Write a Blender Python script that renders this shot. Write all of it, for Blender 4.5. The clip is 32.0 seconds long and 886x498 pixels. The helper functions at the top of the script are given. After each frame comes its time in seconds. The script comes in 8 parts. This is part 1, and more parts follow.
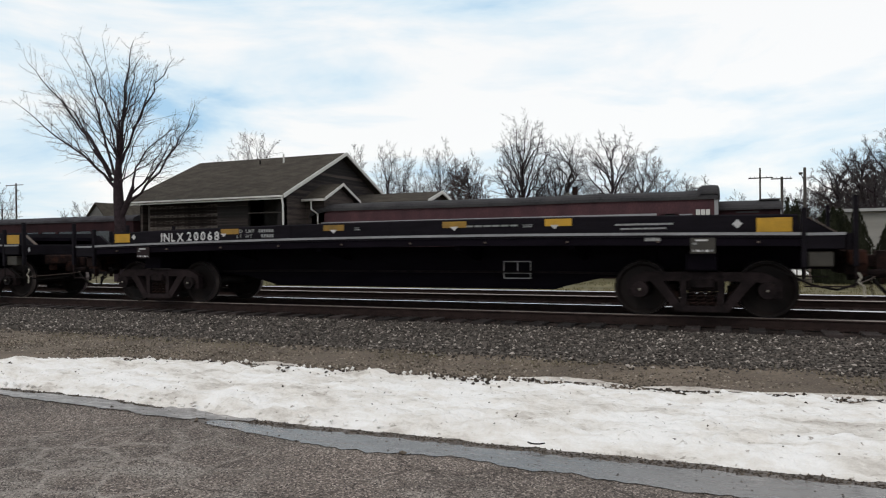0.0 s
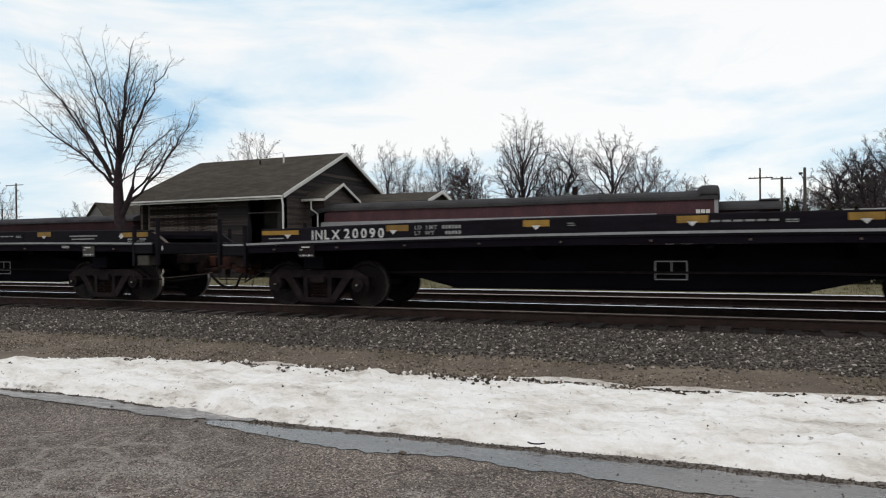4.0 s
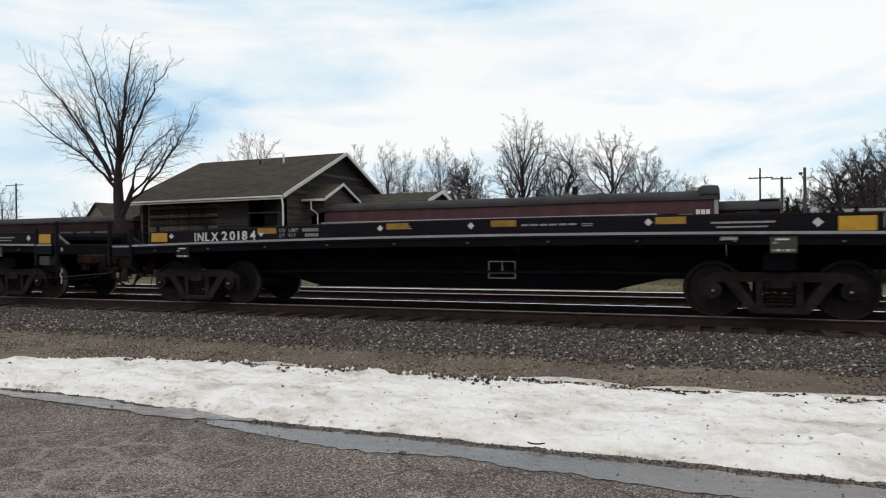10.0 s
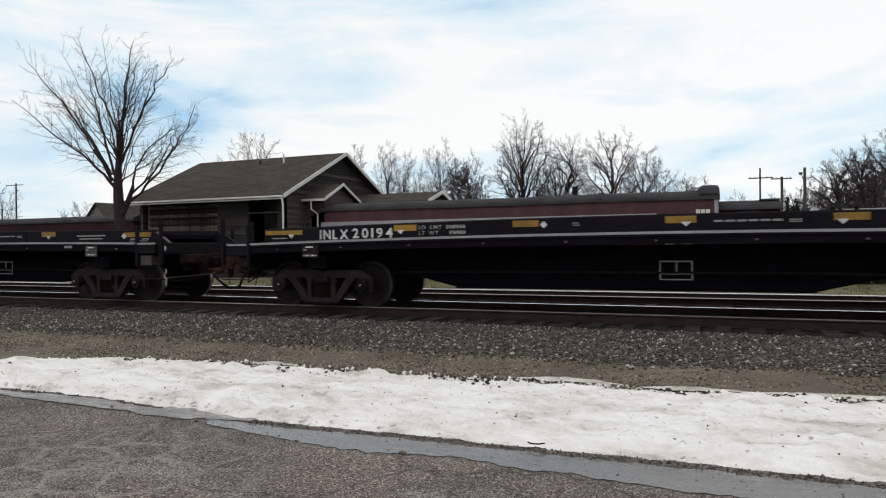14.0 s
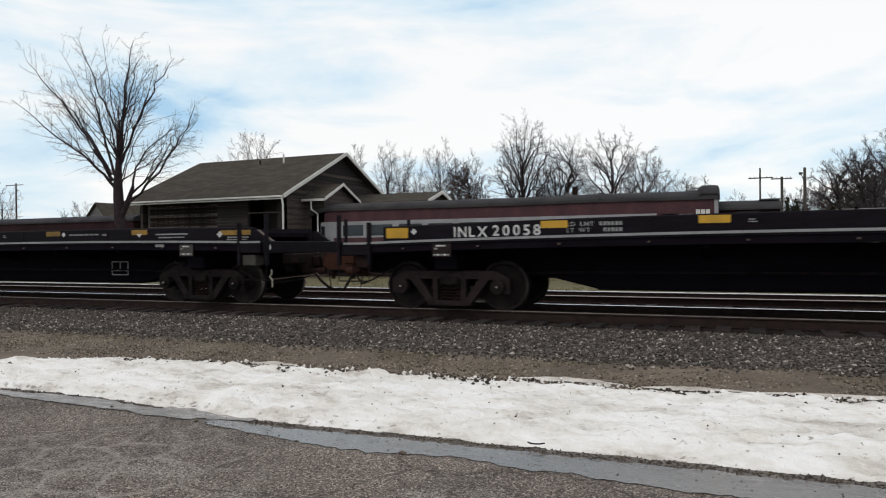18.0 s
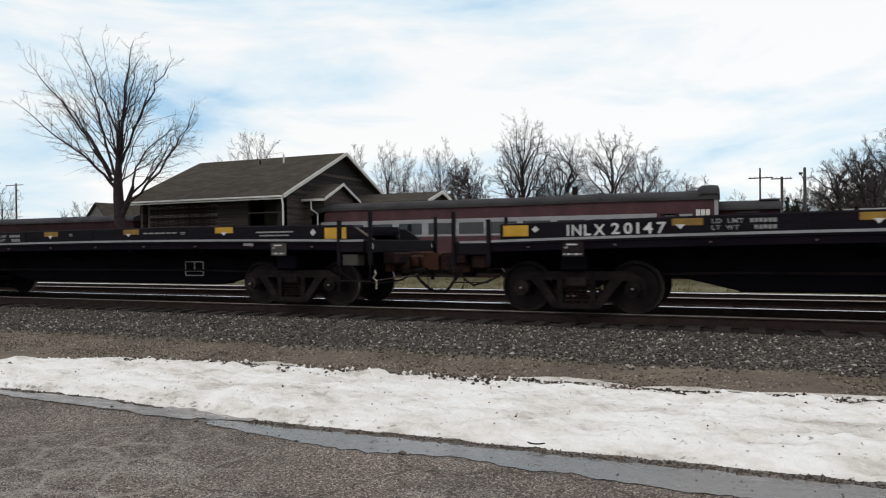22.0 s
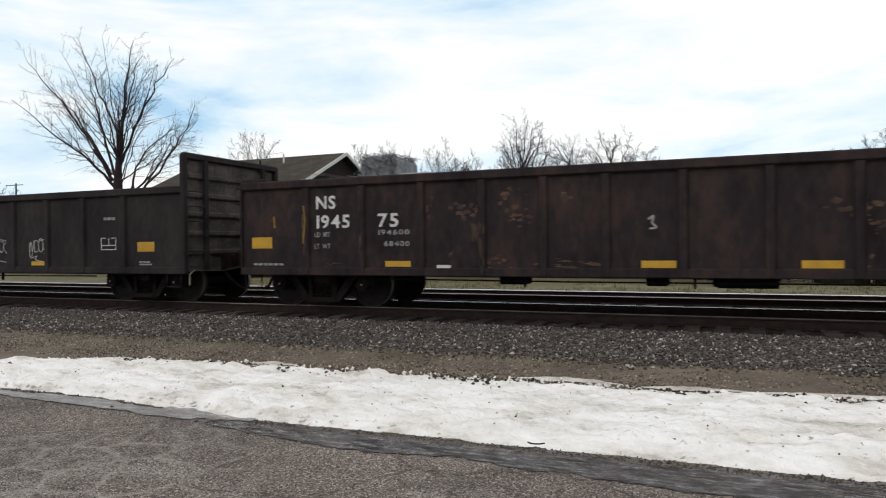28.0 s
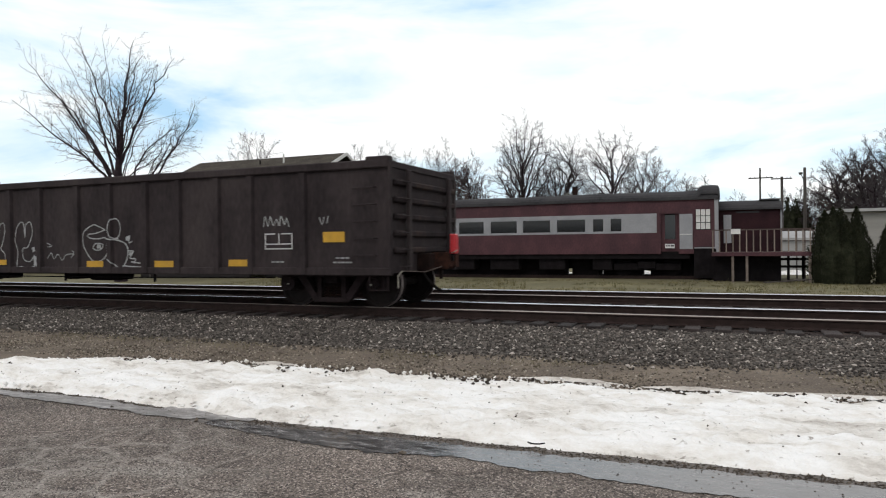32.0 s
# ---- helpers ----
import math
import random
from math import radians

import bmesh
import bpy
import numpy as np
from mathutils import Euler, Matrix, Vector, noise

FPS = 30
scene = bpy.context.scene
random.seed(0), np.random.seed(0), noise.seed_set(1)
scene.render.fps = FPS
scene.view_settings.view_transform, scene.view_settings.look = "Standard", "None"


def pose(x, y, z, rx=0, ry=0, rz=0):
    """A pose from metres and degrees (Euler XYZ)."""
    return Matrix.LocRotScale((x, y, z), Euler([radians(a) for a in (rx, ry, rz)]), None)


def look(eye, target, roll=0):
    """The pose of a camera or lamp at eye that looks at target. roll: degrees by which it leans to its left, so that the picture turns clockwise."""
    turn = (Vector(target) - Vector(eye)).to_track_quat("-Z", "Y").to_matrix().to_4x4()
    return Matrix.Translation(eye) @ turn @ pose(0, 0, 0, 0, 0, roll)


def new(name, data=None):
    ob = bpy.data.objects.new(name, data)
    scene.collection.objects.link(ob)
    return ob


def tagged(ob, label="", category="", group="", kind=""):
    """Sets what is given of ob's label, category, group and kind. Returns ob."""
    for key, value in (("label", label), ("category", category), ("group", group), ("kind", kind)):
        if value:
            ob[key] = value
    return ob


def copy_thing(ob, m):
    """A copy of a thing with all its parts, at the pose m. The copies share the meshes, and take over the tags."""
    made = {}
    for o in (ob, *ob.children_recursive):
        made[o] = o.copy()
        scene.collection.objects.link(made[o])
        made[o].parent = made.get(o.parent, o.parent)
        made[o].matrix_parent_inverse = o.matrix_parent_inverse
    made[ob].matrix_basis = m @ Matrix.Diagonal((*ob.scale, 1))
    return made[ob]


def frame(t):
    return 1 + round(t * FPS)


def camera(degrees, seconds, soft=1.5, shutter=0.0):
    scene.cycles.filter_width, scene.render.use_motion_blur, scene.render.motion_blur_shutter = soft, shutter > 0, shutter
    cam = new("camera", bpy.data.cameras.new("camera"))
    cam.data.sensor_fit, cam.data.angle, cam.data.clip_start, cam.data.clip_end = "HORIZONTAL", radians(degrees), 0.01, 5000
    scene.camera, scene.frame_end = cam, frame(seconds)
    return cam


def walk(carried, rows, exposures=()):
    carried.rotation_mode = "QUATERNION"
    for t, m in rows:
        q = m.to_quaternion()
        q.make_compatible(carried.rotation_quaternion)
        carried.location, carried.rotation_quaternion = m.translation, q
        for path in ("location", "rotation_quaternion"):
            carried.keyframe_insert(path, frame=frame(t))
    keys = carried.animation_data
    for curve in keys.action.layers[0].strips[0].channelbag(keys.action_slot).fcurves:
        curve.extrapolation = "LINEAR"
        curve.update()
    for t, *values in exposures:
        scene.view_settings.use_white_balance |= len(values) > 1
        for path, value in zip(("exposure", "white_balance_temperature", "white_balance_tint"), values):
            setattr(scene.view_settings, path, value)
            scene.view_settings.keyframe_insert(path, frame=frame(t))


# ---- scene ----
# ---- the camera: it stands on a tripod beside the road ----
cam = camera(65.551, 32.0, soft=1.12, shutter=0.1)
EYE = Vector((0, 0, 1.146))
YAW, PITCH = 0.3965, -0.0056
AIM = Vector((-math.sin(YAW) * math.cos(PITCH), math.cos(YAW) * math.cos(PITCH), math.sin(PITCH)))
VIEW = look(EYE, EYE + AIM * 10, -0.6245)
walk(cam, [(0.0, VIEW), (32.0, VIEW)],
     exposures=[(0.0, 0.0), (25.6, 0.0), (27.5, 0.07), (29.6, 0.16), (32.0, 0.18)])

# ---- sky and sun: high thin overcast ----
SUN_ELEV, SUN_AZ = radians(38), radians(205)
world = bpy.data.worlds.new("overcast_sky")
scene.world = world
world.use_nodes = True
wt = world.node_tree
wt.nodes.clear()


def wnode(kind, **values):
    n = wt.nodes.new(kind)
    for k, v in values.items():
        n.inputs[k].default_value = v
    return n


w_out = wnode("ShaderNodeOutputWorld")
w_bg = wnode("ShaderNodeBackground", Strength=0.97)
w_sky = wt.nodes.new("ShaderNodeTexSky")
w_sky.sky_type, w_sky.sun_disc, w_sky.sun_elevation, w_sky.sun_rotation = "NISHITA", False, SUN_ELEV, SUN_AZ
w_scale = wt.nodes.new("ShaderNodeVectorMath")
w_scale.operation = "SCALE"
w_scale.inputs["Scale"].default_value = 0.15
w_tc = wt.nodes.new("ShaderNodeTexCoord")
w_map = wt.nodes.new("ShaderNodeMapping")
w_map.inputs["Scale"].default_value = (1.0, 1.0, 4.2)
w_map.inputs["Rotation"].default_value = (0.05, -0.06, 0)
w_map.inputs["Location"].default_value = (0.35, 0.2, 0.12)
w_n = wnode("ShaderNodeTexNoise", Scale=2.1, Detail=6.0, Roughness=0.55, Distortion=0.35)
w_ramp = wt.nodes.new("ShaderNodeValToRGB")
w_ramp.color_ramp.elements[0].position, w_ramp.color_ramp.elements[0].color = 0.34, (0.44, 0.68, 0.90, 1)
w_ramp.color_ramp.elements[1].position, w_ramp.color_ramp.elements[1].color = 0.57, (1.03, 1.03, 1.02, 1)
e = w_ramp.color_ramp.elements.new(0.45)
e.color = (0.76, 0.90, 0.99, 1)
w_mix = wt.nodes.new("ShaderNodeMix")
w_mix.data_type = "RGBA"
w_mix.inputs["Factor"].default_value = 0.93
wt.links.new(w_tc.outputs["Generated"], w_map.inputs["Vector"])
wt.links.new(w_map.outputs["Vector"], w_n.inputs["Vector"])
# the cloud thins out towards the west and low down
w_thin = wt.nodes.new("ShaderNodeVectorMath")
w_thin.operation = "DOT_PRODUCT"
w_thin.inputs[1].default_value = (0.06, 0.0, 0.14)
w_sum = wt.nodes.new("ShaderNodeMath")
wt.links.new(w_tc.outputs["Generated"], w_thin.inputs[0])
wt.links.new(w_thin.outputs["Value"], w_sum.inputs[0])
wt.links.new(w_n.outputs["Fac"], w_sum.inputs[1])
wt.links.new(w_sum.outputs["Value"], w_ramp.inputs["Fac"])
wt.links.new(w_sky.outputs["Color"], w_scale.inputs[0])
wt.links.new(w_scale.outputs["Vector"], w_mix.inputs["A"])
wt.links.new(w_ramp.outputs["Color"], w_mix.inputs["B"])
wt.links.new(w_mix.outputs["Result"], w_bg.inputs["Color"])
wt.links.new(w_bg.outputs["Background"], w_out.inputs["Surface"])

sun_data = bpy.data.lights.new("sun", "SUN")
sun_data.energy, sun_data.angle, sun_data.color = 0.6, radians(25), (1.0, 0.90, 0.80)
sun = new("sun", sun_data)
sun.matrix_basis = look((0, 0, 50), Vector((0, 0, 50)) - Vector((math.sin(SUN_AZ) * math.cos(SUN_ELEV), math.cos(SUN_AZ) * math.cos(SUN_ELEV), math.sin(SUN_ELEV))))


# ---- materials ----
def material(name, base, dark=None, light=None, scale=6.0, fine=60.0, rough=0.8, metal=0.0, bump=0.3, bump_scale=0.01,
             spread=0.5, stretch=(1, 1, 1), per_object=0.0, spec=0.5, fine_mix=0.35):
    """Two scales of noise between a dark and a light tone of the base colour, with fine relief."""
    m = bpy.data.materials.new(name)
    m.use_nodes = True
    nt = m.node_tree
    b = nt.nodes["Principled BSDF"]
    b.inputs["Roughness"].default_value, b.inputs["Metallic"].default_value = rough, metal
    b.inputs["Specular IOR Level"].default_value = spec
    dark = dark or tuple(c * (1 - spread) for c in base)
    light = light or tuple(min(1, c * (1 + spread)) for c in base)
    tc = nt.nodes.new("ShaderNodeTexCoord")
    mp = nt.nodes.new("ShaderNodeMapping")
    mp.inputs["Scale"].default_value = stretch
    nt.links.new(tc.outputs["Object"], mp.inputs["Vector"])
    n1 = nt.nodes.new("ShaderNodeTexNoise")
    n1.inputs["Scale"].default_value, n1.inputs["Detail"].default_value = scale, 5
    n2 = nt.nodes.new("ShaderNodeTexNoise")
    n2.inputs["Scale"].default_value, n2.inputs["Detail"].default_value = fine, 3
    for n in (n1, n2):
        nt.links.new(mp.outputs["Vector"], n.inputs["Vector"])
    mixf = nt.nodes.new("ShaderNodeMix")
    mixf.inputs["Factor"].default_value = fine_mix
    nt.links.new(n1.outputs["Fac"], mixf.inputs["A"])
    nt.links.new(n2.outputs["Fac"], mixf.inputs["B"])
    fac = mixf.outputs["Result"]
    if per_object:
        oi = nt.nodes.new("ShaderNodeObjectInfo")
        ma = nt.nodes.new("ShaderNodeMath")
        ma.operation = "MULTIPLY_ADD"
        nt.links.new(oi.outputs["Random"], ma.inputs[0])
        ma.inputs[1].default_value = per_object
        mb = nt.nodes.new("ShaderNodeMath")
        mb.operation = "ADD"
        mb.inputs[1].default_value = -per_object / 2
        nt.links.new(fac, mb.inputs[0])
        nt.links.new(mb.outputs[0], ma.inputs[2])
        fac = ma.outputs[0]
    ramp = nt.nodes.new("ShaderNodeValToRGB")
    r = ramp.color_ramp
    r.elements[0].position, r.elements[0].color = 0.3, (*dark, 1)
    r.elements[1].position, r.elements[1].color = 0.7, (*light, 1)
    mid = r.elements.new(0.5)
    mid.color = (*base, 1)
    nt.links.new(fac, ramp.inputs["Fac"])
    nt.links.new(ramp.outputs["Color"], b.inputs["Base Color"])
    if bump:
        bp = nt.nodes.new("ShaderNodeBump")
        bp.inputs["Strength"].default_value, bp.inputs["Distance"].default_value = bump, bump_scale
        nt.links.new(n2.outputs["Fac"], bp.inputs["Height"])
        nt.links.new(bp.outputs["Normal"], b.inputs["Normal"])
    return m


def rock_material(name, tones, cell, rough=0.9, bump=0.9, distance=0.02):
    """Stones told apart by cells, each with its own tone."""
    m = bpy.data.materials.new(name)
    m.use_nodes = True
    nt = m.node_tree
    b = nt.nodes["Principled BSDF"]
    b.inputs["Roughness"].default_value = rough
    b.inputs["Specular IOR Level"].default_value = 0.25
    tc = nt.nodes.new("ShaderNodeTexCoord")
    v = nt.nodes.new("ShaderNodeTexVoronoi")
    v.inputs["Scale"].default_value = cell
    big = nt.nodes.new("ShaderNodeTexNoise")
    big.inputs["Scale"].default_value, big.inputs["Detail"].default_value = 0.9, 4
    nt.links.new(tc.outputs["Object"], v.inputs["Vector"])
    nt.links.new(tc.outputs["Object"], big.inputs["Vector"])
    sep = nt.nodes.new("ShaderNodeSeparateColor")
    nt.links.new(v.outputs["Color"], sep.inputs["Color"])
    mx = nt.nodes.new("ShaderNodeMix")
    mx.inputs["Factor"].default_value = 0.4
    nt.links.new(sep.outputs["Red"], mx.inputs["A"])
    nt.links.new(big.outputs["Fac"], mx.inputs["B"])
    ramp = nt.nodes.new("ShaderNodeValToRGB")
    r = ramp.color_ramp
    r.elements[0].position, r.elements[0].color = 0.2, (*tones[0], 1)
    r.elements[1].position, r.elements[1].color = 0.82, (*tones[2], 1)
    r.elements.new(0.5).color = (*tones[1], 1)
    nt.links.new(mx.outputs["Result"], ramp.inputs["Fac"])
    nt.links.new(ramp.outputs["Color"], b.inputs["Base Color"])
    bp = nt.nodes.new("ShaderNodeBump")
    bp.invert = True
    bp.inputs["Strength"].default_value, bp.inputs["Distance"].default_value = bump, distance
    nt.links.new(v.outputs["Distance"], bp.inputs["Height"])
    nt.links.new(bp.outputs["Normal"], b.inputs["Normal"])
    return m


def stone_material(name, tones):
    """Loose stones: each island has its own tone."""
    m = bpy.data.materials.new(name)
    m.use_nodes = True
    nt = m.node_tree
    b = nt.nodes["Principled BSDF"]
    b.inputs["Roughness"].default_value, b.inputs["Specular IOR Level"].default_value = 0.9, 0.25
    g = nt.nodes.new("ShaderNodeNewGeometry")
    ramp = nt.nodes.new("ShaderNodeValToRGB")
    r = ramp.color_ramp
    for i, (pos, c) in enumerate(tones):
        el = r.elements[i] if i < 2 else r.elements.new(pos)
        el.position, el.color = pos, (*c, 1)
    nt.links.new(g.outputs["Random Per Island"], ramp.inputs["Fac"])
    n = nt.nodes.new("ShaderNodeTexNoise")
    n.inputs["Scale"].default_value = 70
    mul = nt.nodes.new("ShaderNodeMix")
    mul.data_type, mul.blend_type = "RGBA", "MULTIPLY"
    mul.inputs["Factor"].default_value = 0.5
    nt.links.new(ramp.outputs["Color"], mul.inputs["A"])
    nt.links.new(n.outputs["Fac"], mul.inputs["B"])
    nt.links.new(mul.outputs["Result"], b.inputs["Base Color"])
    return m


BLACK = material("black_car_paint", (0.0066, 0.0052, 0.0080), scale=2.0, fine=30, rough=0.7, bump=0.15, spread=0.45, stretch=(0.6, 1, 2), spec=0.02)
SILL_BLACK = material("weathered_black_side_paint", (0.0080, 0.0066, 0.0092), scale=3.0, fine=40, rough=0.65, bump=0.15, spread=0.5, stretch=(0.5, 1, 3), spec=0.06)
TRUCK = material("dusty_cast_steel", (0.0130, 0.0086, 0.0092), scale=7, fine=40, rough=0.85, bump=0.7, spread=0.85, spec=0.15, per_object=0.25)
GRIME = material("oily_brown_grime", (0.0165, 0.0096, 0.0088), dark=(0.007, 0.005, 0.005), light=(0.046, 0.020, 0.014), scale=7, fine=30, rough=0.9, bump=0.6, spec=0.08, per_object=0.4)
LEVER_DULL = material("dull_rusted_rod", (0.085, 0.062, 0.052), scale=9, fine=60, rough=0.8, bump=0.3, spread=0.4)
RUST = material("rusty_brown_steel", (0.017, 0.0100, 0.0088), dark=(0.007, 0.005, 0.0046), light=(0.040, 0.020, 0.015), scale=6, fine=30, rough=0.9, bump=0.6, spec=0.1)
WHEEL = material("dull_wheel_steel", (0.0130, 0.0095, 0.0090), scale=6, fine=60, rough=0.7, bump=0.3, spread=0.5, spec=0.15)
TREAD = material("polished_wheel_tread", (0.24, 0.20, 0.19), scale=8, fine=90, rough=0.45, metal=0.7, bump=0.1, spread=0.2)
WHITE = material("weathered_white_lettering", (0.50, 0.49, 0.49), scale=9, fine=60, rough=0.7, bump=0.1, spread=0.3)
STRIPE = material("grey_white_side_stripe", (0.22, 0.22, 0.23), scale=5, fine=50, rough=0.7, bump=0.1, spread=0.3, stretch=(0.5, 1, 1))
DIM_WHITE = material("faded_white_lettering", (0.22, 0.22, 0.22), scale=25, fine=90, rough=0.8, bump=0.1, spread=0.65)
YELLOW = material("dusty_yellow_reflector", (0.22, 0.118, 0.008), scale=6, fine=50, rough=0.6, bump=0.1, spread=0.35, per_object=0.3)
YELLOW_BRIGHT = material("clean_yellow_reflector", (0.43, 0.235, 0.008), scale=6, fine=50, rough=0.55, bump=0.1, spread=0.2, per_object=0.2)
PALE = material("pale_grey_steel_box", (0.030, 0.026, 0.020), scale=9, fine=70, rough=0.7, bump=0.2, spread=0.3)
PALE_BAR = material("pale_painted_lever", (0.26, 0.24, 0.20), scale=9, fine=70, rough=0.7, bump=0.2, spread=0.4)
RUBBER = material("black_rubber_hose", (0.009, 0.0075, 0.007), scale=9, fine=70, rough=0.8, bump=0.2, spec=0.1)
# lighter brown than the gondola sides, for the raised end wall
END_PALE = material("paler_brown_end_steel", (0.066, 0.055, 0.052), dark=(0.024, 0.019, 0.019), light=(0.12, 0.10, 0.092), scale=2.2, fine=14, rough=0.85, bump=0.4, spec=0.1)
GON_GREY = material("weathered_dark_brown_gondola_steel", (0.031, 0.0240, 0.0250), dark=(0.016, 0.0122, 0.0130), light=(0.050, 0.040, 0.039),
                    scale=1.6, fine=14, rough=0.8, bump=0.35, spec=0.12, stretch=(1, 1, 0.45))
SCAB = material("flaking_orange_rust", (0.052, 0.030, 0.019), dark=(0.022, 0.015, 0.013), light=(0.13, 0.080, 0.045), scale=9, fine=45, rough=0.95, bump=0.6)
SCRAP_PALE = material("pale_dented_sheet", (0.26, 0.26, 0.265), scale=4, fine=30, rough=0.6, bump=0.3, spread=0.25)
GON_RUST = material("rust_streaked_gondola_steel", (0.0245, 0.0182, 0.0192), dark=(0.0105, 0.0076, 0.0084), light=(0.054, 0.034, 0.027),
                    scale=1.5, fine=9, rough=0.85, bump=0.45, spec=0.12, stretch=(1, 1, 0.5))
GON_GRIME = material("grimy_grey_gondola_steel", (0.0235, 0.0190, 0.0205), dark=(0.012, 0.0105, 0.011), light=(0.037, 0.032, 0.030),
                     scale=1.8, fine=12, rough=0.8, bump=0.35, spec=0.12, stretch=(1, 1, 0.4))
GRAFFITI = material("white_spray_paint", (0.26, 0.26, 0.26), scale=7, fine=40, rough=0.8, bump=0, spread=0.4)
RED_LAMP = material("red_end_marker_plastic", (0.42, 0.012, 0.018), scale=10, fine=60, rough=0.35, bump=0, spread=0.2)
SCRAP = material("bundled_scrap_wire", (0.17, 0.17, 0.18), scale=10, fine=60, rough=0.5, metal=0.5, bump=0.6, spread=0.6)
TIE_WOOD = material("old_creosoted_wood", (0.025, 0.0180, 0.0168), scale=4, fine=40, rough=0.95, bump=0.8, spread=0.55, stretch=(6, 1, 1), per_object=0.4)
RAIL_SIDE = material("brown_rail_steel", (0.024, 0.0150, 0.0135), scale=7, fine=60, rough=0.85, bump=0.4, spread=0.45, spec=0.15)
RAIL_TOP = material("shiny_rail_head", (0.62, 0.62, 0.66), scale=8, fine=60, rough=0.22, metal=1.0, bump=0.05, spread=0.1, stretch=(0.2, 3, 1))
# near rail's weaker sky reflection is put into a duller head material
RAIL_TOP_DULL = material("weak_glint_rail_head", (0.30, 0.26, 0.24), scale=8, fine=60, rough=0.45, metal=0.7, bump=0.1, spread=0.2, stretch=(0.2, 3, 1))
BALLAST = rock_material("grey_crushed_ballast", ((0.020, 0.017, 0.015), (0.070, 0.060, 0.053), (0.19, 0.165, 0.145)), 22, distance=0.03)
BALLAST_STONE = stone_material("ballast_stone", [(0.0, (0.034, 0.028, 0.025)), (1.0, (0.58, 0.52, 0.47)), (0.3, (0.080, 0.068, 0.060)), (0.6, (0.118, 0.106, 0.094)), (0.9, (0.20, 0.168, 0.150))])
TRACK_BED = rock_material("oily_dark_ballast", ((0.013, 0.0098, 0.0092), (0.032, 0.0235, 0.0215), (0.066, 0.049, 0.043)), 20, distance=0.03)
VERGE = material("gravelly_tan_verge", (0.118, 0.090, 0.067), dark=(0.060, 0.046, 0.036), light=(0.21, 0.166, 0.124), scale=1.6, fine=38, rough=0.95, bump=0.8, bump_scale=0.02, fine_mix=0.55)
VERGE_STONE = stone_material("verge_grit", [(0.0, (0.06, 0.05, 0.040)), (1.0, (0.50, 0.44, 0.37)), (0.6, (0.18, 0.148, 0.112))])
ROAD_STONE = stone_material("road_chippings", [(0.0, (0.045, 0.038, 0.034)), (1.0, (0.48, 0.43, 0.39)), (0.4, (0.100, 0.085, 0.076)), (0.8, (0.19, 0.166, 0.148))])
GRASS = material("winter_grass", (0.104, 0.092, 0.044), dark=(0.10, 0.085, 0.045), light=(0.22, 0.19, 0.10), scale=0.35, fine=9, rough=0.95, bump=0.6, bump_scale=0.05)
GRASS_BLADE = material("dry_grass_blades", (0.110, 0.097, 0.042), light=(0.24, 0.20, 0.10), scale=1.2, fine=20, rough=0.9, bump=0)
BARK = material("dark_wet_bark", (0.030, 0.022, 0.025), scale=4, fine=25, rough=0.95, bump=0.7, spread=0.5, spec=0.05)
TWIG = material("grey_brown_twigs", (0.075, 0.065, 0.066), scale=2, fine=20, rough=0.95, bump=0, spread=0.35)
TWIG_NEAR = material("dark_brown_twigs", (0.048, 0.038, 0.040), scale=3, fine=25, rough=0.95, bump=0, spread=0.35)
TWIG_FAR = material("far_grey_brown_twigs", (0.046, 0.037, 0.039), scale=2, fine=20, rough=0.95, bump=0, spread=0.35)
TWIG_RUST = material("rusty_brown_dead_leaves", (0.075, 0.042, 0.036), scale=2, fine=20, rough=0.95, bump=0, spread=0.4)
EVERGREEN = material("dark_evergreen_foliage", (0.021, 0.023, 0.014), light=(0.040, 0.042, 0.026), scale=3, fine=25, rough=0.95, bump=0, spec=0.05)
SHINGLE = material("brown_grey_roof_shingles", (0.058, 0.0505, 0.0425), dark=(0.031, 0.027, 0.0235), light=(0.096, 0.085, 0.072), scale=1.3, fine=14, rough=0.95, bump=0.6, stretch=(1, 1.6, 1.6), fine_mix=0.55, spec=0.05)
SIDING = material("dark_brown_weathered_siding", (0.0130, 0.0088, 0.0090), dark=(0.007, 0.0050, 0.0052), light=(0.064, 0.048, 0.043), scale=1.4, fine=7, rough=0.9, bump=0.5, stretch=(0.25, 0.25, 5), per_object=0.35)
PEELING = material("peeling_grey_brown_paint", (0.024, 0.0185, 0.0170), dark=(0.009, 0.007, 0.0066), light=(0.125, 0.108, 0.097), scale=1.6, fine=9, rough=0.95, bump=0.5, stretch=(0.7, 0.7, 3), per_object=0.3, spec=0.05)
BALUSTER = material("pale_weathered_timber", (0.17, 0.135, 0.115), scale=4, fine=30, rough=0.9, bump=0.3, spread=0.35, per_object=0.3)
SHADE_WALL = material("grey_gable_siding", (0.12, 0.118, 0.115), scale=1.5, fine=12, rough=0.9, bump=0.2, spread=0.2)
TRIM = material("off_white_painted_trim", (0.55, 0.54, 0.52), scale=5, fine=40, rough=0.7, bump=0.2, spread=0.15)
# near-black base colour carries the shade of rooms and recesses
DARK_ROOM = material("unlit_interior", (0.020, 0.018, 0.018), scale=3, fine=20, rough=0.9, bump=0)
COACH_RED = material("faded_maroon_coach_paint", (0.060, 0.0260, 0.0315), dark=(0.036, 0.0170, 0.0210), light=(0.092, 0.040, 0.046), scale=1.3, fine=15, spec=0.2, rough=0.65, bump=0.15, stretch=(1, 1, 0.6))
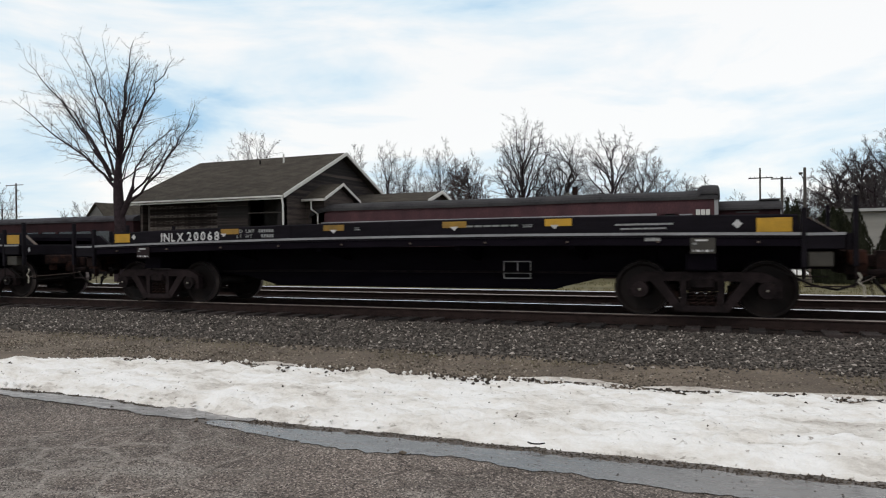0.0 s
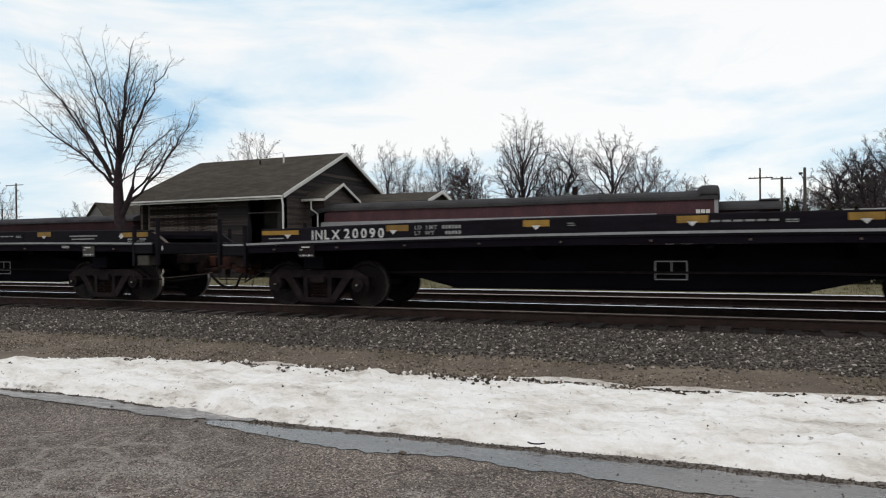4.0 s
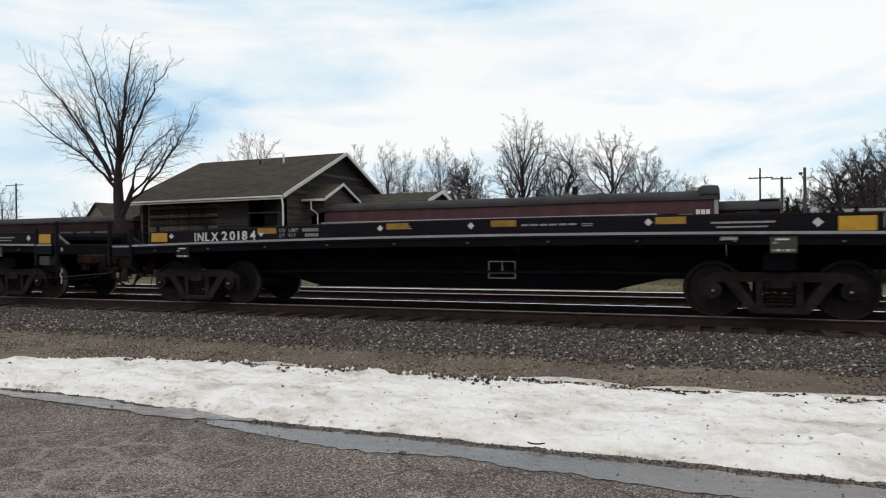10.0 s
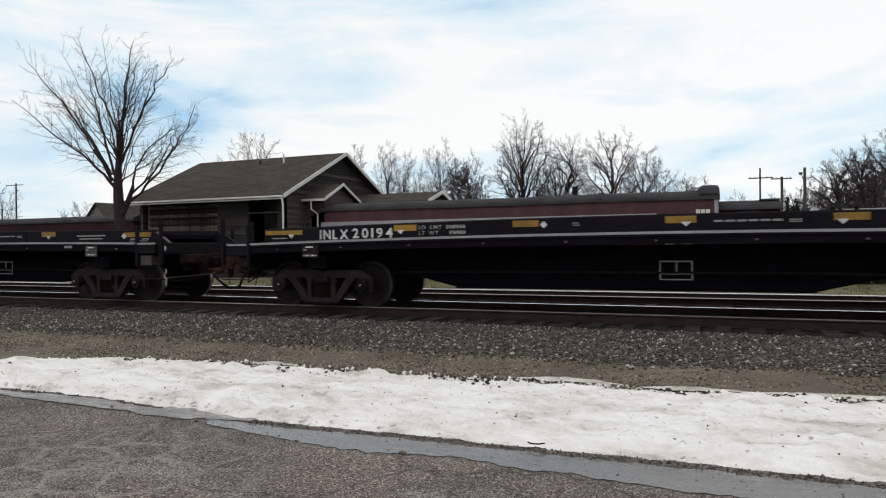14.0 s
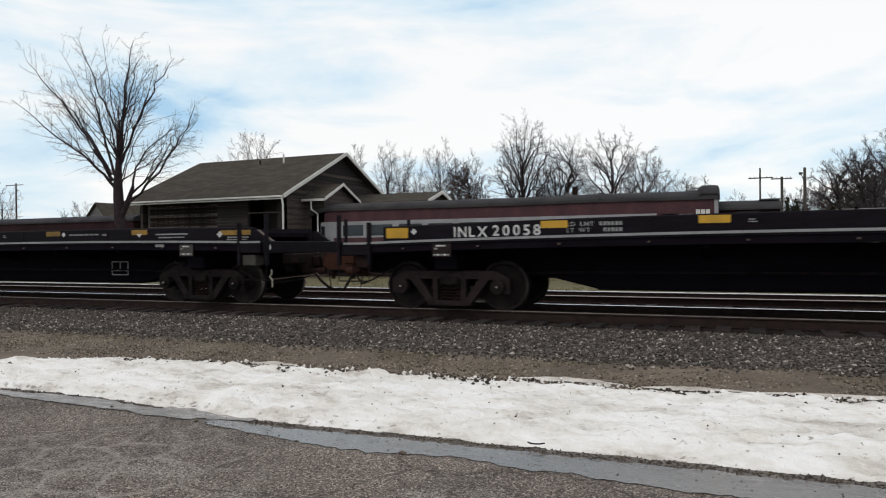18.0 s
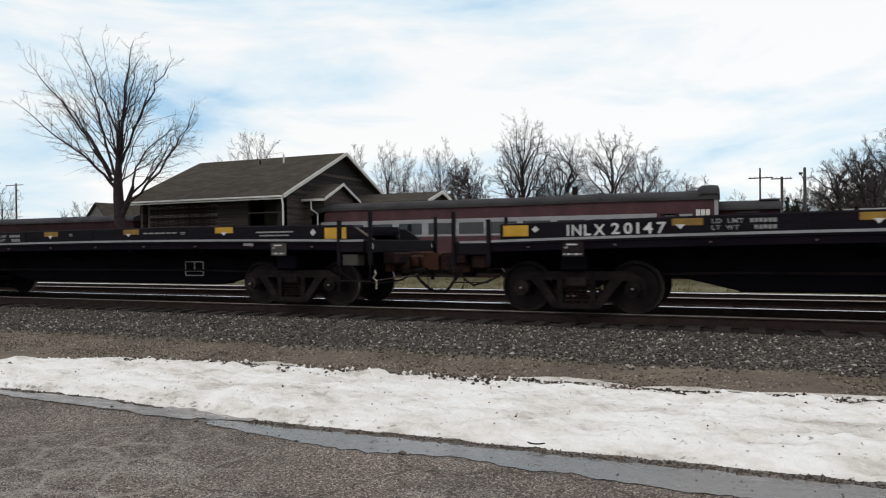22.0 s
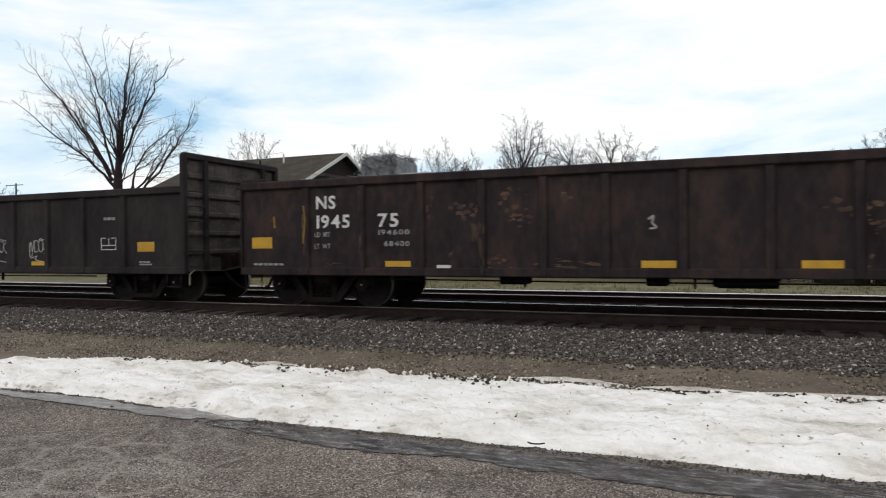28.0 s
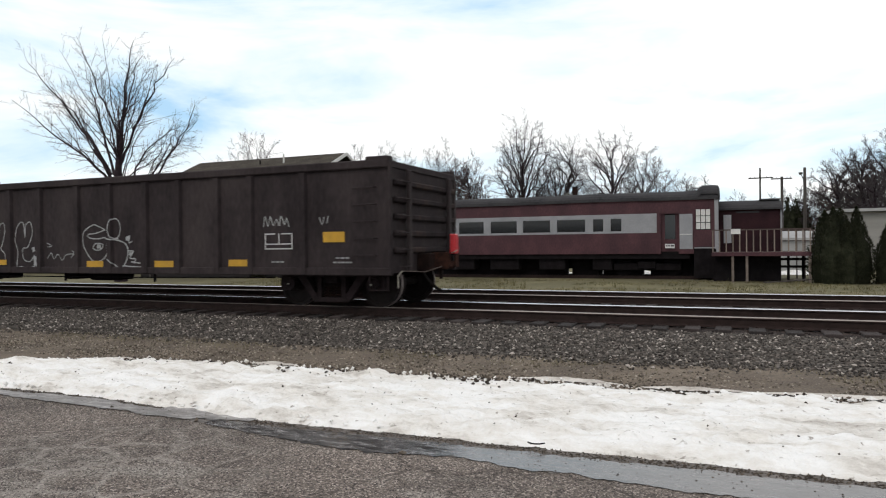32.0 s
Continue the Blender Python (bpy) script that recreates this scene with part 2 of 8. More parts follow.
# darker maroon than COACH_RED, for the second coach and the cabin
LEFT_RED = material("dark_maroon_coach_paint", (0.024, 0.0100, 0.0125), dark=(0.012, 0.0060, 0.0078), light=(0.034, 0.014, 0.016), scale=1.3, fine=15, rough=0.75, bump=0.15, spec=0.1)
COACH_GREY = material("faded_grey_coach_paint", (0.235, 0.235, 0.25), scale=1.5, fine=18, rough=0.6, bump=0.15, spread=0.2)
COACH_ROOF = material("tarred_dark_coach_roof", (0.041, 0.0395, 0.0425), dark=(0.017, 0.0160, 0.0170), light=(0.056, 0.053, 0.053), scale=1.1, fine=12, rough=0.9, bump=0.5, spec=0.12, stretch=(0.6, 1, 1))
UNDER = material("black_underframe_grime", (0.0100, 0.0084, 0.0092), scale=4, fine=30, rough=0.9, bump=0.3, spec=0.05)
DECK_WOOD = material("weathered_deck_timber", (0.080, 0.056, 0.050), scale=3, fine=30, rough=0.9, bump=0.4, spread=0.35, per_object=0.3)
POLE_WOOD = material("weathered_pole_wood", (0.055, 0.047, 0.043), scale=2, fine=30, rough=0.95, bump=0.5, stretch=(3, 3, 0.4))
HOUSE_WALL = material("pale_house_siding", (0.24, 0.23, 0.215), scale=1, fine=12, rough=0.8, bump=0.2, spread=0.12, stretch=(0.3, 0.3, 4))
FAR_HOUSE = material("distant_grey_house_siding", (0.30, 0.30, 0.30), scale=1, fine=12, rough=0.85, bump=0.2, spread=0.15)
SIGN_WHITE = material("white_sign_board", (0.62, 0.60, 0.60), scale=4, fine=30, rough=0.6, bump=0, spread=0.1)
CLOD = stone_material("frozen_dirt", [(0.0, (0.030, 0.023, 0.019)), (1.0, (0.20, 0.16, 0.125)), (0.6, (0.075, 0.058, 0.046))])


def snow_material():
    m = bpy.data.materials.new("old_dirty_snow")
    m.use_nodes = True
    nt = m.node_tree
    b = nt.nodes["Principled BSDF"]
    b.inputs["Roughness"].default_value, b.inputs["Specular IOR Level"].default_value = 0.75, 0.3
    tc = nt.nodes.new("ShaderNodeTexCoord")
    mp = nt.nodes.new("ShaderNodeMapping")
    mp.inputs["Scale"].default_value = (0.6, 1.3, 1)
    big = nt.nodes.new("ShaderNodeTexNoise")
    big.inputs["Scale"].default_value, big.inputs["Detail"].default_value, big.inputs["Roughness"].default_value = 2.3, 10, 0.72
    sm = nt.nodes.new("ShaderNodeTexNoise")
    sm.inputs["Scale"].default_value, sm.inputs["Detail"].default_value = 17, 5
    nt.links.new(tc.outputs["Object"], mp.inputs["Vector"])
    nt.links.new(mp.outputs["Vector"], big.inputs["Vector"])
    nt.links.new(tc.outputs["Object"], sm.inputs["Vector"])
    ramp = nt.nodes.new("ShaderNodeValToRGB")
    r = ramp.color_ramp
    r.elements[0].position, r.elements[0].color = 0.33, (0.40, 0.36, 0.325, 1)
    r.elements[1].position, r.elements[1].color = 0.58, (0.80, 0.785, 0.775, 1)
    r.elements.new(0.46).color = (0.685, 0.652, 0.615, 1)
    nt.links.new(big.outputs["Fac"], ramp.inputs["Fac"])
    grit = nt.nodes.new("ShaderNodeValToRGB")
    grit.color_ramp.elements[0].position, grit.color_ramp.elements[0].color = 0.27, (0.25, 0.21, 0.175, 1)
    grit.color_ramp.elements[1].position, grit.color_ramp.elements[1].color = 0.36, (1, 1, 1, 1)
    nt.links.new(sm.outputs["Fac"], grit.inputs["Fac"])
    mul = nt.nodes.new("ShaderNodeMix")
    mul.data_type, mul.blend_type = "RGBA", "MULTIPLY"
    mul.inputs["Factor"].default_value = 0.8
    nt.links.new(ramp.outputs["Color"], mul.inputs["A"])
    nt.links.new(grit.outputs["Color"], mul.inputs["B"])
    nt.links.new(mul.outputs["Result"], b.inputs["Base Color"])
    bp = nt.nodes.new("ShaderNodeBump")
    bp.inputs["Strength"].default_value, bp.inputs["Distance"].default_value = 0.65, 0.05
    nt.links.new(sm.outputs["Fac"], bp.inputs["Height"])
    nt.links.new(bp.outputs["Normal"], b.inputs["Normal"])
    return m


def asphalt_material():
    m = bpy.data.materials.new("worn_cracked_asphalt")
    m.use_nodes = True
    nt = m.node_tree
    b = nt.nodes["Principled BSDF"]
    b.inputs["Roughness"].default_value, b.inputs["Specular IOR Level"].default_value = 0.85, 0.35
    tc = nt.nodes.new("ShaderNodeTexCoord")
    v = nt.nodes.new("ShaderNodeTexVoronoi")
    v.inputs["Scale"].default_value = 100
    sep = nt.nodes.new("ShaderNodeSeparateColor")
    nt.links.new(v.outputs["Color"], sep.inputs["Color"])
    ramp = nt.nodes.new("ShaderNodeValToRGB")
    r = ramp.color_ramp
    r.elements[0].position, r.elements[0].color = 0.12, (0.024, 0.020, 0.019, 1)
    r.elements[1].position, r.elements[1].color = 0.93, (0.46, 0.41, 0.37, 1)
    r.elements.new(0.30).color = (0.092, 0.077, 0.068, 1)
    r.elements.new(0.74).color = (0.178, 0.152, 0.135, 1)
    grain = nt.nodes.new("ShaderNodeTexNoise")
    grain.inputs["Scale"].default_value, grain.inputs["Detail"].default_value, grain.inputs["Roughness"].default_value = 38, 7, 0.8
    nt.links.new(tc.outputs["Object"], grain.inputs["Vector"])
    spread = nt.nodes.new("ShaderNodeMapRange")
    spread.inputs["From Min"].default_value, spread.inputs["From Max"].default_value = 0.30, 0.70
    nt.links.new(grain.outputs["Fac"], spread.inputs["Value"])
    both = nt.nodes.new("ShaderNodeMix")
    both.inputs["Factor"].default_value = 0.18
    nt.links.new(sep.outputs["Red"], both.inputs["A"])
    nt.links.new(spread.outputs["Result"], both.inputs["B"])
    nt.links.new(both.outputs["Result"], ramp.inputs["Fac"])
    big = nt.nodes.new("ShaderNodeTexNoise")
    big.inputs["Scale"].default_value, big.inputs["Detail"].default_value = 0.8, 6
    bigr = nt.nodes.new("ShaderNodeValToRGB")
    bigr.color_ramp.elements[0].position, bigr.color_ramp.elements[0].color = 0.34, (0.87, 0.84, 0.825, 1)
    bigr.color_ramp.elements[1].position, bigr.color_ramp.elements[1].color = 0.66, (1.305, 1.245, 1.215, 1)
    nt.links.new(big.outputs["Fac"], bigr.inputs["Fac"])
    mul = nt.nodes.new("ShaderNodeMix")
    mul.data_type, mul.blend_type = "RGBA", "MULTIPLY"
    mul.inputs["Factor"].default_value = 1.0
    nt.links.new(ramp.outputs["Color"], mul.inputs["A"])
    nt.links.new(bigr.outputs["Color"], mul.inputs["B"])
    wob = nt.nodes.new("ShaderNodeTexNoise")
    wob.inputs["Scale"].default_value, wob.inputs["Detail"].default_value = 3.5, 6
    mixv = nt.nodes.new("ShaderNodeMix")
    mixv.data_type = "VECTOR"
    mixv.inputs["Factor"].default_value = 0.16
    nt.links.new(tc.outputs["Object"], mixv.inputs["A"])
    nt.links.new(wob.outputs["Color"], mixv.inputs["B"])
    cr = nt.nodes.new("ShaderNodeTexVoronoi")
    cr.feature = "DISTANCE_TO_EDGE"
    cr.inputs["Scale"].default_value = 1.15
    nt.links.new(mixv.outputs["Result"], cr.inputs["Vector"])
    crr = nt.nodes.new("ShaderNodeValToRGB")
    crr.color_ramp.elements[0].position, crr.color_ramp.elements[0].color = 0.006, (0.45, 0.43, 0.41, 1)
    crr.color_ramp.elements[1].position, crr.color_ramp.elements[1].color = 0.02, (1, 1, 1, 1)
    nt.links.new(cr.outputs["Distance"], crr.inputs["Fac"])
    mul2 = nt.nodes.new("ShaderNodeMix")
    mul2.data_type, mul2.blend_type = "RGBA", "MULTIPLY"
    mul2.inputs["Factor"].default_value = 0.7
    nt.links.new(mul.outputs["Result"], mul2.inputs["A"])
    nt.links.new(crr.outputs["Color"], mul2.inputs["B"])
    # pale salt and dust lying in the worn patches
    salt = nt.nodes.new("ShaderNodeTexNoise")
    salt.inputs["Scale"].default_value, salt.inputs["Detail"].default_value = 1.7, 9
    salt.inputs["Roughness"].default_value = 0.68
    mpn = nt.nodes.new("ShaderNodeMapping")
    mpn.inputs["Scale"].default_value = (0.7, 1.6, 1)
    mpn.inputs["Rotation"].default_value = (0, 0, 0.5)
    nt.links.new(tc.outputs["Object"], mpn.inputs["Vector"])
    nt.links.new(mpn.outputs["Vector"], salt.inputs["Vector"])
    sr = nt.nodes.new("ShaderNodeValToRGB")
    sr.color_ramp.elements[0].position, sr.color_ramp.elements[0].color = 0.515, (0, 0, 0, 1)
    sr.color_ramp.elements[1].position, sr.color_ramp.elements[1].color = 0.66, (0.80, 0.80, 0.80, 1)
    # a broad pale worn patch near the middle of the road
    far = nt.nodes.new("ShaderNodeVectorMath")
    far.operation = "DISTANCE"
    far.inputs[1].default_value = (-4.1, 3.2, -0.33)
    nt.links.new(tc.outputs["Object"], far.inputs[0])
    worn = nt.nodes.new("ShaderNodeMapRange")
    worn.inputs["From Min"].default_value, worn.inputs["From Max"].default_value = 0.2, 1.9
    worn.inputs["To Min"].default_value, worn.inputs["To Max"].default_value = 0.055, -0.03
    nt.links.new(far.outputs["Value"], worn.inputs["Value"])
    add = nt.nodes.new("ShaderNodeMath")
    nt.links.new(salt.outputs["Fac"], add.inputs[0])
    nt.links.new(worn.outputs["Result"], add.inputs[1])
    nt.links.new(add.outputs["Value"], sr.inputs["Fac"])
    mx = nt.nodes.new("ShaderNodeMix")
    mx.data_type = "RGBA"
    mx.inputs["B"].default_value = (0.40, 0.365, 0.33, 1)
    # the dust lies on the stones and leaves the pits dark
    gap = nt.nodes.new("ShaderNodeMath")
    gap.operation = "MULTIPLY"
    nt.links.new(sr.outputs["Color"], gap.inputs[0])
    nt.links.new(sep.outputs["Red"], gap.inputs[1])
    fine = nt.nodes.new("ShaderNodeTexVoronoi")
    fine.feature = "DISTANCE_TO_EDGE"
    fine.inputs["Scale"].default_value = 2.6
    nt.links.new(mixv.outputs["Result"], fine.inputs["Vector"])
    edge = nt.nodes.new("ShaderNodeMapRange")
    edge.inputs["From Min"].default_value, edge.inputs["From Max"].default_value = 0.015, 0.09
    edge.inputs["To Min"].default_value, edge.inputs["To Max"].default_value = 0.9, 0.0
    nt.links.new(fine.outputs["Distance"], edge.inputs["Value"])
    zone = nt.nodes.new("ShaderNodeMapRange")
    zone.inputs["From Min"].default_value, zone.inputs["From Max"].default_value = 0.5, 1.7
    zone.inputs["To Min"].default_value, zone.inputs["To Max"].default_value = 1.0, 0.0
    nt.links.new(far.outputs["Value"], zone.inputs["Value"])
    flake = nt.nodes.new("ShaderNodeMath")
    flake.operation = "MULTIPLY"
    nt.links.new(edge.outputs["Result"], flake.inputs[0])
    nt.links.new(zone.outputs["Result"], flake.inputs[1])
    flake2 = nt.nodes.new("ShaderNodeMath")
    flake2.operation = "MULTIPLY"
    nt.links.new(flake.outputs["Value"], flake2.inputs[0])
    nt.links.new(spread.outputs["Result"], flake2.inputs[1])
    most = nt.nodes.new("ShaderNodeMath")
    most.operation = "MAXIMUM"
    nt.links.new(gap.outputs["Value"], most.inputs[0])
    nt.links.new(flake2.outputs["Value"], most.inputs[1])
    nt.links.new(most.outputs["Value"], mx.inputs["Factor"])
    nt.links.new(mul2.outputs["Result"], mx.inputs["A"])
    nt.links.new(mx.outputs["Result"], b.inputs["Base Color"])
    for src in (v, big, wob, cr, salt):
        if src not in (cr, salt):
            nt.links.new(tc.outputs["Object"], src.inputs["Vector"])
    bp = nt.nodes.new("ShaderNodeBump")
    bp.invert = True
    bp.inputs["Strength"].default_value, bp.inputs["Distance"].default_value = 1.0, 0.008
    nt.links.new(v.outputs["Distance"], bp.inputs["Height"])
    nt.links.new(bp.outputs["Normal"], b.inputs["Normal"])
    return m


def water_material(name, tint, rough):
    m = bpy.data.materials.new(name)
    m.use_nodes = True
    nt = m.node_tree
    b = nt.nodes["Principled BSDF"]
    b.inputs["Base Color"].default_value = (*tint, 1)
    b.inputs["Roughness"].default_value, b.inputs["IOR"].default_value = rough, 1.75
    n = nt.nodes.new("ShaderNodeTexNoise")
    n.inputs["Scale"].default_value, n.inputs["Detail"].default_value = 5, 4
    tc = nt.nodes.new("ShaderNodeTexCoord")
    nt.links.new(tc.outputs["Object"], n.inputs["Vector"])
    bp = nt.nodes.new("ShaderNodeBump")
    bp.inputs["Strength"].default_value, bp.inputs["Distance"].default_value = 0.22, 0.012
    nt.links.new(n.outputs["Fac"], bp.inputs["Height"])
    nt.links.new(bp.outputs["Normal"], b.inputs["Normal"])
    # silt and thin ice break up the shine
    silt = nt.nodes.new("ShaderNodeTexNoise")
    silt.inputs["Scale"].default_value, silt.inputs["Detail"].default_value, silt.inputs["Roughness"].default_value = 11, 9, 0.78
    mp = nt.nodes.new("ShaderNodeMapping")
    mp.inputs["Scale"].default_value = (0.5, 2.0, 1)
    nt.links.new(tc.outputs["Object"], mp.inputs["Vector"])
    nt.links.new(mp.outputs["Vector"], silt.inputs["Vector"])
    ramp = nt.nodes.new("ShaderNodeValToRGB")
    ramp.color_ramp.elements[0].position, ramp.color_ramp.elements[0].color = 0.38, (tint[0] * 0.45, tint[1] * 0.45, tint[2] * 0.45, 1)
    ramp.color_ramp.elements[1].position, ramp.color_ramp.elements[1].color = 0.68, (tint[0] * 2.4, tint[1] * 2.3, tint[2] * 2.3, 1)
    nt.links.new(silt.outputs["Fac"], ramp.inputs["Fac"])
    nt.links.new(ramp.outputs["Color"], b.inputs["Base Color"])
    shine = nt.nodes.new("ShaderNodeMapRange")
    shine.inputs["From Min"].default_value, shine.inputs["From Max"].default_value = 0.35, 0.75
    shine.inputs["To Min"].default_value, shine.inputs["To Max"].default_value = rough * 0.6, rough * 6.0
    nt.links.new(silt.outputs["Fac"], shine.inputs["Value"])
    nt.links.new(shine.outputs["Result"], b.inputs["Roughness"])
    return m


def glass_material():
    m = bpy.data.materials.new("dusty_window_glass")
    m.use_nodes = True
    b = m.node_tree.nodes["Principled BSDF"]
    b.inputs["Base Color"].default_value = (0.025, 0.027, 0.03, 1)
    b.inputs["Roughness"].default_value, b.inputs["IOR"].default_value = 0.12, 1.5
    b.inputs["Transmission Weight"].default_value = 0.5
    return m


SNOW, ASPHALT = snow_material(), asphalt_material()
WATER = water_material("meltwater", (0.072, 0.069, 0.068), 0.07)
SLUSH = material("grey_refrozen_slush", (0.17, 0.155, 0.15), dark=(0.055, 0.048, 0.045), light=(0.46, 0.44, 0.43), fine_mix=0.5, scale=7, fine=30, rough=0.35, bump=0.25, stretch=(0.6, 2, 1))
WET = material("wet_dark_asphalt_edge", (0.112, 0.097, 0.087), dark=(0.050, 0.043, 0.039), light=(0.20, 0.175, 0.157), scale=7, fine=90, rough=0.8, bump=0.3, fine_mix=0.6)
OLD_SNOW = material("thin_sandy_snow", (0.50, 0.455, 0.415), dark=(0.24, 0.205, 0.175), light=(0.68, 0.64, 0.60), scale=4, fine=30, rough=0.9, bump=0.5)
GLASS = glass_material()


# ---- mesh helpers ----
def finish(name, bm, mat, parent=None, label="", smooth=False):
    me = bpy.data.meshes.new(name)
    bm.normal_update()
    if smooth:
        for f in bm.faces:
            f.smooth = True
    bm.to_mesh(me)
    bm.free()
    me.materials.append(mat)
    ob = new(name, me)
    if parent is not None:
        ob.parent = parent
    if label:
        ob["label"] = label
    return ob


def part(name, bm, mat, parent, label="", smooth=False):
    return finish(name, bm, mat, parent, label, smooth)


def raw(name, verts, faces, mat, parent=None, label="", smooth=False):
    me = bpy.data.meshes.new(name)
    me.from_pydata(verts, [], faces)
    if smooth:
        me.polygons.foreach_set("use_smooth", [True] * len(me.polygons))
    me.update()
    me.materials.append(mat)
    ob = new(name, me)
    if parent is not None:
        ob.parent = parent
    if label:
        ob["label"] = label
    return ob


def again(name, ob, parent, m):
    """Another part on the same mesh."""
    o = new(name, ob.data)
    o.parent = parent
    o.matrix_basis = m
    return o


def thing(name, m, label, category, group="", kind=""):
    ob = new(name)
    ob.empty_display_size = 0.2
    ob.matrix_basis = m
    return tagged(ob, label, category, group, kind)


def box(bm, x0, x1, y0, y1, z0, z1, bevel=0.0):
    vs = [bm.verts.new((x, y, z)) for x in (x0, x1) for y in (y0, y1) for z in (z0, z1)]
    fs = [bm.faces.new([vs[i] for i in q]) for q in ((0, 1, 3, 2), (4, 6, 7, 5), (0, 4, 5, 1), (2, 3, 7, 6), (0, 2, 6, 4), (1, 5, 7, 3))]
    if bevel:
        es = list({e for f in fs for e in f.edges})
        bmesh.ops.bevel(bm, geom=es, offset=bevel, segments=1, affect="EDGES")
    return bm


def boxes(*rows, bevel=0.0):
    bm = bmesh.new()
    for r in rows:
        box(bm, *r, bevel=bevel)
    return bm


def cyl(bm, p0, p1, r, seg=10, r1=None):
    p0, p1 = Vector(p0), Vector(p1)
    d = p1 - p0
    q = d.to_track_quat("Z", "Y")
    r1 = r if r1 is None else r1
    rings = []
    for p, rr in ((p0, r), (p1, r1)):
        rings.append([bm.verts.new(p + q @ Vector((rr * math.cos(2 * math.pi * i / seg), rr * math.sin(2 * math.pi * i / seg), 0))) for i in range(seg)])
    for i in range(seg):
        j = (i + 1) % seg
        bm.faces.new((rings[0][i], rings[0][j], rings[1][j], rings[1][i]))
    bm.faces.new(rings[0][::-1])
    bm.faces.new(rings[1])
    return bm


def tube(bm, pts, r, seg=6):
    """A round bar through the points."""
    pts = [Vector(p) for p in pts]
    rings = []
    for i, p in enumerate(pts):
        d = (pts[min(i + 1, len(pts) - 1)] - pts[max(i - 1, 0)]).normalized()
        q = d.to_track_quat("Z", "Y")
        rings.append([bm.verts.new(p + q @ Vector((r * math.cos(2 * math.pi * k / seg), r * math.sin(2 * math.pi * k / seg), 0))) for k in range(seg)])
    for a, b in zip(rings, rings[1:]):
        best = min(range(seg), key=lambda s: sum((a[k].co - b[(k + s) % seg].co).length for k in range(seg)))
        for k in range(seg):
            bm.faces.new((a[k], a[(k + 1) % seg], b[(k + 1 + best) % seg], b[(k + best) % seg]))
    bm.faces.new(rings[0][::-1])
    bm.faces.new(rings[-1])
    return bm


def prism_x(bm, prof, xs, lift=None):
    """A profile of (y, z) run along x, raised by lift(x)."""
    rings = [[bm.verts.new((x, y, z + (lift(x) if lift else 0))) for y, z in prof] for x in xs]
    n = len(prof)
    for a, b in zip(rings, rings[1:]):
        for i in range(n):
            bm.faces.new((a[i], b[i], b[(i + 1) % n], a[(i + 1) % n]))
    bm.faces.new(rings[0])
    bm.faces.new(rings[-1][::-1])
    return bm


def prism_y(bm, prof, y0, y1):
    """An outline of (x, z) with thickness from y0 to y1."""
    a = [bm.verts.new((x, y0, z)) for x, z in prof]
    b = [bm.verts.new((x, y1, z)) for x, z in prof]
    n = len(prof)
    for i in range(n):
        bm.faces.new((a[i], a[(i + 1) % n], b[(i + 1) % n], b[i]))
    bm.faces.new(a[::-1])
    bm.faces.new(b)
    return bm


def frange(a, b, n):
    return [a + (b - a) * i / n for i in range(n + 1)]


# letters, as flat meshes from the built-in font
GLYPH = {}


def glyphs(chars):
    for c in chars:
        cu = bpy.data.curves.new("glyph", "FONT")
        cu.body, cu.size, cu.offset, cu.fill_mode, cu.resolution_u = c, 1.0, 0.022, "BOTH", 3
        ob = bpy.data.objects.new("glyph", cu)
        scene.collection.objects.link(ob)
        dg = bpy.context.evaluated_depsgraph_get()
        me = bpy.data.meshes.new_from_object(ob.evaluated_get(dg))
        GLYPH[c] = ([tuple(v.co) for v in me.vertices], [tuple(f.vertices) for f in me.polygons])
        bpy.data.objects.remove(ob)
        bpy.data.curves.remove(cu)
        bpy.data.meshes.remove(me)


glyphs("INLX0123456789SDMTW")


def lettering(bm, text, x0, x1, z0, z1, y, gap=0.28):
    """Text that fills the rectangle, on a plane that faces -y."""
    widths = []
    for c in text:
        if c == " ":
            widths.append((0, 0.55))
        else:
            xs = [v[0] for v in GLYPH[c][0]]
            widths.append((min(xs), max(xs) - min(xs)))
    total = sum(w for _, w in widths) + gap * 0.45 * (len(text) - 1)
    k = (x1 - x0) / total
    x = 0.0
    for c, (lo, w) in zip(text, widths):
        if c != " ":
            vs, fs = GLYPH[c]
            top = 0.73
            made = [bm.verts.new((x0 + (x + v[0] - lo) * k, y, z0 + (z1 - z0) * max(-0.02, min(1.02, v[1] / top)))) for v in vs]
            for f in fs:
                bm.faces.new([made[i] for i in f])
        x += w + gap * 0.45
    return bm


def rects(*rows, y):
    """Flat painted rectangles (x0, x1, z0, z1), with a little thickness."""
    bm = bmesh.new()
    for x0, x1, z0, z1 in rows:
        box(bm, x0, x1, y - 0.003, y, z0, z1)
    return bm


# ---- the ground, the road and what lies on them ----
TRACK = 12.217          # the line of the track that the train runs on
FAR_TRACK = 15.93
GROUND = -0.53
ROAD = -0.33            # the road and the verge lie a little higher than the grass beyond
rng = np.random.default_rng(7)


def noise2(x, y, scale, seed=0.0):
    return noise.fractal(Vector((x * scale, y * scale, seed)), 1.0, 2.0, 4)


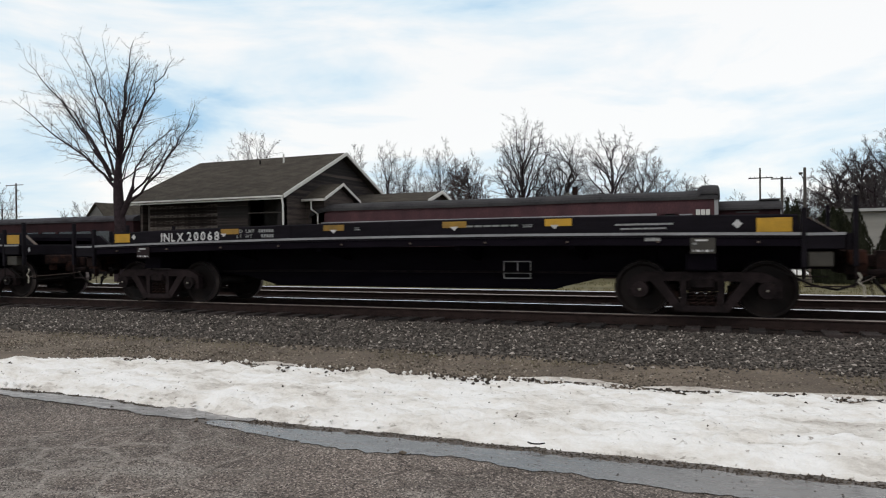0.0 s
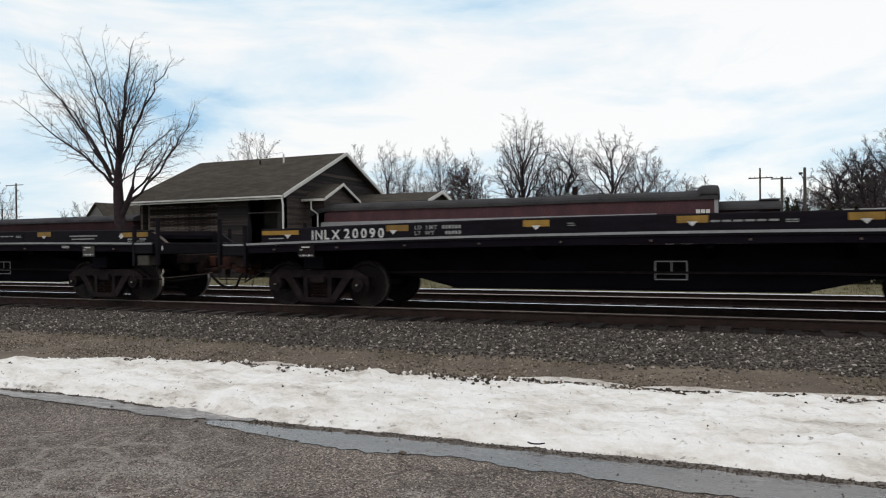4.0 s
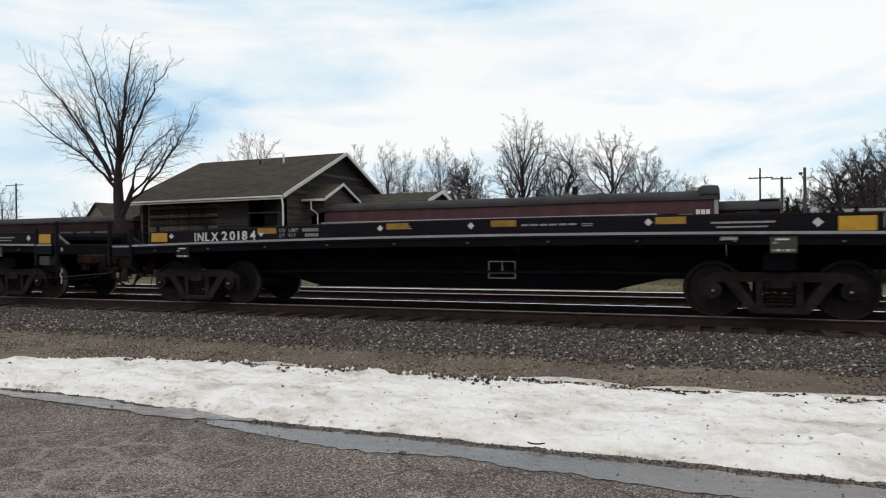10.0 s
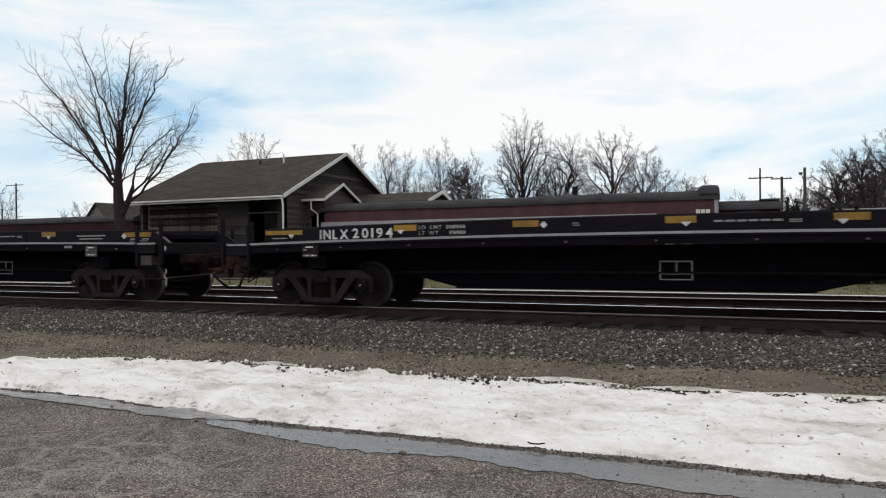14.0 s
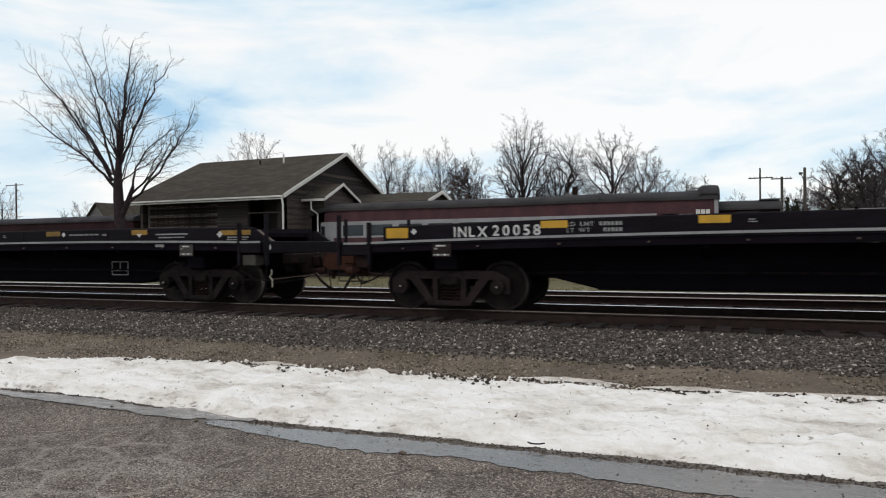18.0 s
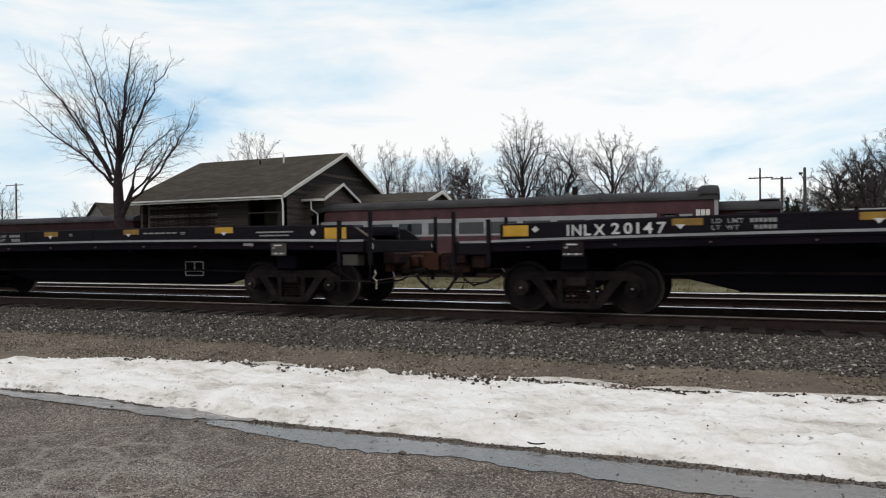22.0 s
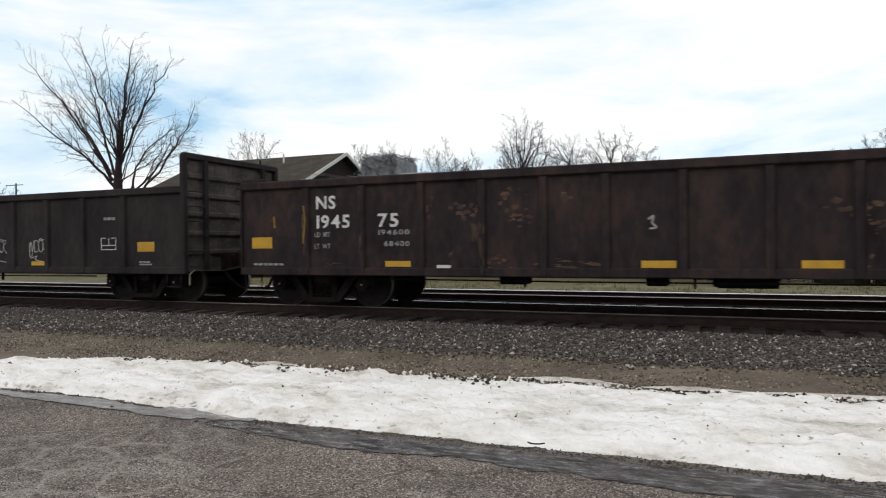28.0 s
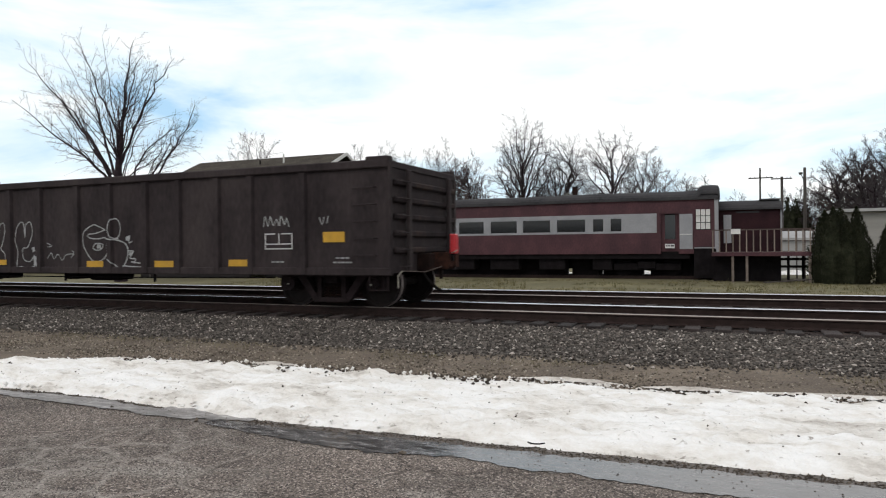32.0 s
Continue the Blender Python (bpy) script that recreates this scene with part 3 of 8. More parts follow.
def build_ground():
    ys = [-1500, -300, -60, 0, 9, 18.5, 24, 30, 40, 60, 120, 400, 2500]
    xs = [-2500, -600, -200, -90, -50, -25, -10, 0, 10, 30, 90, 300, 2500]
    verts = [(x, y, GROUND) for y in ys for x in xs]
    n = len(xs)
    faces = [(j * n + i, j * n + i + 1, (j + 1) * n + i + 1, (j + 1) * n + i) for j in range(len(ys) - 1) for i in range(n - 1)]
    tagged(raw("ground", verts, faces, GRASS), "flat winter grass running out to the horizon", "ground", kind="structure")
    bm = boxes((-90, 60, -7, 4.92, -0.62, ROAD))
    tagged(finish("road", bm, ASPHALT), "worn grey asphalt road with cracks and salt stains", "road", kind="structure")
    # a strip of tan gravel between the snow and the ballast
    xs = frange(-40, 24, 160)
    ys = frange(4.93, 9.3, 16)
    verts = [(x, y, ROAD - 0.006 + 0.02 * noise2(x, y, 0.9, 3.0) + (0.012 if 5.5 < y < 8.6 else 0)) for y in ys for x in xs]
    n = len(xs)
    faces = [(j * n + i, j * n + i + 1, (j + 1) * n + i + 1, (j + 1) * n + i) for j in range(len(ys) - 1) for i in range(n - 1)]
    tagged(raw("verge", verts, faces, VERGE, smooth=True), "tan gravel verge beside the ballast", "verge", kind="structure")
    # ballast: a near shoulder of clean grey stone and an oily bed under the tracks
    prof = [(8.5, -0.62), (8.5, -0.36), (8.85, -0.325), (9.5, -0.285), (10.35, -0.215), (10.75, -0.205), (10.95, -0.205), (10.95, -0.62)]
    bm = prism_x(bmesh.new(), prof, frange(-140, 90, 60))
    tagged(finish("ballast_shoulder", bm, BALLAST), "sloping shoulder of grey crushed stone ballast", "ballast", kind="structure")
    prof = [(10.96, -0.62), (10.96, -0.205), (11.3, -0.19), (13.5, -0.19), (14.1, -0.21), (14.6, -0.19), (17.4, -0.19), (18.3, -0.52), (18.3, -0.62)]
    bm = prism_x(bmesh.new(), prof, frange(-140, 90, 60))
    tagged(finish("track_bed", bm, TRACK_BED), "dark oil-stained ballast under the tracks", "ballast", kind="structure")


OCTA_F = ((0, 2, 4), (2, 1, 4), (1, 3, 4), (3, 0, 4), (2, 0, 5), (1, 2, 5), (3, 1, 5), (0, 3, 5))


def stones(name, pts, sizes, mat, label, category):
    """Many loose stones, each a small uneven octahedron."""
    verts, faces = [], []
    for (x, y, z), s in zip(pts, sizes):
        a = rng.uniform(0, 6.28)
        ca, sa = math.cos(a), math.sin(a)
        k = len(verts)
        ax, ay, az = s * rng.uniform(0.6, 1.2, 3)
        sh = rng.uniform(-0.35, 0.35, 6) * s
        for i, (dx, dy, dz) in enumerate(((ax, 0, 0), (-ax, 0, 0), (0, ay, 0), (0, -ay, 0), (0, 0, az), (0, 0, -az))):
            px, py = dx + sh[i], dy + sh[5 - i]
            verts.append((x + ca * px - sa * py, y + sa * px + ca * py, z + dz * 0.75 + sh[(i + 2) % 6] * 0.5))
        faces += [tuple(k + i for i in f) for f in OCTA_F]
    return tagged(raw(name, verts, faces, mat), label, category, kind="stuff")


def build_stones():
    n = 30000
    x = rng.uniform(-17, 3.5, n)
    y = rng.uniform(8.2, 10.98, n)
    keep = rng.uniform(0, 1, n) < np.clip((y - 8.25) / 0.9, 0.04, 1)
    x, y = x[keep], y[keep]
    z = np.interp(y, (8.5, 8.85, 9.5, 10.35, 10.85), (-0.325, -0.32, -0.285, -0.215, -0.205))
    stones("ballast_stones", np.stack((x, y, z + 0.008), 1), rng.uniform(0.013, 0.032, len(x)), BALLAST_STONE, "loose angular grey ballast stones on the shoulder", "stones")
    n = 2600
    x = rng.uniform(-16, 3, n)
    y = rng.uniform(10.98, 14.6, n)
    stones("track_stones", np.stack((x, y, np.full(n, -0.186)), 1), rng.uniform(0.018, 0.04, n), TRACK_BED, "dark stones between the rails", "stones")
    n = 11000
    x = rng.uniform(-15, 3, n)
    y = 6.7 + np.abs(rng.normal(0, 1, n)) * 1.0
    ok = y < 9.0
    x, y = x[ok], y[ok]
    stones("verge_grit", np.stack((x, y, np.full(len(x), -0.318)), 1), rng.uniform(0.006, 0.02, len(x)), VERGE_STONE, "scattered tan grit on the verge", "gravel")
    n = 26000
    x = rng.uniform(-7.5, 1.5, n)
    y = rng.uniform(2.5, 4.8, n)
    stones("road_grit", np.stack((x, y, np.full(n, ROAD + 0.001)), 1), rng.uniform(0.0022, 0.0062, n), ROAD_STONE, "fine grit lying on the road", "gravel")


def snow_far(x):
    return 0.925 * float(np.interp(x / 0.925, (-14, -10.2, -9.5, -9.1, -8.4, -6.5, -3.2, -1.8, -0.6, 0.6, 4), (5.7, 5.9, 6.18, 6.5, 7.0, 7.44, 7.54, 7.66, 7.58, 7.74, 7.85)))


def snow_near(x):
    return 0.897 * float(np.interp(x / 0.897, (-14, -8, -6.7, -5.2, -3.8, -2.6, -1.6, 4), (5.5, 5.48, 5.54, 5.38, 5.30, 5.37, 5.36, 5.5)))


def build_snow():
    dx = 0.055
    nx, ny = int(17 / dx), 64
    verts, faces, ok = [], [], []
    for i in range(nx + 1):
        x = -13.2 + i * dx
        a, b = snow_near(x) + 0.06 * noise2(x, 0, 1.9, 1.0) + 0.034 * noise2(x, 3, 7.0, 14.0), snow_far(x) + 0.08 * noise2(x, 5, 1.4, 2.0) + 0.07 * noise2(x, 5, 6.0, 2.5) + 0.03 * noise2(x, 5, 19.0, 2.7)
        for j in range(ny + 1):
            v = j / ny
            y = a + (b - a) * v
            edge = min(v * (b - a) / 0.22, (1 - v) * (b - a) / 0.45, 1.0)
            lump = 0.026 * noise2(x, y, 1.6, 4.0) + (0.032 + 0.03 * max(0.0, 1 - v * 2.5)) * noise2(x * 0.7, y, 5.0, 5.0) + 0.020 * noise2(x * 0.7, y, 14, 6.0)
            rim = 0.05 * math.exp(-((1 - v) * (b - a) - 0.35) ** 2 / 0.05) * (0.5 + noise2(x, y, 2.5, 9.0))
            h = max(0.0, edge) ** 0.6 * (0.075 + 0.04 * math.sin(v * 3.1) + lump + rim) - 0.010
            thin = noise2(x, y, 3.4, 11.0) * 0.11 * max(0.0, (v - 0.78) / 0.22) + noise2(x, y, 9, 12.0) * 0.05 * max(0.0, (v - 0.8) / 0.2)
            verts.append((x, y, ROAD + h - max(0.0, thin * 1.2)))
    n = ny + 1
    faces = [(i * n + j, (i + 1) * n + j, (i + 1) * n + j + 1, i * n + j + 1) for i in range(nx) for j in range(ny)]
    tagged(raw("snow_bank", verts, faces, SNOW, smooth=True), "long bank of old dirty snow between road and tracks", "snow", kind="structure")
    # frozen dirt thrown up along the far edge, and a few bits lying on the snow
    pts, sizes = [], []
    for k in range(560):
        x = rng.uniform(-11, 3)
        if noise2(x, 0, 1.3, 21.0) < -0.05 and k % 4:
            continue
        for _ in range(2):
            px, py = x + rng.normal(0, 0.16), snow_far(x) - 0.26 - abs(rng.normal(0, 0.17))
            pts.append((px, py, ROAD + 0.095 + rng.uniform(-0.02, 0.015)))
            sizes.append(rng.uniform(0.007, 0.030))
    for k in range(150):
        x = rng.uniform(-9, 2)
        y = rng.uniform(snow_near(x) + 0.15, snow_far(x) - 0.3)
        pts.append((x, y, ROAD + 0.112 + rng.uniform(-0.015, 0.006)))
        sizes.append(rng.uniform(0.004, 0.013))
    for k in range(5200):
        x = rng.uniform(-7.5, 2)
        pts.append((x, snow_near(x) + rng.normal(-0.05, 0.05), ROAD + 0.004))
        sizes.append(rng.uniform(0.003, 0.011))
    for k in range(420):
        x = rng.uniform(-7.5, 2)
        pts.append((x, rng.uniform(puddle_edge(x) - 0.04, snow_near(x) - 0.05), ROAD + 0.007))
        sizes.append(rng.uniform(0.002, 0.009))
    for x, y, s in ((-4.2, 4.57, 0.03), (-2.15, 4.36, 0.032), (-5.3, 4.68, 0.02)):
        pts.append((x, y, ROAD + 0.012))
        sizes.append(s)
    stones("dirt_clods", pts, sizes, CLOD, "dark frozen clods of dirt on the snow", "dirt")
    # broken lumps of crusted snow along both edges
    pts, sizes = [], []
    for k in range(420):
        x = rng.uniform(-9, 3)
        pts.append((x, snow_far(x) - 0.10 - abs(rng.normal(0, 0.13)), ROAD + 0.06 + rng.uniform(-0.02, 0.03)))
        sizes.append(rng.uniform(0.010, 0.036))
    for k in range(260):
        x = rng.uniform(-8, -2.5)
        pts.append((x, snow_near(x) + 0.04 + abs(rng.normal(0, 0.10)), ROAD + 0.02 + rng.uniform(-0.01, 0.03)))
        sizes.append(rng.uniform(0.008, 0.030))
    stones("snow_lumps", pts, sizes, SNOW, "broken lumps of crusted old snow", "snow")
    # thin leftover patches beyond the far edge
    for k, (xa, xb, off) in enumerate(((-2.25, -1.0, 0.16), (-0.85, 0.2, 0.14), (0.0, 2.6, 0.12), (-5.6, -4.9, 0.14), (-7.9, -7.2, 0.14))):
        patch = strip("snow_patch", frange(xa, xb, 40), lambda x: snow_far(x) + off - 0.05 * math.sin(math.pi * (x - xa) / (xb - xa)), lambda x: snow_far(x) + off + (0.16 + 0.10 * noise2(x, 0, 4.0, 83.0)) * math.sin(math.pi * (x - xa) / (xb - xa)),
                      ROAD + 0.026, OLD_SNOW, wav=0.05, seed=81.0 + k)
        tagged(patch, "thin leftover strip of snow on the verge", "snow", kind="structure")
    # a bent stick on the snow beside the puddle
    bm = tube(bmesh.new(), [(-1.36, 4.79, ROAD + 0.052), (-1.33, 4.77, ROAD + 0.05), (-1.28, 4.775, ROAD + 0.05), (-1.235, 4.79, ROAD + 0.056)], 0.006, 5)
    tagged(finish("stick", bm, BARK), "short dark stick lying on the snow", "stick")


def strip(name, xs, near, far, z, mat, rows=4, wav=0.05, seed=0.0):
    verts, faces = [], []
    for x in xs:
        a, b = near(x) + wav * noise2(x, 2, 2.2, seed) + wav * 0.7 * noise2(x, 2, 7, seed + 1) + wav * 0.25 * noise2(x, 2, 19, seed + 2), far(x)
        verts += [(x, a + (b - a) * j / rows, z) for j in range(rows + 1)]
    n = rows + 1
    faces = [(i * n + j, (i + 1) * n + j, (i + 1) * n + j + 1, i * n + j + 1) for i in range(len(xs) - 1) for j in range(rows)]
    return raw(name, verts, faces, mat)


def puddle_edge(x):
    return 0.897 * float(np.interp(x / 0.897, (-12, -7.2, -5.8, -4.65, -4.3, -3.4, -2.7, -2.2, -1.9, -1.5, 0, 4), (5.3, 5.16, 5.13, 5.06, 5.0, 4.84, 4.78, 4.9, 4.93, 4.84, 4.79, 4.72)))


def build_puddle():
    tagged(strip("wet_edge", frange(-12, 4, 300), lambda x: puddle_edge(x) + 0.05, lambda x: snow_near(x) + 0.1, ROAD + 0.0025, WET, wav=0.11, seed=31.0),
           "dark wet asphalt along the meltwater", "road", kind="structure")
    tagged(strip("puddle", frange(-4.1, 4, 420), puddle_edge, lambda x: snow_near(x) - 0.115 + 0.05 * noise2(x, 0, 2.5, 51.0) + 0.03 * noise2(x, 0, 11, 52.0), ROAD + 0.0065, WATER, wav=0.06, seed=35.0),
           "shallow meltwater puddle along the snow bank", "puddle", kind="structure")
    tagged(strip("slush", frange(-12, -3.75, 300), lambda x: puddle_edge(x) + 0.03 + max(0, x + 4.4) * 0.3, lambda x: snow_near(x) + (0.1 if x > -4.8 else -0.06 + 0.07 * noise2(x, 0, 1.7, 57.0) + 0.03 * noise2(x, 0, 8, 58.0)), ROAD + 0.010, SLUSH, wav=0.05, seed=38.0),
           "grey refrozen slush at the foot of the snow", "slush", kind="structure")


def rail_profile(y):
    return [(y - 0.075, -0.17), (y - 0.075, -0.155), (y - 0.012, -0.13), (y - 0.012, -0.045), (y - 0.036, -0.035), (y - 0.036, -0.0145),
            (y + 0.036, -0.0145), (y + 0.036, -0.035), (y + 0.012, -0.045), (y + 0.012, -0.13), (y + 0.075, -0.155), (y + 0.075, -0.17)]


def build_track(centre, label):
    tr = thing("railway_track", pose(0, 0, 0), label, "railway track", "double track", "structure")
    for y, top in ((centre - 0.7525, RAIL_TOP_DULL), (centre + 0.7525, RAIL_TOP)):
        ra = part("rail", prism_x(bmesh.new(), rail_profile(y), [-160, -40, -20, 0, 20, 100]), RAIL_SIDE, tr, "brown steel rail with a worn head")
        crown = [(y - 0.035, -0.014), (y - 0.030, -0.0075), (y - 0.018, -0.003), (y, 0.0), (y + 0.018, -0.003), (y + 0.030, -0.0075), (y + 0.035, -0.014)]
        part("rail_head", prism_x(bmesh.new(), crown[::-1], [-160, -40, -20, 0, 20, 100]), top, ra, "bright running surface of the rail")
    first = None
    for i in range(48):
        x = -17.2 + i * 0.475 + rng.uniform(-0.02, 0.02)
        m = pose(x, centre + rng.uniform(-0.07, 0.05), -0.268 + rng.uniform(-0.012, 0.008), 0, 0, rng.uniform(-1, 1))
        if first is None:
            first = part("tie", boxes((-0.115, 0.115, -1.3, 1.3, 0.0, 0.115), bevel=0.012), TIE_WOOD, tr, "cracked dark wooden tie")
            first.matrix_basis = m
        else:
            again("tie", first, tr, m)
    plate = None
    for i in range(48):
        for s in (-0.7525, 0.7525):
            m = pose(-17.2 + i * 0.475, centre + s, -0.158)
            if plate is None:
                plate = part("tie_plate", boxes((-0.09, 0.09, -0.16, 0.16, 0.0, 0.012), (-0.05, -0.02, -0.11, -0.08, 0.0, 0.03), (0.02, 0.05, 0.08, 0.11, 0.0, 0.03)), RAIL_SIDE, tr)
                plate.matrix_basis = m
            else:
                again("tie_plate", plate, tr, m)
    bm = bmesh.new()
    for x in list(frange(-150, -17.7, 278)) + list(frange(5.7, 90, 177)):
        box(bm, x - 0.115, x + 0.115, centre - 1.3, centre + 1.3, -0.27, -0.155)
    tagged(part("ties", bm, TIE_WOOD, tr), kind="stuff")
    return tr


def grass_tufts():
    verts, faces = [], []
    for k in range(9000):
        x, y = rng.uniform(-22, 8), rng.uniform(18.6, 31.5)
        if noise2(x, y, 0.35, 41.0) < -0.12:
            continue
        for _ in range(3):
            a, h = rng.uniform(0, 6.28), rng.uniform(0.03, 0.10)
            bx, by = x + rng.normal(0, 0.06), y + rng.normal(0, 0.06)
            ca, sa = math.cos(a) * 0.012, math.sin(a) * 0.012
            k0 = len(verts)
            verts += [(bx - ca, by - sa, GROUND), (bx + ca, by + sa, GROUND), (bx + rng.normal(0, 0.03), by + rng.normal(0, 0.03), GROUND + h)]
            faces.append((k0, k0 + 1, k0 + 2))
    # dry yellow grass along the foot of the ballast
    for k in range(5200):
        x, y = rng.uniform(-15, 3), 8.25 + rng.normal(0, 0.22)
        if noise2(x, y, 0.8, 45.0) < -0.05:
            continue
        a, h = rng.uniform(0, 6.28), rng.uniform(0.02, 0.06)
        ca, sa = math.cos(a) * 0.004, math.sin(a) * 0.004
        k0 = len(verts)
        verts += [(x - ca, y - sa, ROAD - 0.01), (x + ca, y + sa, ROAD - 0.01), (x + rng.normal(0, 0.04), y + rng.normal(0, 0.03), ROAD + h)]
        faces.append((k0, k0 + 1, k0 + 2))
    # taller dead stalks here and there
    for k in range(26):
        x, y = rng.uniform(-16, 3), rng.uniform(19, 27)
        for _ in range(7):
            k0 = len(verts)
            bx, by = x + rng.normal(0, 0.05), y + rng.normal(0, 0.05)
            verts += [(bx - 0.012, by, GROUND), (bx + 0.012, by, GROUND), (bx + rng.normal(0, 0.08), by, GROUND + rng.uniform(0.2, 0.45))]
            faces.append((k0, k0 + 1, k0 + 2))
    tagged(raw("grass", verts, faces, GRASS_BLADE), "short dry winter grass with dead stalks", "grass", kind="stuff")


build_ground()
build_puddle()
build_snow()
build_stones()
build_track(TRACK, "railway track with worn brown rails on dark wooden ties")
build_track(FAR_TRACK, "second railway track with bright rails on dark wooden ties")
grass_tufts()


# ---- the train ----
RAIL_Y = TRACK


def ring(bm, rows, seg=28, y=0.0):
    """A turned solid about the y axis: rows of (y, radius)."""
    rings = []
    for yy, r in rows:
        rings.append([bm.verts.new((r * math.cos(2 * math.pi * i / seg), y + yy, r * math.sin(2 * math.pi * i / seg))) for i in range(seg)])
    for a, b in zip(rings, rings[1:]):
        for i in range(seg):
            j = (i + 1) % seg
            bm.faces.new((a[i], a[j], b[j], b[i]))
    bm.faces.new(rings[0][::-1])
    bm.faces.new(rings[-1])
    return bm


def wheel_solid(bm, side, r):
    s = side
    rows = [(0.79 * s, r - 0.035), (0.79 * s, r), (0.70 * s, r + 0.006), (0.675 * s, r + 0.03), (0.655 * s, r + 0.028), (0.655 * s, r - 0.05),
            (0.69 * s, r - 0.07), (0.72 * s, 0.16), (0.67 * s, 0.12), (0.67 * s, 0.085), (0.80 * s, 0.085), (0.80 * s, 0.125), (0.755 * s, 0.16), (0.745 * s, r - 0.075)]
    n = 28
    rings = [[bm.verts.new((q * math.cos(2 * math.pi * i / n), yy, q * math.sin(2 * math.pi * i / n))) for i in range(n)] for yy, q in rows]
    for a, b in zip(rings, rings[1:] + rings[:1]):
        for i in range(n):
            j = (i + 1) % n
            bm.faces.new((a[i], a[j], b[j], b[i]) if s > 0 else (a[i], b[i], b[j], a[j]))


def build_truck(owner, x, wheel_r=0.425, base=0.905):
    """Two wheelsets in a pair of cast side frames with springs and a bolster."""
    bm = boxes((-0.22, 0.22, -1.02, 1.02, 0.40, 0.62), (-0.34, 0.34, -0.35, 0.35, 0.55, 0.72), (-0.17, 0.17, -1.1, -0.9, 0.45, 0.60), (-0.17, 0.17, 0.9, 1.1, 0.45, 0.60), bevel=0.02)
    truck = part("truck", bm, TRUCK, owner, "grimy two-axle freight truck")
    truck.matrix_basis = pose(x, 0, 0)
    for s in (-1, 1):
        bm = bmesh.new()
        y0, y1 = 0.93 * s, 1.06 * s
        z = wheel_r
        # upper chord with sloping ends, lower chord, the two diagonals and the columns
        chord = [(-base - 0.20, z - 0.12), (-base - 0.20, z + 0.14), (-base + 0.05, z + 0.27), (base - 0.05, z + 0.27), (base + 0.20, z + 0.14), (base + 0.20, z - 0.12),
                 (base + 0.10, z - 0.12), (base + 0.02, z + 0.10), (base - 0.22, z + 0.13), (-base + 0.22, z + 0.13), (-base - 0.02, z + 0.10), (-base - 0.10, z - 0.12)]
        prism_y(bm, chord, y0, y1)
        for q in (-1, 1):
            diag = [(q * (base - 0.14), z + 0.15), (q * (base - 0.33), z + 0.16), (q * 0.27, z - 0.27), (q * 0.38, z - 0.33)]
            prism_y(bm, diag if q < 0 else diag[::-1], y0 - 0.012 * s, y1 + 0.012 * s)
            col = [(q * 0.22, z - 0.26), (q * 0.22, z + 0.16), (q * 0.31, z + 0.16), (q * 0.31, z - 0.26)]
            prism_y(bm, col if q > 0 else col[::-1], y0, y1)
        prism_y(bm, [(-0.38, z - 0.335), (-0.33, z - 0.25), (0.33, z - 0.25), (0.38, z - 0.335)], y0 - 0.03 * s, y1 + 0.03 * s)
        bmesh.ops.recalc_face_normals(bm, faces=bm.faces)
        part("side_frame", bm, TRUCK, truck, "rusty cast steel side frame")
        for q in (-1, 1):
            cap = part("bearing_cap", cyl(cyl(bmesh.new(), (0, 0.06 * s, 0), (0, 0.20 * s, 0), 0.125, 14), (0, 0.2 * s, 0), (0, 0.225 * s, 0), 0.06, 10), TRUCK, truck, "round bearing end cap")
            cap.matrix_basis = pose(q * base, 0.93 * s, z)
            bolt = part("axle_bolt", cyl(bmesh.new(), (0, 0.22 * s, 0), (0, 0.24 * s, 0), 0.018, 8), PALE_BAR, truck)
            bolt.matrix_basis = pose(q * base, 0.93 * s, z)
        for k in (-0.13, 0.0, 0.13):
            turns = [(0.055 * math.cos(a), 0.055 * math.sin(a), 0.27 * a / 31.4) for a in frange(0, 31.4, 36)]
            coil = part("spring", tube(bmesh.new(), turns, 0.015, 4), RUST, truck, "dark coil spring")
            coil.matrix_basis = pose(k, 1.0 * s, z - 0.245)
    for q in (-1, 1):
        bm = cyl(bmesh.new(), (0, -0.98, 0), (0, 0.98, 0), 0.08, 12)
        wheel_solid(bm, -1, wheel_r)
        wheel_solid(bm, 1, wheel_r)
        bmesh.ops.recalc_face_normals(bm, faces=bm.faces)
        for f in bm.faces:
            m = f.calc_center_median()
            if 0.70 < abs(m.y) < 0.78 and math.hypot(m.x, m.z) > wheel_r - 0.01:
                f.material_index = 1
        ws = part("wheelset", bm, WHEEL, truck, "dull steel wheels on an axle")
        ws.data.materials.append(TREAD)
        ws.matrix_basis = pose(q * base, 0, wheel_r)
        ws["turns"] = 1
    bm = bmesh.new()
    for q in (-1, 1):
        box(bm, q * 0.40 - 0.05, q * 0.40 + 0.05, -0.85, 0.85, wheel_r - 0.16, wheel_r - 0.04)
        for s in (-1, 1):
            box(bm, q * 0.44 - 0.05, q * 0.44 + 0.05, s * 0.72 - 0.07, s * 0.72 + 0.07, wheel_r - 0.17, wheel_r + 0.08)
    part("brake_beam", bm, RUST, truck)
    return truck


def camber(x):
    return 0.044 + 0.0038 * x - 0.00156 * x * x


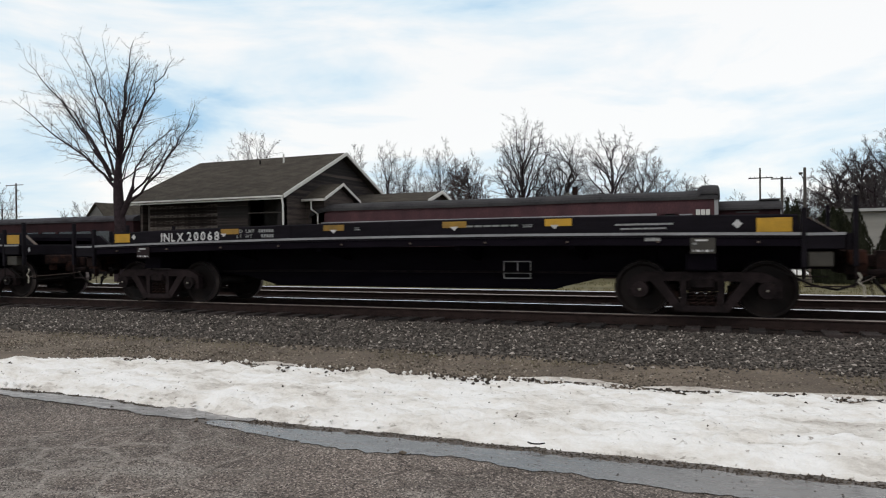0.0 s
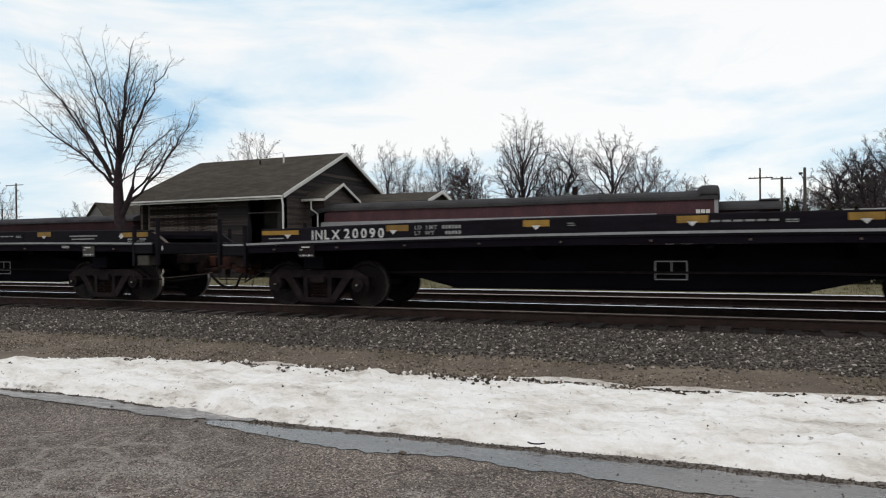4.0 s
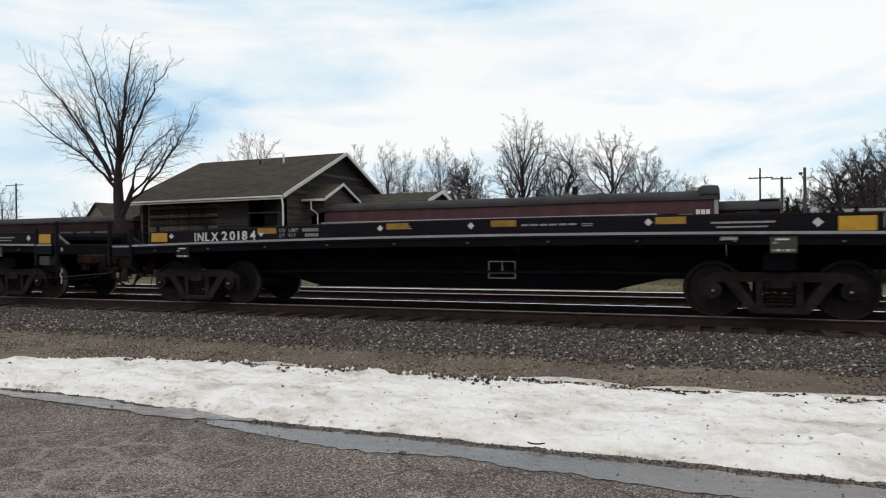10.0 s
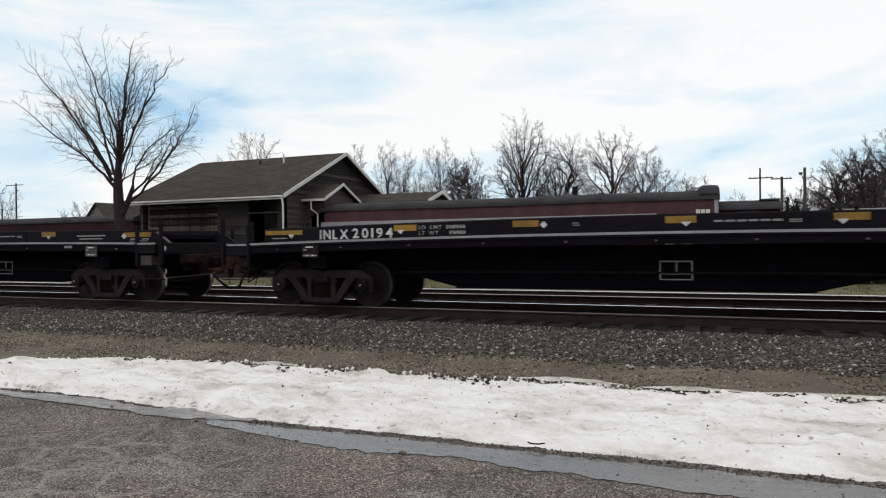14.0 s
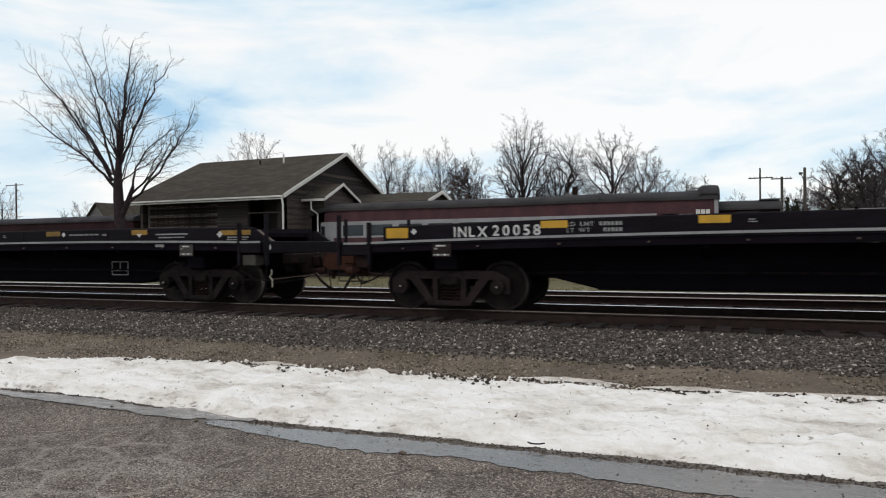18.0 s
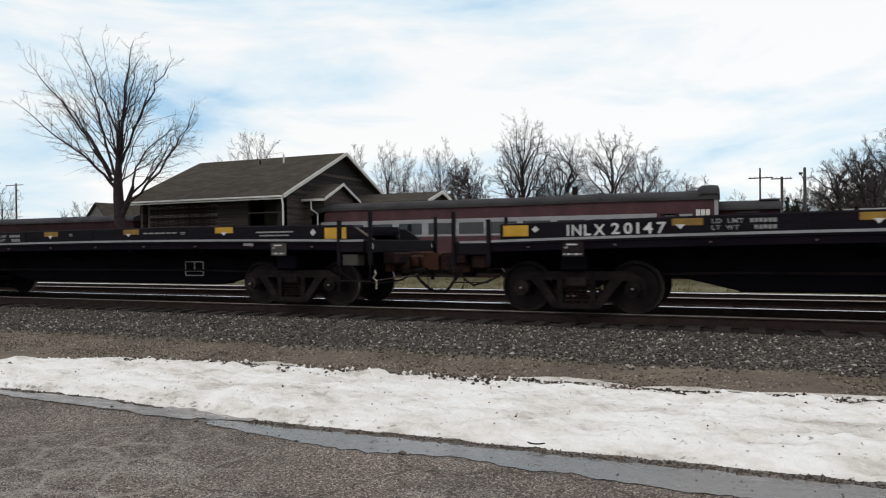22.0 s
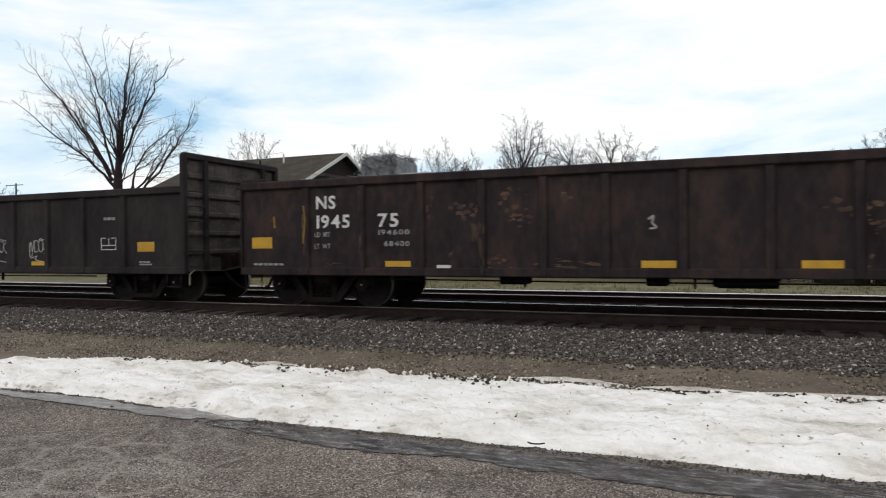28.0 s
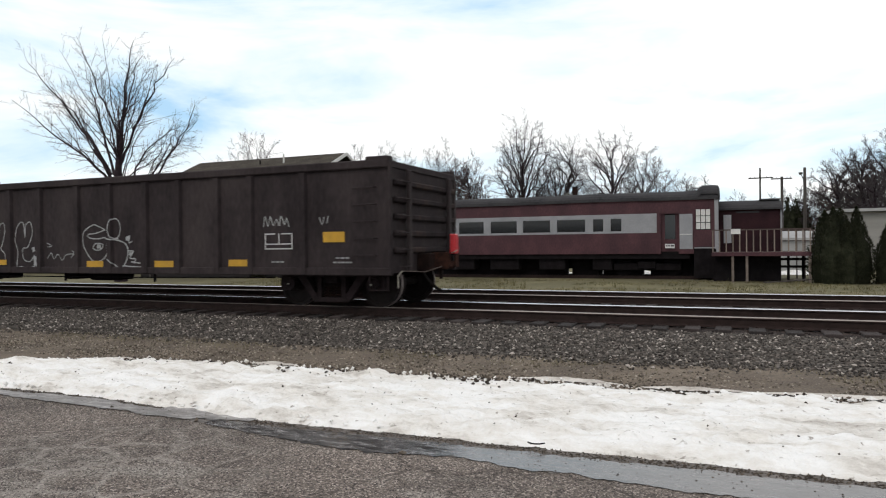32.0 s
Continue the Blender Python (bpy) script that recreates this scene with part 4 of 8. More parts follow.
def coupler(owner, q, x_in, x_face, dz=0.0):
    bm = bmesh.new()
    z = 0.84 + dz
    box(bm, min(q * x_in, q * (x_face - 0.30)), max(q * x_in, q * (x_face - 0.30)), -0.09, 0.09, z - 0.10, z + 0.09, bevel=0.015)
    head = [(x_face - 0.34, z - 0.15), (x_face - 0.34, z + 0.15), (x_face - 0.05, z + 0.16), (x_face + 0.03, z + 0.10), (x_face + 0.03, z - 0.12), (x_face - 0.05, z - 0.17)]
    prism_y(bm, [(q * a, b) for a, b in head], -0.19, 0.10)
    prism_y(bm, [(q * (x_face - 0.12), z - 0.17), (q * (x_face - 0.12), z + 0.17), (q * (x_face + 0.06), z + 0.14), (q * (x_face + 0.06), z - 0.14)], 0.04, 0.2)
    bmesh.ops.recalc_face_normals(bm, faces=bm.faces)
    c = part("coupler", bm, GRIME, owner, "rusty brown knuckle coupler")
    bm = bmesh.new()
    box(bm, q * (x_face - 0.23) - 0.03, q * (x_face - 0.23) + 0.03, -0.03, 0.03, z - 0.36, z - 0.14)
    part("lock_lift", bm, RUST, c)
    # the air hose sags to the middle of the gap
    pts = [(q * (x_face - 0.45), -0.34, 0.62), (q * (x_face - 0.33), -0.33, 0.47), (q * (x_face - 0.2), -0.26, 0.33), (q * (x_face - 0.08), -0.18, 0.26), (q * (x_face - 0.005), -0.12, 0.29)]
    part("air_hose", tube(bmesh.new(), pts, 0.028, 7), RUBBER, owner, "sagging black air hose")
    return c


def paint(owner, rows, mat, y=-1.037, label=""):
    """Each rectangle is a part of its own, on the lettered upper panel or on the outer sill."""
    for x0, x1, z0, z1 in rows:
        c = camber((x0 + x1) / 2)
        part("reflector_patch", rects((x0, x1, z0 + c, z1 + c), y=y - 0.004), mat, owner, label)


def build_flat_car():
    car = thing("flat_car", pose(0, RAIL_Y, 0), "low black flat freight car with pale side stripe, yellow patches", "rail car", "flat cars of the train")
    xs = frange(-6.72, 6.74, 14)
    for s in (-1, 1):
        # the lettered panel stands back from the outer sill, behind a narrow ledge
        y = 1.037 * s
        prof = [(y, 1.22), (y, 1.525), (y - 0.02 * s, 1.545), (y - 0.14 * s, 1.545), (y - 0.14 * s, 1.22)]
        panel = part("upper_panel", prism_x(bmesh.new(), prof if s < 0 else prof[::-1], xs, camber), SILL_BLACK, car, "black lettered side panel")
        for x in (-2.05, 0.1, 2.8):
            bm = boxes((x - 0.012, x + 0.012, min(y, y + 0.012 * s), max(y, y + 0.012 * s), 1.24 + camber(x), 1.53 + camber(x)))
            part("weld_seam", bm, SILL_BLACK, panel)
        y = 1.5 * s
        prof = [(y - 0.004 * s, 1.20), (y - 0.004 * s, 1.262), (y - 0.44 * s, 1.262), (y - 0.44 * s, 1.20)]
        sill = part("side_ledge", prism_x(bmesh.new(), prof if s < 0 else prof[::-1], xs, camber), SILL_BLACK, car, "narrow black ledge along the side")
        prof = [(y + 0.012 * s, 1.232), (y + 0.012 * s, 1.272), (y, 1.272), (y, 1.232)]
        part("stripe", prism_x(bmesh.new(), prof if s > 0 else prof[::-1], xs, camber), STRIPE, sill, "grey-white painted stripe along the ledge")
        prof = [(y - 0.03 * s, 1.08), (y - 0.03 * s, 1.199), (y - 0.12 * s, 1.199), (y - 0.12 * s, 1.08)]
        part("lower_sill", prism_x(bmesh.new(), prof if s < 0 else prof[::-1], xs, camber), BLACK, car)
        for k, x in enumerate(frange(-6.1, 6.2, 9)):
            bm = boxes((x - 0.016, x + 0.016, min(y - 0.03 * s, y + 0.006 * s), max(y - 0.03 * s, y + 0.006 * s), 1.12 + camber(x), 1.15 + camber(x)))
            part("lashing_ring", bm, LEVER_DULL, sill)
    # the deep fish-bellied spine between the trucks
    web = [(-4.7, 0.58), (-3.82, 0.56), (-2.98, 0.36), (2.98, 0.36), (3.82, 0.56), (4.7, 0.58), (4.7, 1.12), (-4.7, 1.12)]
    bm = prism_y(bmesh.new(), web[::-1], -0.22, 0.22)
    bmesh.ops.recalc_face_normals(bm, faces=bm.faces)
    spine = part("belly_web", bm, BLACK, car, "black fish-bellied spine between the trucks")
    part("web_flange", boxes((-2.98, 2.98, -0.30, 0.30, 0.345, 0.36)), BLACK, spine)
    for x in (-3.5, -1.2, 1.55, 3.5):
        for s in (-1, 1):
            arm = [(0.23 * s, 0.86), (0.23 * s, 1.125), (1.36 * s, 1.125), (1.36 * s, 1.06)]
            bm = prism_x(bmesh.new(), arm, [x - 0.05, x + 0.05])
            bmesh.ops.recalc_face_normals(bm, faces=bm.faces)
            part("cross_arm", bm, BLACK, car, "tapered black cross arm")
    part("deck", prism_x(bmesh.new(), [(-0.90, 1.36), (0.90, 1.36), (0.90, 1.44), (-0.90, 1.44)][::-1], xs, camber), BLACK, car)
    part("floor_frame", prism_x(bmesh.new(), [(-1.37, 1.13), (1.37, 1.13), (1.37, 1.195), (-1.37, 1.195)][::-1], xs, camber), BLACK, car)
    for q in (-1, 1):
        part("draft_sill", boxes((min(q * 4.72, q * 7.25), max(q * 4.72, q * 7.25), -0.32, 0.32, 0.72, 1.1)), BLACK, car)
    for q in (-1, 1):
        d = camber(q * 7.0)
        xa, xb = sorted((q * 6.78, q * 7.28))
        pl = part("end_platform", boxes((xa, xb, -1.5, 1.5, 1.04 + d, 1.265 + d), bevel=0.012), SILL_BLACK, car, "end platform with a white edge")
        part("stripe", boxes((xa, xb, -1.512, -1.5, 1.232 + d, 1.27 + d)), STRIPE, pl)
        for s in (-1, 1):
            if q > 0:
                g = [(q * 6.76, 1.27 + d), (q * 6.76, 1.50 + d), (q * 6.84, 1.50 + d), (q * 7.20, 1.27 + d)]
                bm = prism_y(bmesh.new(), g, min(1.02 * s, 1.06 * s), max(1.02 * s, 1.06 * s))
                bmesh.ops.recalc_face_normals(bm, faces=bm.faces)
                part("gusset", bm, SILL_BLACK, pl)
                bm = bmesh.new()
                prism_y(bm, [(q * 6.86, 1.497 + d), (q * 7.215, 1.27 + d), (q * 7.245, 1.27 + d), (q * 6.89, 1.50 + d)], min(1.0 * s, 1.08 * s), max(1.0 * s, 1.08 * s))
                bmesh.ops.recalc_face_normals(bm, faces=bm.faces)
                part("brace", bm, LEVER_DULL if s < 0 else SILL_BLACK, pl, "worn pale sloping brace")
            part("post", boxes((q * 6.775 - 0.035, q * 6.775 + 0.035, min(1.515 * s, 1.44 * s), max(1.515 * s, 1.44 * s), 0.78, 1.62 + d), bevel=0.008), SILL_BLACK, car, "upright steel post at the end of the deck")
            part("post", boxes((q * 7.40 - 0.03, q * 7.40 + 0.03, min(1.5 * s, 1.42 * s), max(1.5 * s, 1.42 * s), 0.80, 1.77 + d), bevel=0.008), SILL_BLACK, car, "upright steel post at the end of the deck")
            bm = tube(bmesh.new(), [(q * 6.78, 1.48 * s, 0.78), (q * 6.78, 1.48 * s, 0.52), (q * 7.40, 1.48 * s, 0.52), (q * 7.40, 1.48 * s, 0.82)], 0.012, 5)
            part("step", bm, TRUCK, car, "bent steel sill step")
        part("end_beam", boxes((min(q * 7.29, q * 7.37), max(q * 7.29, q * 7.37), -1.45, 1.45, 1.03 + d, 1.26 + d), bevel=0.01), SILL_BLACK, car, "black end beam")
        for yy in (-1.32, 1.32):
            bm = bmesh.new()
            vs = [(0, -0.045), (0.03, 0), (0, 0.045), (-0.03, 0)]
            a = [bm.verts.new((q * 7.374, yy + u, 1.15 + d + v * 1.4)) for u, v in vs]
            bm.faces.new(a if q < 0 else a[::-1])
            part("diamond_mark", bm, WHITE, car)
        part("draft_box", boxes((min(q * 7.3, q * 7.56), max(q * 7.3, q * 7.56), -0.34, 0.34, 0.66, 1.02), bevel=0.02), GRIME, car, "dark brown draft gear housing")
        part("carrier_plate", boxes((min(q * 7.37, q * 7.62), max(q * 7.37, q * 7.62), -0.95, -0.36, 0.80, 1.02), bevel=0.03), GRIME, car)
        part("carrier_plate", boxes((min(q * 7.37, q * 7.55), max(q * 7.37, q * 7.55), 0.36, 1.05, 0.74, 1.02), bevel=0.03), GRIME, car)
        part("cushion_tube", cyl(bmesh.new(), (q * 7.45, -0.30, 0.62), (q * 7.95, -0.26, 0.66), 0.07, 10), GRIME, car)
        part("striker", boxes((min(q * 7.56, q * 7.74), max(q * 7.56, q * 7.74), -0.18, 0.18, 0.72, 0.96), bevel=0.03), GRIME, car)
        coupler(car, q, 7.6, 8.19)
        # uncoupling lever, painted pale where it bends down at the corner
        h = -q
        bm = tube(bmesh.new(), [(q * 7.50, h * 1.44, 0.38), (q * 7.50, h * 1.43, 0.52), (q * 7.43, h * 1.42, 0.58), (q * 7.47, h * 1.40, 0.65), (q * 7.44, h * 1.38, 0.71)], 0.014, 6)
        lv = part("uncoupling_lever", bm, PALE_BAR, car, "pale bent uncoupling lever")
        part("lever_bar", tube(bmesh.new(), [(q * 7.46, h * 1.40, 0.53), (q * 7.55, h * 0.9, 0.55), (q * 7.75, h * 0.4, 0.58), (q * 7.95, h * 0.12, 0.70)], 0.009, 5), LEVER_DULL, lv)
    for q in (-1, 1):
        for k, (x, y, z) in enumerate(((7.42, -0.75, 0.66), (7.5, 0.65, 0.7), (7.62, -0.48, 0.62))):
            part("bracket", boxes((q * x - 0.07, q * x + 0.07, y - 0.06, y + 0.06, z, z + 0.24), bevel=0.015), GRIME, car)
        part("brake_hose", tube(bmesh.new(), [(q * 6.5, -1.15, 0.72), (q * 6.9, -1.2, 0.52), (q * 7.25, -0.9, 0.44), (q * 7.55, -0.5, 0.5), (q * 7.72, -0.36, 0.62)], 0.018, 5), RUBBER, car, "drooping black hose")
        part("chain", tube(bmesh.new(), [(q * 7.8, 0.1, 0.7), (q * 7.82, 0.1, 0.45), (q * 7.85, 0.08, 0.3)], 0.012, 5), RUST, car)
    part("tool_box", boxes((6.82, 7.14, -1.46, -1.2, 0.79, 1.0), bevel=0.015), PALE, car, "pale grey box under the end platform")
    part("hand_brake", boxes((-7.1, -6.85, -1.40, -1.25, 0.75, 0.98), bevel=0.02), RUST, car)
    bm = tube(bmesh.new(), [(-5.2, -0.6, 0.62), (-3, -0.5, 0.66), (3, -0.5, 0.66), (5.2, -0.6, 0.62)], 0.02, 5)
    part("brake_rod", bm, TRUCK, car)
    for x in (-5.426, 5.426):
        build_truck(car, x)
        part("side_bearing", boxes((x - 0.22, x + 0.22, -1.2, 1.2, 0.72, 0.99), bevel=0.02), BLACK, car)
    # small marks common to all of them
    paint(car, [(4.64, 4.87, 1.145, 1.205)], DIM_WHITE, y=-1.474, label="small white plate")
    for x in (5.46, -5.38):
        c = camber(x)
        part("placard", boxes((x - 0.17, x + 0.17, -1.49, -1.475, 0.965 + c, 1.195 + c)), PALE if x > 0 else TRUCK, car, "grey stencilled plate")
        part("placard_line", rects((x - 0.10, x + 0.07, 1.145 + c, 1.17 + c), y=-1.492), WHITE, car)
        part("placard_line", rects((x - 0.14, x - 0.08, 1.095 + c, 1.125 + c), y=-1.492), DIM_WHITE, car)
        for k in range(5):
            part("placard_line", rects((x - 0.15 + 0.062 * k, x - 0.105 + 0.062 * k, 0.99 + c, 1.02 + c), y=-1.492), WHITE if k % 2 else DIM_WHITE, car)
    return car


def triangle(owner, x, z, mat=WHITE, w=0.075, h=0.075):
    c = camber(x)
    bm = bmesh.new()
    vs = [bm.verts.new(p) for p in ((x - w, -1.046, z + c), (x, -1.046, z - h + c), (x + w, -1.046, z + c))]
    bm.faces.new(vs)
    part("triangle_mark", bm, mat, owner)


def diamond(owner, x, z, w=0.07):
    c = camber(x)
    bm = bmesh.new()
    bm.faces.new([bm.verts.new(p) for p in ((x - w, -1.047, z + c), (x, -1.047, z - w + c), (x + w, -1.047, z + c), (x, -1.047, z + w + c))])
    part("diamond_mark", bm, WHITE, owner)


FLAT_MARKS = []


def flat(number, ends, styles, text=-5.55, weight=-3.38, places=(-3.73, -1.15, 1.3, 3.6), shifts=(-0.08, 0.0, 0.0, 0.0), line=1.56, lines=4.54, far_box=False):
    """What sets one car apart: its number, patches at both ends (A strip, B square), and the four patches between (t triangle, d diamond, n none; capitals bright)."""
    FLAT_MARKS.append((number, ends, styles, text, weight, places, shifts, line, lines, far_box))


def dress_flat(car, number, ends, styles, text, weight, places, shifts, line, lines, far_box):
    y = -1.043
    if number:
        c = camber(text + 0.3)
        part("reporting_mark", lettering(bmesh.new(), "INLX", text, text + 0.62, 1.300 + c, 1.482 + c, y, gap=0.42), WHITE, car, "white stencilled letters")
        c = camber(text + 1.1)
        part("car_number", lettering(bmesh.new(), number, text + 0.71, text + 1.55, 1.300 + c, 1.482 + c, y, gap=0.5), WHITE, car, "white stencilled car number")
        c = camber(weight + 0.4)
        part("load_limit", lettering(bmesh.new(), "LD LMT", weight, weight + 0.44, 1.415 + c, 1.485 + c, y), DIM_WHITE, car, "faded white weight stencil")
        part("light_weight", lettering(bmesh.new(), "LT WT", weight, weight + 0.38, 1.315 + c, 1.385 + c, y), DIM_WHITE, car, "faded white weight stencil")
        for z, n in ((1.418, 6), (1.318, 5)):
            part("weight_bars", rects(*[(weight + 0.53 + k * 0.062, weight + 0.575 + k * 0.062, z + c, z + 0.062 + c) for k in range(6 - n, 6)], y=-1.040), DIM_WHITE, car)
    if ends[0] == "A":
        paint(car, [(-6.71, -5.85, 1.42, 1.505)], YELLOW, label="dusty yellow reflector strip")
        triangle(car, -6.10, 1.42)
        part("stencil", rects((-6.55, -6.2, 1.345 + camber(-6.4), 1.365 + camber(-6.4)), y=-1.040), DIM_WHITE, car)
    else:
        paint(car, [(-6.66, -6.22, 1.325, 1.51)], YELLOW_BRIGHT, label="bright yellow square patch")
        diamond(car, -6.10, 1.43, 0.06)
    if ends[1] == "A":
        paint(car, [(5.95, 6.70, 1.39, 1.49)], YELLOW_BRIGHT if styles[0] in "NT" else YELLOW, label="dusty yellow reflector strip")
        bm = bmesh.new()
        c = camber(6.4)
        for k in range(8):
            if k != 4:
                box(bm, 6.12 + k * 0.068, 6.165 + k * 0.068, -1.045, -1.037, 1.33 + c, 1.362 + c)
        box(bm, 6.1, 6.6, -1.045, -1.037, 1.295 + c, 1.31 + c)
        part("stencil", bm, DIM_WHITE, car)
    else:
        paint(car, [(6.19, 6.66, 1.285, 1.495)], YELLOW_BRIGHT, label="bright yellow square patch")
    diamond(car, 5.93, 1.406)
    for x, style, shift in zip(places, styles, shifts):
        bright = style.isupper()
        paint(car, [(x - 0.225, x + 0.225, 1.40, 1.52 if bright else 1.51)], YELLOW_BRIGHT if bright else YELLOW, label="small yellow reflector patch")
        if style in "tT":
            triangle(car, x + shift, 1.42)
        elif style in "dD":
            diamond(car, x + shift, 1.43, 0.06)
    c = camber(2.0)
    rows = [(line + 0.16 * k, line + 0.16 * k + 0.13, 1.405, 1.435) for k in range(6)] + [(line + 1.02, line + 1.19, 1.385, 1.40), (line + 1.02, line + 1.19, 1.415, 1.43), (-0.62, -0.5, 1.395, 1.41), (-0.62, -0.52, 1.43, 1.445)]
    for a, b, lo, hi in rows:
        part("stencil_line", rects((a, b, lo + c, hi + c), y=-1.040), DIM_WHITE, car)
    c = camber(5)
    for a, b, lo, hi in ((0.0, 0.88, 1.40, 1.43), (0.08, 0.78, 1.335, 1.36)):
        part("stencil_line", rects((lines + a, lines + b, lo + c, hi + c), y=-1.040), DIM_WHITE, car)
    # consolidated stencil on the spine: an outlined box with two cells above and one below
    x0 = 2.01 if far_box else 0.66
    x1, z0, z1, w = x0 + 0.52, 0.525, 0.845, 0.018
    m = (x0 + x1) / 2
    part("stencil_box", rects((x0, x1, z0, z0 + w), (x0, x1, z1 - w, z1), (x0, x0 + w, z0, z1), (x1 - w, x1, z0, z1), (x0, x1, z0 + 0.095, z0 + 0.095 + w),
                              (m, m + w, z0 + 0.095, z1), y=-0.223), WHITE, car, "white outlined stencil box")


flat("", "BB", "tttt")
flat("20068", "BB", "tttT", -5.33, -3.33, (-3.51, -1.07, 1.38, 3.22), (-0.15, 0.0, 0.0, -0.06), 1.60, 4.14, True)
flat("20164", "AA", "tttt", -5.51, -3.11, (-3.66, -1.11, 1.31, 3.56), (-0.10, 0.03, 0.0, 0.0), 1.58, 4.51, True)
flat("20135", "AA", "tttt", -5.55, -3.38, (-3.75, -1.14, 1.02, 3.51), (-0.08, -0.03, -0.08, 0.0), 1.53, 4.33)
flat("20090", "AA", "tttt")
flat("20005", "AA", "tddT", -5.42, -3.36, (-3.63, -1.48, 0.61, 3.65), (-0.02, 0.37, 0.48, 0.0), 2.56, 4.60)
flat("20177", "AA", "TTTT", -5.55, -3.13, (-3.69, -1.07, 1.30, 3.56), (0.0, -0.11, 0.04, 0.0), 1.55, 4.54, True)
flat("20050", "BB", "tTTT", -5.56, -3.43, (-3.75, -1.21, 1.33, 3.65), (-0.09, -0.02, -0.01, -0.01), 1.54, 4.55)
flat("20184", "BB", "tddd", -5.48, -3.36, (-3.66, -0.79, 1.22, 3.92), (-0.14, -0.35, -0.59, -0.33), 1.53, 4.50)
flat("20003", "AA", "tttt", -5.35, -3.40, (-3.55, -1.47, 1.14, 3.70), (0.0, 0.09, -0.07, 0.0), 2.59, 4.57, True)
flat("20165", "AA", "tttt", -5.55, -3.17, (-3.74, -1.16, 1.24, 3.58), (-0.09, 0.01, 0.05, 0.0), 1.49, 4.49)
flat("20194", "AA", "tdtt", -5.45, -3.38, (-3.65, -1.41, 1.05, 3.34), (-0.09, 0.31, 0.08, -0.11), 1.53, 4.49)
flat("", "BB", "tttt")
flat("20075", "AA", "tddt", -5.34, -3.36, (-3.55, -1.38, 1.10, 3.75), (-0.05, 0.32, 0.35, 0.0), 1.62, 4.21, True)
flat("20058", "BA", "NNNN", -5.33, -3.34, (-3.55, -1.09, 1.40, 3.82), (0.0, 0.0, 0.0, 0.0), 1.65, 4.09, True)
flat("20178", "BB", "tTTT", -5.50, -3.12, (-3.66, -1.21, 1.25, 3.56), (0.0, 0.03, 0.0, 0.0), 1.55, 4.55)
flat("20115", "BB", "tttT", -5.51, -3.14, (-3.68, -1.20, 1.28, 3.80), (-0.10, -0.02, -0.08, 0.0), 1.63, 4.60, True)
flat("20147", "BB", "tttt", -5.57, -3.36, (-3.71, -1.20, 0.86, 3.76), (-0.10, 0.01, -0.01, 0.01), 1.56, 4.56)
flat("20051", "AA", "tttt", -5.55, -3.40, (-3.74, -0.98, 1.33, 3.62), (-0.08, 0.01, 0.04, -0.04), 1.54, 4.51, True)
flat("20049", "BB", "ttTT", -5.58, -3.43, (-3.79, -1.03, 1.27, 3.63), (-0.05, 0.01, 0.05, 0.0), 1.50, 4.47, True)
FLAT_PITCH, FLAT_FIRST = 16.393, -5.841 - 16.393
TRAIN = []          # (car, place of its middle along the train)


def build_flats():
    first = build_flat_car()
    cars = [first] + [copy_thing(first, pose(0, RAIL_Y, 0)) for _ in FLAT_MARKS[1:]]
    for k, (car, row) in enumerate(zip(cars, FLAT_MARKS)):
        dress_flat(car, *row)
        TRAIN.append((car, FLAT_FIRST + FLAT_PITCH * k))


RIBS = {}           # places of the ribs of each gondola


